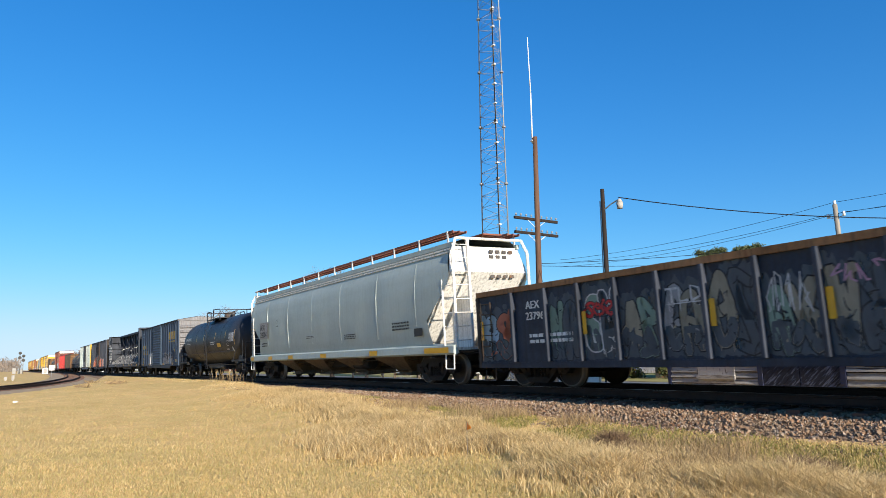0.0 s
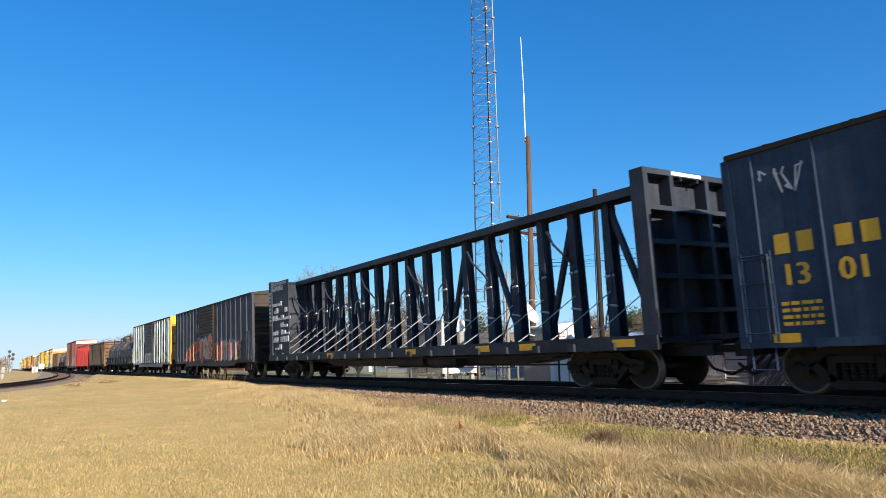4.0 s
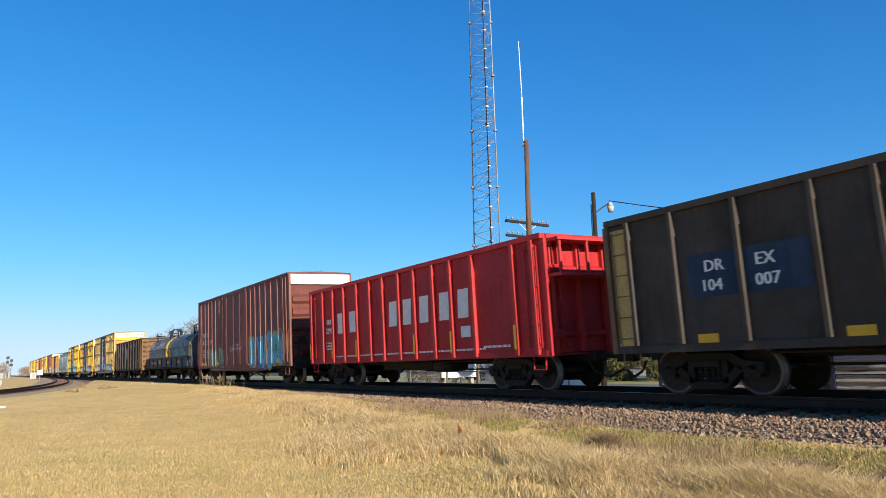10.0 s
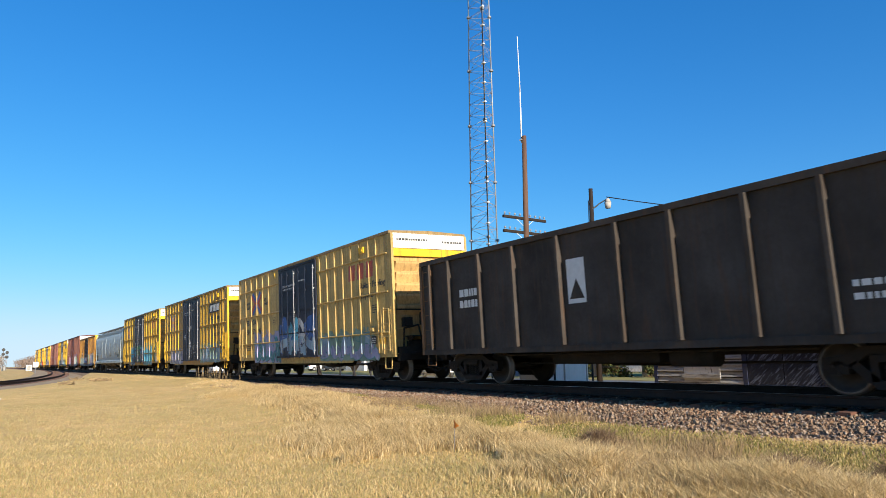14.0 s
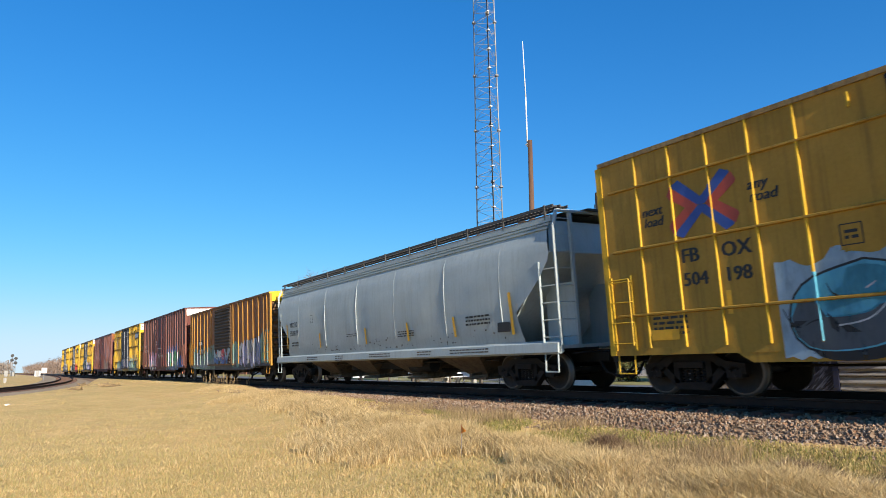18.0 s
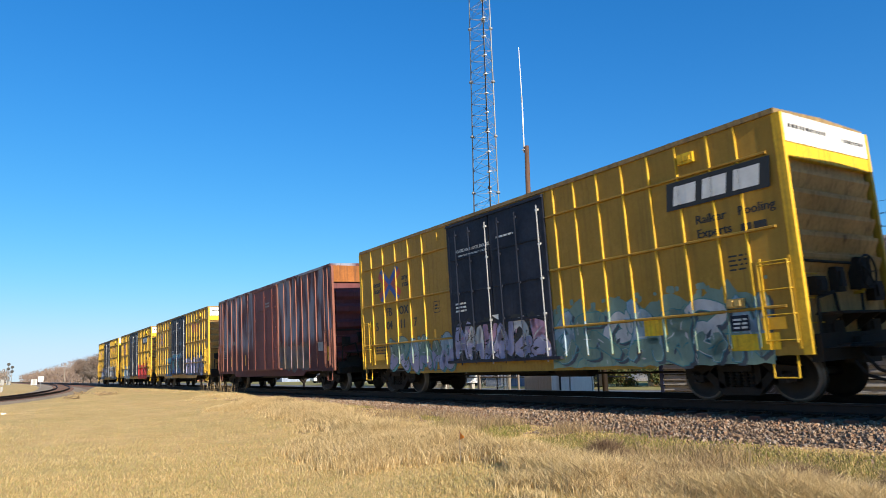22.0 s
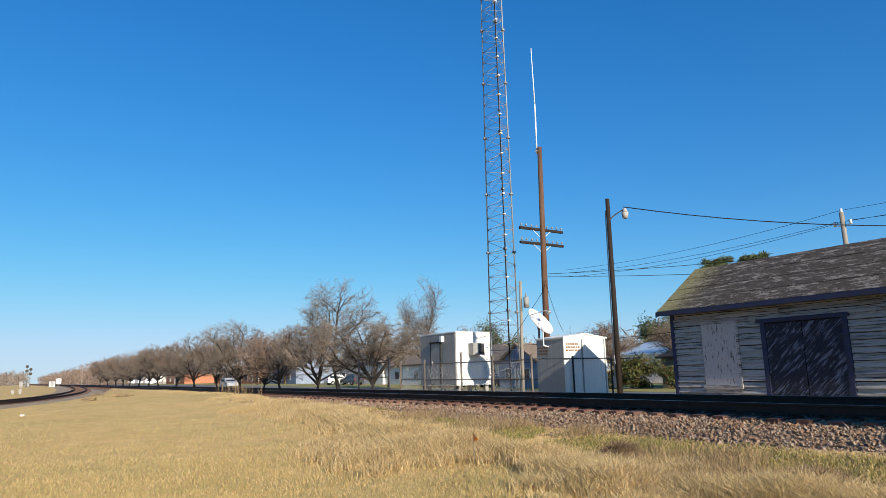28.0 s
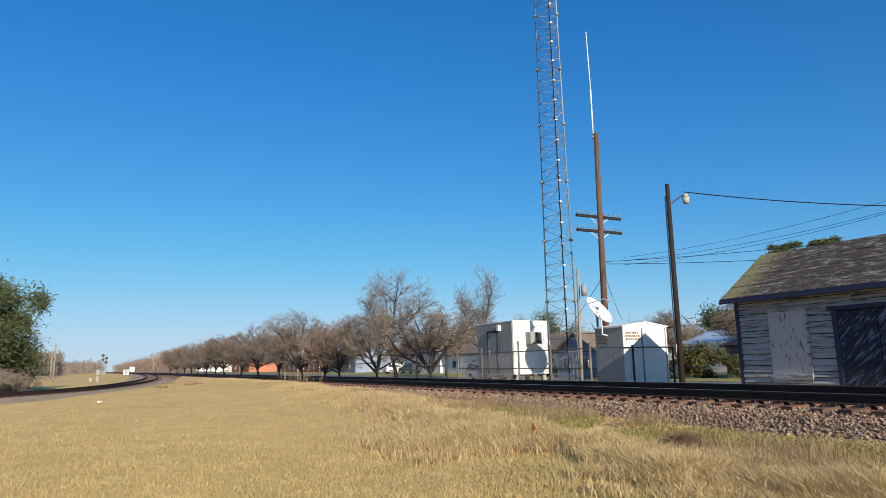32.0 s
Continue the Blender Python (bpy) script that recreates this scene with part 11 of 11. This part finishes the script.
# ---- houses beyond the road ----
M_HWALL = paint("white_house_siding", (0.75, 0.74, 0.71), wear=(0.6, 0.57, 0.52), amount=0.1, fade=0.05)
M_BRICK = rough_mat("orange_brick", (0.36, 0.14, 0.075), (0.45, 0.2, 0.11), 3, 30, 0.9, 0.3, 0.01)
M_HROOF = rough_mat("brown_shingles", (0.14, 0.11, 0.085), (0.22, 0.175, 0.135), 2, 12, 0.95, 0.4, 0.01)
M_MROOF = plain("pale_blue_metal_roof", (0.55, 0.66, 0.74), 0.4, 0.3)
M_GLASS = plain("dark_window_glass", (0.03, 0.035, 0.045), 0.08)
M_BLUEH = paint("grey_blue_siding", (0.22, 0.27, 0.36), wear=(0.3, 0.3, 0.3), amount=0.15, fade=0.15)


def house(x0, x1, y0, y1, eave, ridge, wall, roof, label, gable="x", wins=(), doors=(), chimney=None):
    g = ground_z((x0 + x1) / 2, (y0 + y1) / 2) - 0.05
    h = thing("house", label, "house", "houses beyond the road")
    bm = bmesh.new()
    if gable == "x":   # ridge along x
        ym = (y0 + y1) / 2
        prism(bm, [(y0, g), (y1, g), (y1, g + eave), (ym, g + ridge), (y0, g + eave)], "x", x0, x1)
        part("wall", bm, wall, h)
        bm = bmesh.new()
        prism(bm, [(y0 - 0.4, g + eave - 0.1), (ym, g + ridge + 0.02), (y1 + 0.4, g + eave - 0.1), (y1 + 0.4, g + eave + 0.06), (ym, g + ridge + 0.2), (y0 - 0.4, g + eave + 0.06)], "x", x0 - 0.3, x1 + 0.3)
    else:
        xm = (x0 + x1) / 2
        prism(bm, [(x0, g), (x1, g), (x1, g + eave), (xm, g + ridge), (x0, g + eave)], "y", y0, y1)
        part("wall", bm, wall, h)
        bm = bmesh.new()
        prism(bm, [(x0 - 0.4, g + eave - 0.1), (xm, g + ridge + 0.02), (x1 + 0.4, g + eave - 0.1), (x1 + 0.4, g + eave + 0.06), (xm, g + ridge + 0.2), (x0 - 0.4, g + eave + 0.06)], "y", y0 - 0.3, y1 + 0.3)
    part("roof", bm, roof, h)
    for (x, z, w, hh) in wins:
        bm = bmesh.new()
        bx(bm, x - w / 2 - 0.08, x + w / 2 + 0.08, y0 - 0.05, y0 + 0.02, g + z - 0.08, g + z + hh + 0.08)
        win = part("window", bm, M_HWALL, h)
        bm = bmesh.new()
        bx(bm, x - w / 2, x - 0.02, y0 - 0.07, y0 - 0.05, g + z, g + z + hh)
        bx(bm, x + 0.02, x + w / 2, y0 - 0.07, y0 - 0.05, g + z, g + z + hh)
        part("pane", bm, M_GLASS, win)
    for (x, w, mt) in doors:
        bm = bmesh.new()
        bx(bm, x - w / 2, x + w / 2, y0 - 0.06, y0 + 0.02, g, g + 2.05)
        part("door", bm, mt, h)
    if chimney:
        bm = bmesh.new()
        bx(bm, chimney - 0.4, chimney + 0.4, (y0 + y1) / 2 - 0.4, (y0 + y1) / 2 + 0.4, g + eave, g + ridge + 0.9)
        part("chimney", bm, M_BRICK, h)
    return h


house(-116, -97, 50, 62, 3.2, 5.9, M_HWALL, M_HROOF, "white gabled meeting house with brown shingle roof", "y", [(-112, 1.0, 1.2, 1.1), (-101, 1.0, 1.0, 1.0)], [(-106, 1.6, M_SHELG)])
house(-97, -72, 50.5, 60, 3.0, 5.2, M_HWALL, M_HROOF, "long white wing with a brown roof", "x", [(-93, 1.0, 1.2, 1.1), (-87, 1.0, 1.2, 1.1), (-80, 1.0, 1.2, 1.1)], [(-76, 1.0, M_SHELG)])
house(-72, -60, 49, 58, 2.9, 4.8, M_HWALL, M_HROOF, "white house with a dark porch", "x", [(-69, 0.9, 1.2, 1.2), (-63, 0.9, 1.2, 1.2)], [(-66, 1.0, M_GLASS)])
house(-55.6, -49.4, 42, 50, 2.5, 4.3, M_BLUEH, M_HROOF, "small grey-blue gabled cottage", "y", [(-54.0, 1.0, 0.9, 1.0), (-51.2, 1.0, 0.9, 1.0)], [(-52.6, 0.9, M_HWALL)])
house(-146, -128, 47, 57, 3.2, 5.6, M_BLUEH, M_HROOF, "grey-blue house with pale trim", "x", [(-142, 0.9, 1.3, 1.2), (-137, 0.9, 1.3, 1.2), (-132, 0.9, 1.3, 1.2)], [(-134.5, 1.0, M_YEL)])
house(-192, -152, 47, 58, 3.6, 4.6, M_BRICK, M_HROOF, "long orange brick building with tall white-framed windows", "x", [(-188 + i * 4.4, 0.9, 1.6, 2.0) for i in range(9)], [(-170, 1.2, M_HWALL)])
house(-255, -225, 46, 58, 3.2, 6.4, M_BRICK, M_HROOF, "brick house with a steep brown roof", "y", [(-248, 0.9, 1.3, 1.2), (-233, 0.9, 1.3, 1.2)], [(-240, 1.1, M_HWALL)], -236)
house(-320, -290, 46, 58, 3.2, 5.0, M_HWALL, M_HROOF, "far white house with a brown roof", "x", [(-312, 0.9, 1.4, 1.2), (-300, 0.9, 1.4, 1.2)])
house(-58, -34, 62, 74, 3.4, 4.9, M_HWALL, M_MROOF, "long low building with pale blue metal roof", "x", [(-54, 1, 1.4, 1.2), (-47, 1, 1.4, 1.2), (-40, 1, 1.4, 1.2)])
house(-37.5, -31, 45, 52, 2.6, 3.4, M_GREYW, M_UNDER, "dark open porch behind the shed", "x", [(-35, 0.8, 1.2, 1.1)])
house(-190, -170, -22, -14, 2.6, 3.6, M_GREYW, M_HROOF, "low tan house under the pines", "x", [(-186, 0.9, 1.2, 1.0), (-176, 0.9, 1.2, 1.0)])

# ---- vehicles ----
M_TYRE = rough_mat("tyre_rubber", (0.012, 0.012, 0.012), (0.025, 0.024, 0.023), 10, 60, 0.85, 0.2, 0.004)
M_HUB = plain("alloy_hub", (0.45, 0.45, 0.46), 0.35, 0.7)
M_TAIL = plain("red_tail_lamp", (0.4, 0.02, 0.015), 0.25)
CARPAINT = {}


def car_paint(key, c):
    if key not in CARPAINT:
        m = plain("car_paint_" + key, c, 0.28, 0.25)
        m.node_tree.nodes["Principled BSDF"].inputs["Coat Weight"].default_value = 0.6
        CARPAINT[key] = m
    return CARPAINT[key]


def vehicle(name, label, category, key, colour, at, kind="suv", turn=0.0):
    """A road vehicle facing +x, its origin on the ground."""
    v = thing(name, label, category, "road vehicles", at=Matrix.Translation(at) @ pose(0, 0, 0, 0, 0, turn))
    mt = car_paint(key, colour)
    L = 4.7
    prof = {"suv": [(-2.3, 0.35), (-2.35, 0.75), (-2.28, 1.05), (-2.05, 1.65), (-1.6, 1.74), (0.2, 1.74), (0.95, 1.12), (2.1, 0.98), (2.33, 0.75), (2.33, 0.35)],
            "pickup": [(-2.7, 0.4), (-2.7, 1.1), (-0.75, 1.12), (-0.6, 1.75), (0.7, 1.78), (1.3, 1.18), (2.6, 1.08), (2.7, 0.8), (2.7, 0.4)],
            "van": [(-2.5, 0.35), (-2.55, 1.0), (-2.45, 1.85), (-2.2, 1.98), (0.6, 1.98), (1.5, 1.2), (2.4, 1.0), (2.5, 0.7), (2.5, 0.35)]}[kind]
    bm = bmesh.new()
    rows = []
    for y, k in ((-0.9, 0), (-0.86, 1), (0.86, 1), (0.9, 0)):
        rows.append([(x, y if z < 1.15 else y * 0.84, z if k else (z - 0.03 if z > 1 else z)) for x, z in prof])
    vs = sheet(bm, rows, 0, False, True)
    bm.faces.new(vs[0])
    bm.faces.new(vs[-1])
    bmesh.ops.bevel(bm, geom=list(bm.edges), offset=0.03, segments=1, affect="EDGES")
    part("body", bm, mt, v)
    hi = max(p[1] for p in prof)
    top = [p for p in prof if p[1] > 1.15 and p[1] > hi - 0.35]
    xa, xb = min(p[0] for p in top), max(p[0] for p in top)
    for s in (-1, 1):
        bm = bmesh.new()
        for a, b in ((xa + 0.12, (xa + xb) / 2 - 0.05), ((xa + xb) / 2 + 0.05, xb + 0.25)):
            f = [bm.verts.new(p) for p in ((a, s * 0.885, 1.16), (b + 0.15, s * 0.885, 1.16), (b - 0.1, s * 0.765, hi - 0.14), (a + 0.1, s * 0.765, hi - 0.14))]
            bm.faces.new(f)
        part("side_glass", bm, M_GLASS, v)
        for x in (-1.42, 1.45):
            bm = bmesh.new()
            rod(bm, (x, s * 0.68, 0.34), (x, s * 0.92, 0.34), 0.34, 18)
            w = part("wheel", bm, M_TYRE, v)
            bm = bmesh.new()
            rod(bm, (x, s * 0.92, 0.34), (x, s * 0.935, 0.34), 0.2, 12)
            part("rim", bm, M_HUB, w)
        bm = bmesh.new()
        bx(bm, prof[1][0] - 0.02, prof[1][0] + 0.1, s * 0.82 - 0.1, s * 0.82 + 0.07, 0.85, 1.02)
        part("tail_lamp", bm, M_TAIL, v)
        bm = bmesh.new()
        bx(bm, prof[-1][0] - 0.12, prof[-1][0] + 0.015, s * 0.68 - 0.14, s * 0.68 + 0.14, 0.68, 0.84)
        part("headlamp", bm, M_SILV, v)
    bm = bmesh.new()
    f = [bm.verts.new(p) for p in ((xb + 0.12, -0.7, hi - 0.12), (xb + 0.12, 0.7, hi - 0.12), (xb + 0.72, 0.78, 1.18), (xb + 0.72, -0.78, 1.18))]
    bm.faces.new(f)
    part("windscreen", bm, M_GLASS, v)
    return v


suv = vehicle("silver_suv", "silver SUV driving along the road", "car", "silver", (0.42, 0.44, 0.47), (-101.8, 31.5, ground_z(-60, 31) + 0.07))
suv2 = vehicle("blue_suv", "blue SUV driving along the road behind the train", "car", "blue", (0.05, 0.13, 0.26), (-31, 31.5, ground_z(-60, 31) + 0.07))
van = vehicle("white_van", "white minivan passing behind the train", "car", "white", (0.72, 0.73, 0.74), (-29, 33.5, ground_z(-60, 33) + 0.09), "van")
vehicle("parked_jeep", "dark grey off-roader parked before the white house", "car", "charcoal", (0.06, 0.065, 0.07), (-101, 46.5, ground_z(-100, 46) + 0.1), "suv", 185)
vehicle("parked_car", "white car parked before the white house", "car", "white", (0.72, 0.73, 0.74), (-107.5, 47, ground_z(-100, 46) + 0.1), "suv", 90)
vehicle("parked_car", "white SUV parked in the yard by the porch", "car", "white", (0.72, 0.73, 0.74), (-66, 44.5, ground_z(-66, 44) + 0.1), "suv", 175)
vehicle("parked_pickup", "dark pickup parked in the yard by the fence", "car", "charcoal", (0.06, 0.065, 0.07), (-59.5, 43, ground_z(-60, 43) + 0.1), "pickup", 5)
for i, x in enumerate((-260, -268, -276, -286, -296, -305)):
    vehicle("parked_car", "white vehicle parked far down the road", "car", "white", (0.72, 0.73, 0.74), (x, 42 + (i % 2), ground_z(x, 42) + 0.1), "van" if i % 2 else "suv", 90)

# ---- small things by the second track and in the grass ----
M_FLAG = plain("orange_flag_film", (0.95, 0.27, 0.02), 0.5)
for x, y, s in ((-9.3, 6.45, 1.25), (-29.8, 8.9, 0.9)):
    f = thing("marker_flag", "small orange utility marker flag on a wire", "marker flag", "orange marker flags", at=(x, y, ground_z(x, y)))
    bm = bmesh.new()
    rod(bm, (0, 0, -0.05), (0, 0, 0.42 * s), 0.004, 5)
    part("wire", bm, M_GALV, f)
    bm = bmesh.new()
    sheet(bm, [[(0, 0, 0.3 * s), (0, 0, 0.42 * s)], [(0.07, -0.03, 0.31 * s), (0.07, -0.025, 0.385 * s)], [(0.14, -0.01, 0.335 * s), (0.14, -0.008, 0.345 * s)]], 0, True)
    part("flag", bm, M_FLAG, f)
f = None
for i, (x, y, h) in enumerate(((-92, 0.9, 1.0), (-94, 0.2, 0.7))):
    c = thing("trackside_box", "grey trackside equipment box on a stand", "equipment box", "trackside boxes", at=(x, y, ground_z(x, y)))
    bm = bmesh.new()
    bx(bm, -0.12, 0.12, -0.15, 0.15, 0.12, h * 0.5 + 0.12)
    part("case", bm, M_SHELG, c)
    bm = bmesh.new()
    bx(bm, -0.08, 0.08, -0.08, 0.08, -0.3, 0.15)
    part("stand", bm, M_PIER, c)
hut = thing("signal_hut", "white trackside signal hut", "signal hut", at=(-190, 8.3, ground_z(-190, 8) + 0.02))
bm = bmesh.new()
bx(bm, -0.8, 0.8, -0.6, 0.6, 0, 1.3)
part("body", bm, M_SHELW, hut)
bm = bmesh.new()
bx(bm, -0.9, 0.9, -0.7, 0.7, 1.3, 1.38)
part("roof", bm, M_SHELG, hut)
bm = bmesh.new()
bx(bm, 0.8, 0.84, -0.35, 0.35, 0.1, 1.2)
part("door", bm, M_SHELG, hut)
hut2 = thing("signal_hut", "white relay case cluster near the signals", "signal hut", at=(-240, 3.2, ground_z(-240, 3)))
bm = bmesh.new()
bx(bm, -1.0, 1.0, -1.2, -0.3, 0, 1.7)
bx(bm, -1.0, 1.0, 0.2, 1.3, 0, 1.2)
part("body", bm, M_SHELG, hut2)
for x, y, h in ((-235, 3.6, 6.0), (-238, 4.6, 5.2)):
    sg = thing("railway_signal", "black railway signal mast with round heads", "railway signal", "signals", at=(x, y, ground_z(x, y)))
    bm = bmesh.new()
    rod(bm, (0, 0, -0.1), (0, 0, h), 0.09, 8)
    part("mast", bm, M_GALV, sg)
    for z in (h, h - 1.3):
        bm = bmesh.new()
        rod(bm, (0.12, 0, z), (0.2, 0, z), 0.45, 16)
        rod(bm, (0.2, 0, z), (0.5, 0, z), 0.12, 8)
        part("head", bm, M_TXK, sg)
for x, y, z in ((-118, 6.0, 1.9),):
    sgn = thing("trackside_sign", "white trackside sign on a post", "sign", at=(x, y, ground_z(x, y)))
    bm = bmesh.new()
    rod(bm, (0, 0, -0.1), (0, 0, z), 0.04, 6)
    part("post", bm, M_GALV, sgn)
    bm = bmesh.new()
    bx(bm, 0.04, 0.07, -0.35, 0.35, z - 0.75, z)
    part("plate", bm, M_SHELW, sgn)
for x, y, h in ((-150, -6.5, 5.5), (-175, -7.5, 5.5), (-200, -8.5, 5.5), (-110, -4.4, 5.5), (-225, 12.3 + 5, 6)):
    up = thing("line_pole", "slender grey pole beside the dirt track", "pole", "line poles", at=(x, y, ground_z(x, y)))
    bm = bmesh.new()
    rod(bm, (0, 0, -0.2), (0, 0, h), 0.13, 8, 0, 0.09)
    part("shaft", bm, M_GREYW, up)
    bm = bmesh.new()
    bx(bm, -0.05, 0.05, -0.6, 0.6, h - 0.5, h - 0.4)
    part("crossarm", bm, M_GREYW, up)
# wide sandy litter by the second track
bm = bmesh.new()
prism(bm, [(-0.12, -0.08), (0.1, -0.1), (0.13, 0.06), (-0.06, 0.1)], "z", 0, 0.06)
whole("litter", bm, M_SHELW, "scrap of white litter in the grass", "litter", at=(-34, 0.5, ground_z(-34, 0.5)))
for i, (x, y) in enumerate(((-52, 6.2), (-50.4, 6.6), (-49.0, 6.1), (-56, 5.4), (-46, 4.0))):
    bm = bmesh.new()
    rng = random.Random(i)
    for _ in range(30):
        a = rng.uniform(-1.2, 1.2)
        rod(bm, (a, rng.uniform(-0.4, 0.4), 0.0), (a + rng.uniform(-0.5, 0.5), rng.uniform(-0.5, 0.5), rng.uniform(0.05, 0.25)), 0.02, 4)
    whole("dead_shrub", bm, M_DEAD, "low heap of dead brush on the field", "brush", "brush heaps", at=(x, y, ground_z(x, y)))

# ---- movement: distance gone by the train, second by second ----
TRAVEL = [(0, 0.00), (0.5, 7.76), (1, 15.50), (1.5, 23.23), (2, 30.94), (2.5, 38.63), (3, 46.30), (3.5, 53.98), (4, 61.68), (4.5, 69.41), (6.5, 100.56), (7, 108.38), (7.5, 116.18), (8, 123.95), (8.5, 131.70), (9, 139.42), (9.5, 147.10), (10, 154.74), (10.5, 162.34), (11, 169.93), (11.5, 177.51), (12, 185.08), (12.5, 192.65), (13, 200.22), (13.5, 207.77), (15.5, 238.02), (16, 245.60), (16.5, 253.16), (17, 260.72), (17.5, 268.26), (18, 275.80), (18.5, 283.34), (19, 290.88), (19.5, 298.42), (20, 305.97), (20.5, 313.55), (21, 321.15), (21.5, 328.77), (22, 336.42), (22.5, 344.09), (23, 351.79), (23.5, 359.51), (24, 367.20), (24.5, 374.80), (25, 382.31), (25.5, 389.79), (26, 397.28), (26.5, 404.80), (28.5, 435.07), (29, 442.69), (29.5, 450.33), (30, 457.98), (30.5, 465.66), (31, 473.36), (31.5, 481.07), (32, 488.81)]


def gone(t):
    return float(np.interp(t, [p[0] for p in TRAVEL], [p[1] for p in TRAVEL]))


def when(s):
    return float(np.interp(s, [p[1] for p in TRAVEL], [p[0] for p in TRAVEL]))


def motions():
    for wagon, c in WAGONS:
        walk(wagon, [(t, pose(s - c, DT, ZR, CANT)) for t, s in TRAVEL])
    for wheel, off, number, u in WHEELS:
        c = WAGONS[number][1] - off
        s0, s1 = max(0.0, c - 75), min(TRAVEL[-1][1], c + 16)
        rows = [(0.0, 0.0)]
        if s1 > s0:
            n = max(2, int((s1 - s0) / 0.62) + 1)
            first = None
            last = -1
            for i in range(n + 1):
                s = s0 + (s1 - s0) * i / n
                t = round(when(s) * FPS) / FPS
                if t - last < 0.5 / FPS:
                    continue
                rows.append((t, math.degrees((gone(t) - s0) / R_WHEEL)))
                last = t
        rows = [r for i, r in enumerate(rows) if i == 0 or r[0] > rows[i - 1][0] + 1e-6]
        if rows[-1][0] < 32.0:
            rows.append((32.0, rows[-1][1]))
        walk(wheel, [(t, pose(u, 0, R_WHEEL, 0, a % 360.0, 0)) for t, a in rows])
    z = ground_z(-60, 31) + 0.07
    walk(suv, [(t, pose(-101.8 + 16.6 * (t - 29.0), 31.5, z)) for t in (0.0, 16.0, 32.0)])
    walk(suv2, [(t, pose(-27.0 + 9.0 * (t - 1.0), 31.5, z)) for t in (0.0, 16.0, 32.0)])
    z = ground_z(-60, 33) + 0.09
    walk(van, [(t, pose(-29.0 + 13.0 * (t - 21.2), 33.5, z)) for t in (0.0, 16.0, 32.0)])


motions()
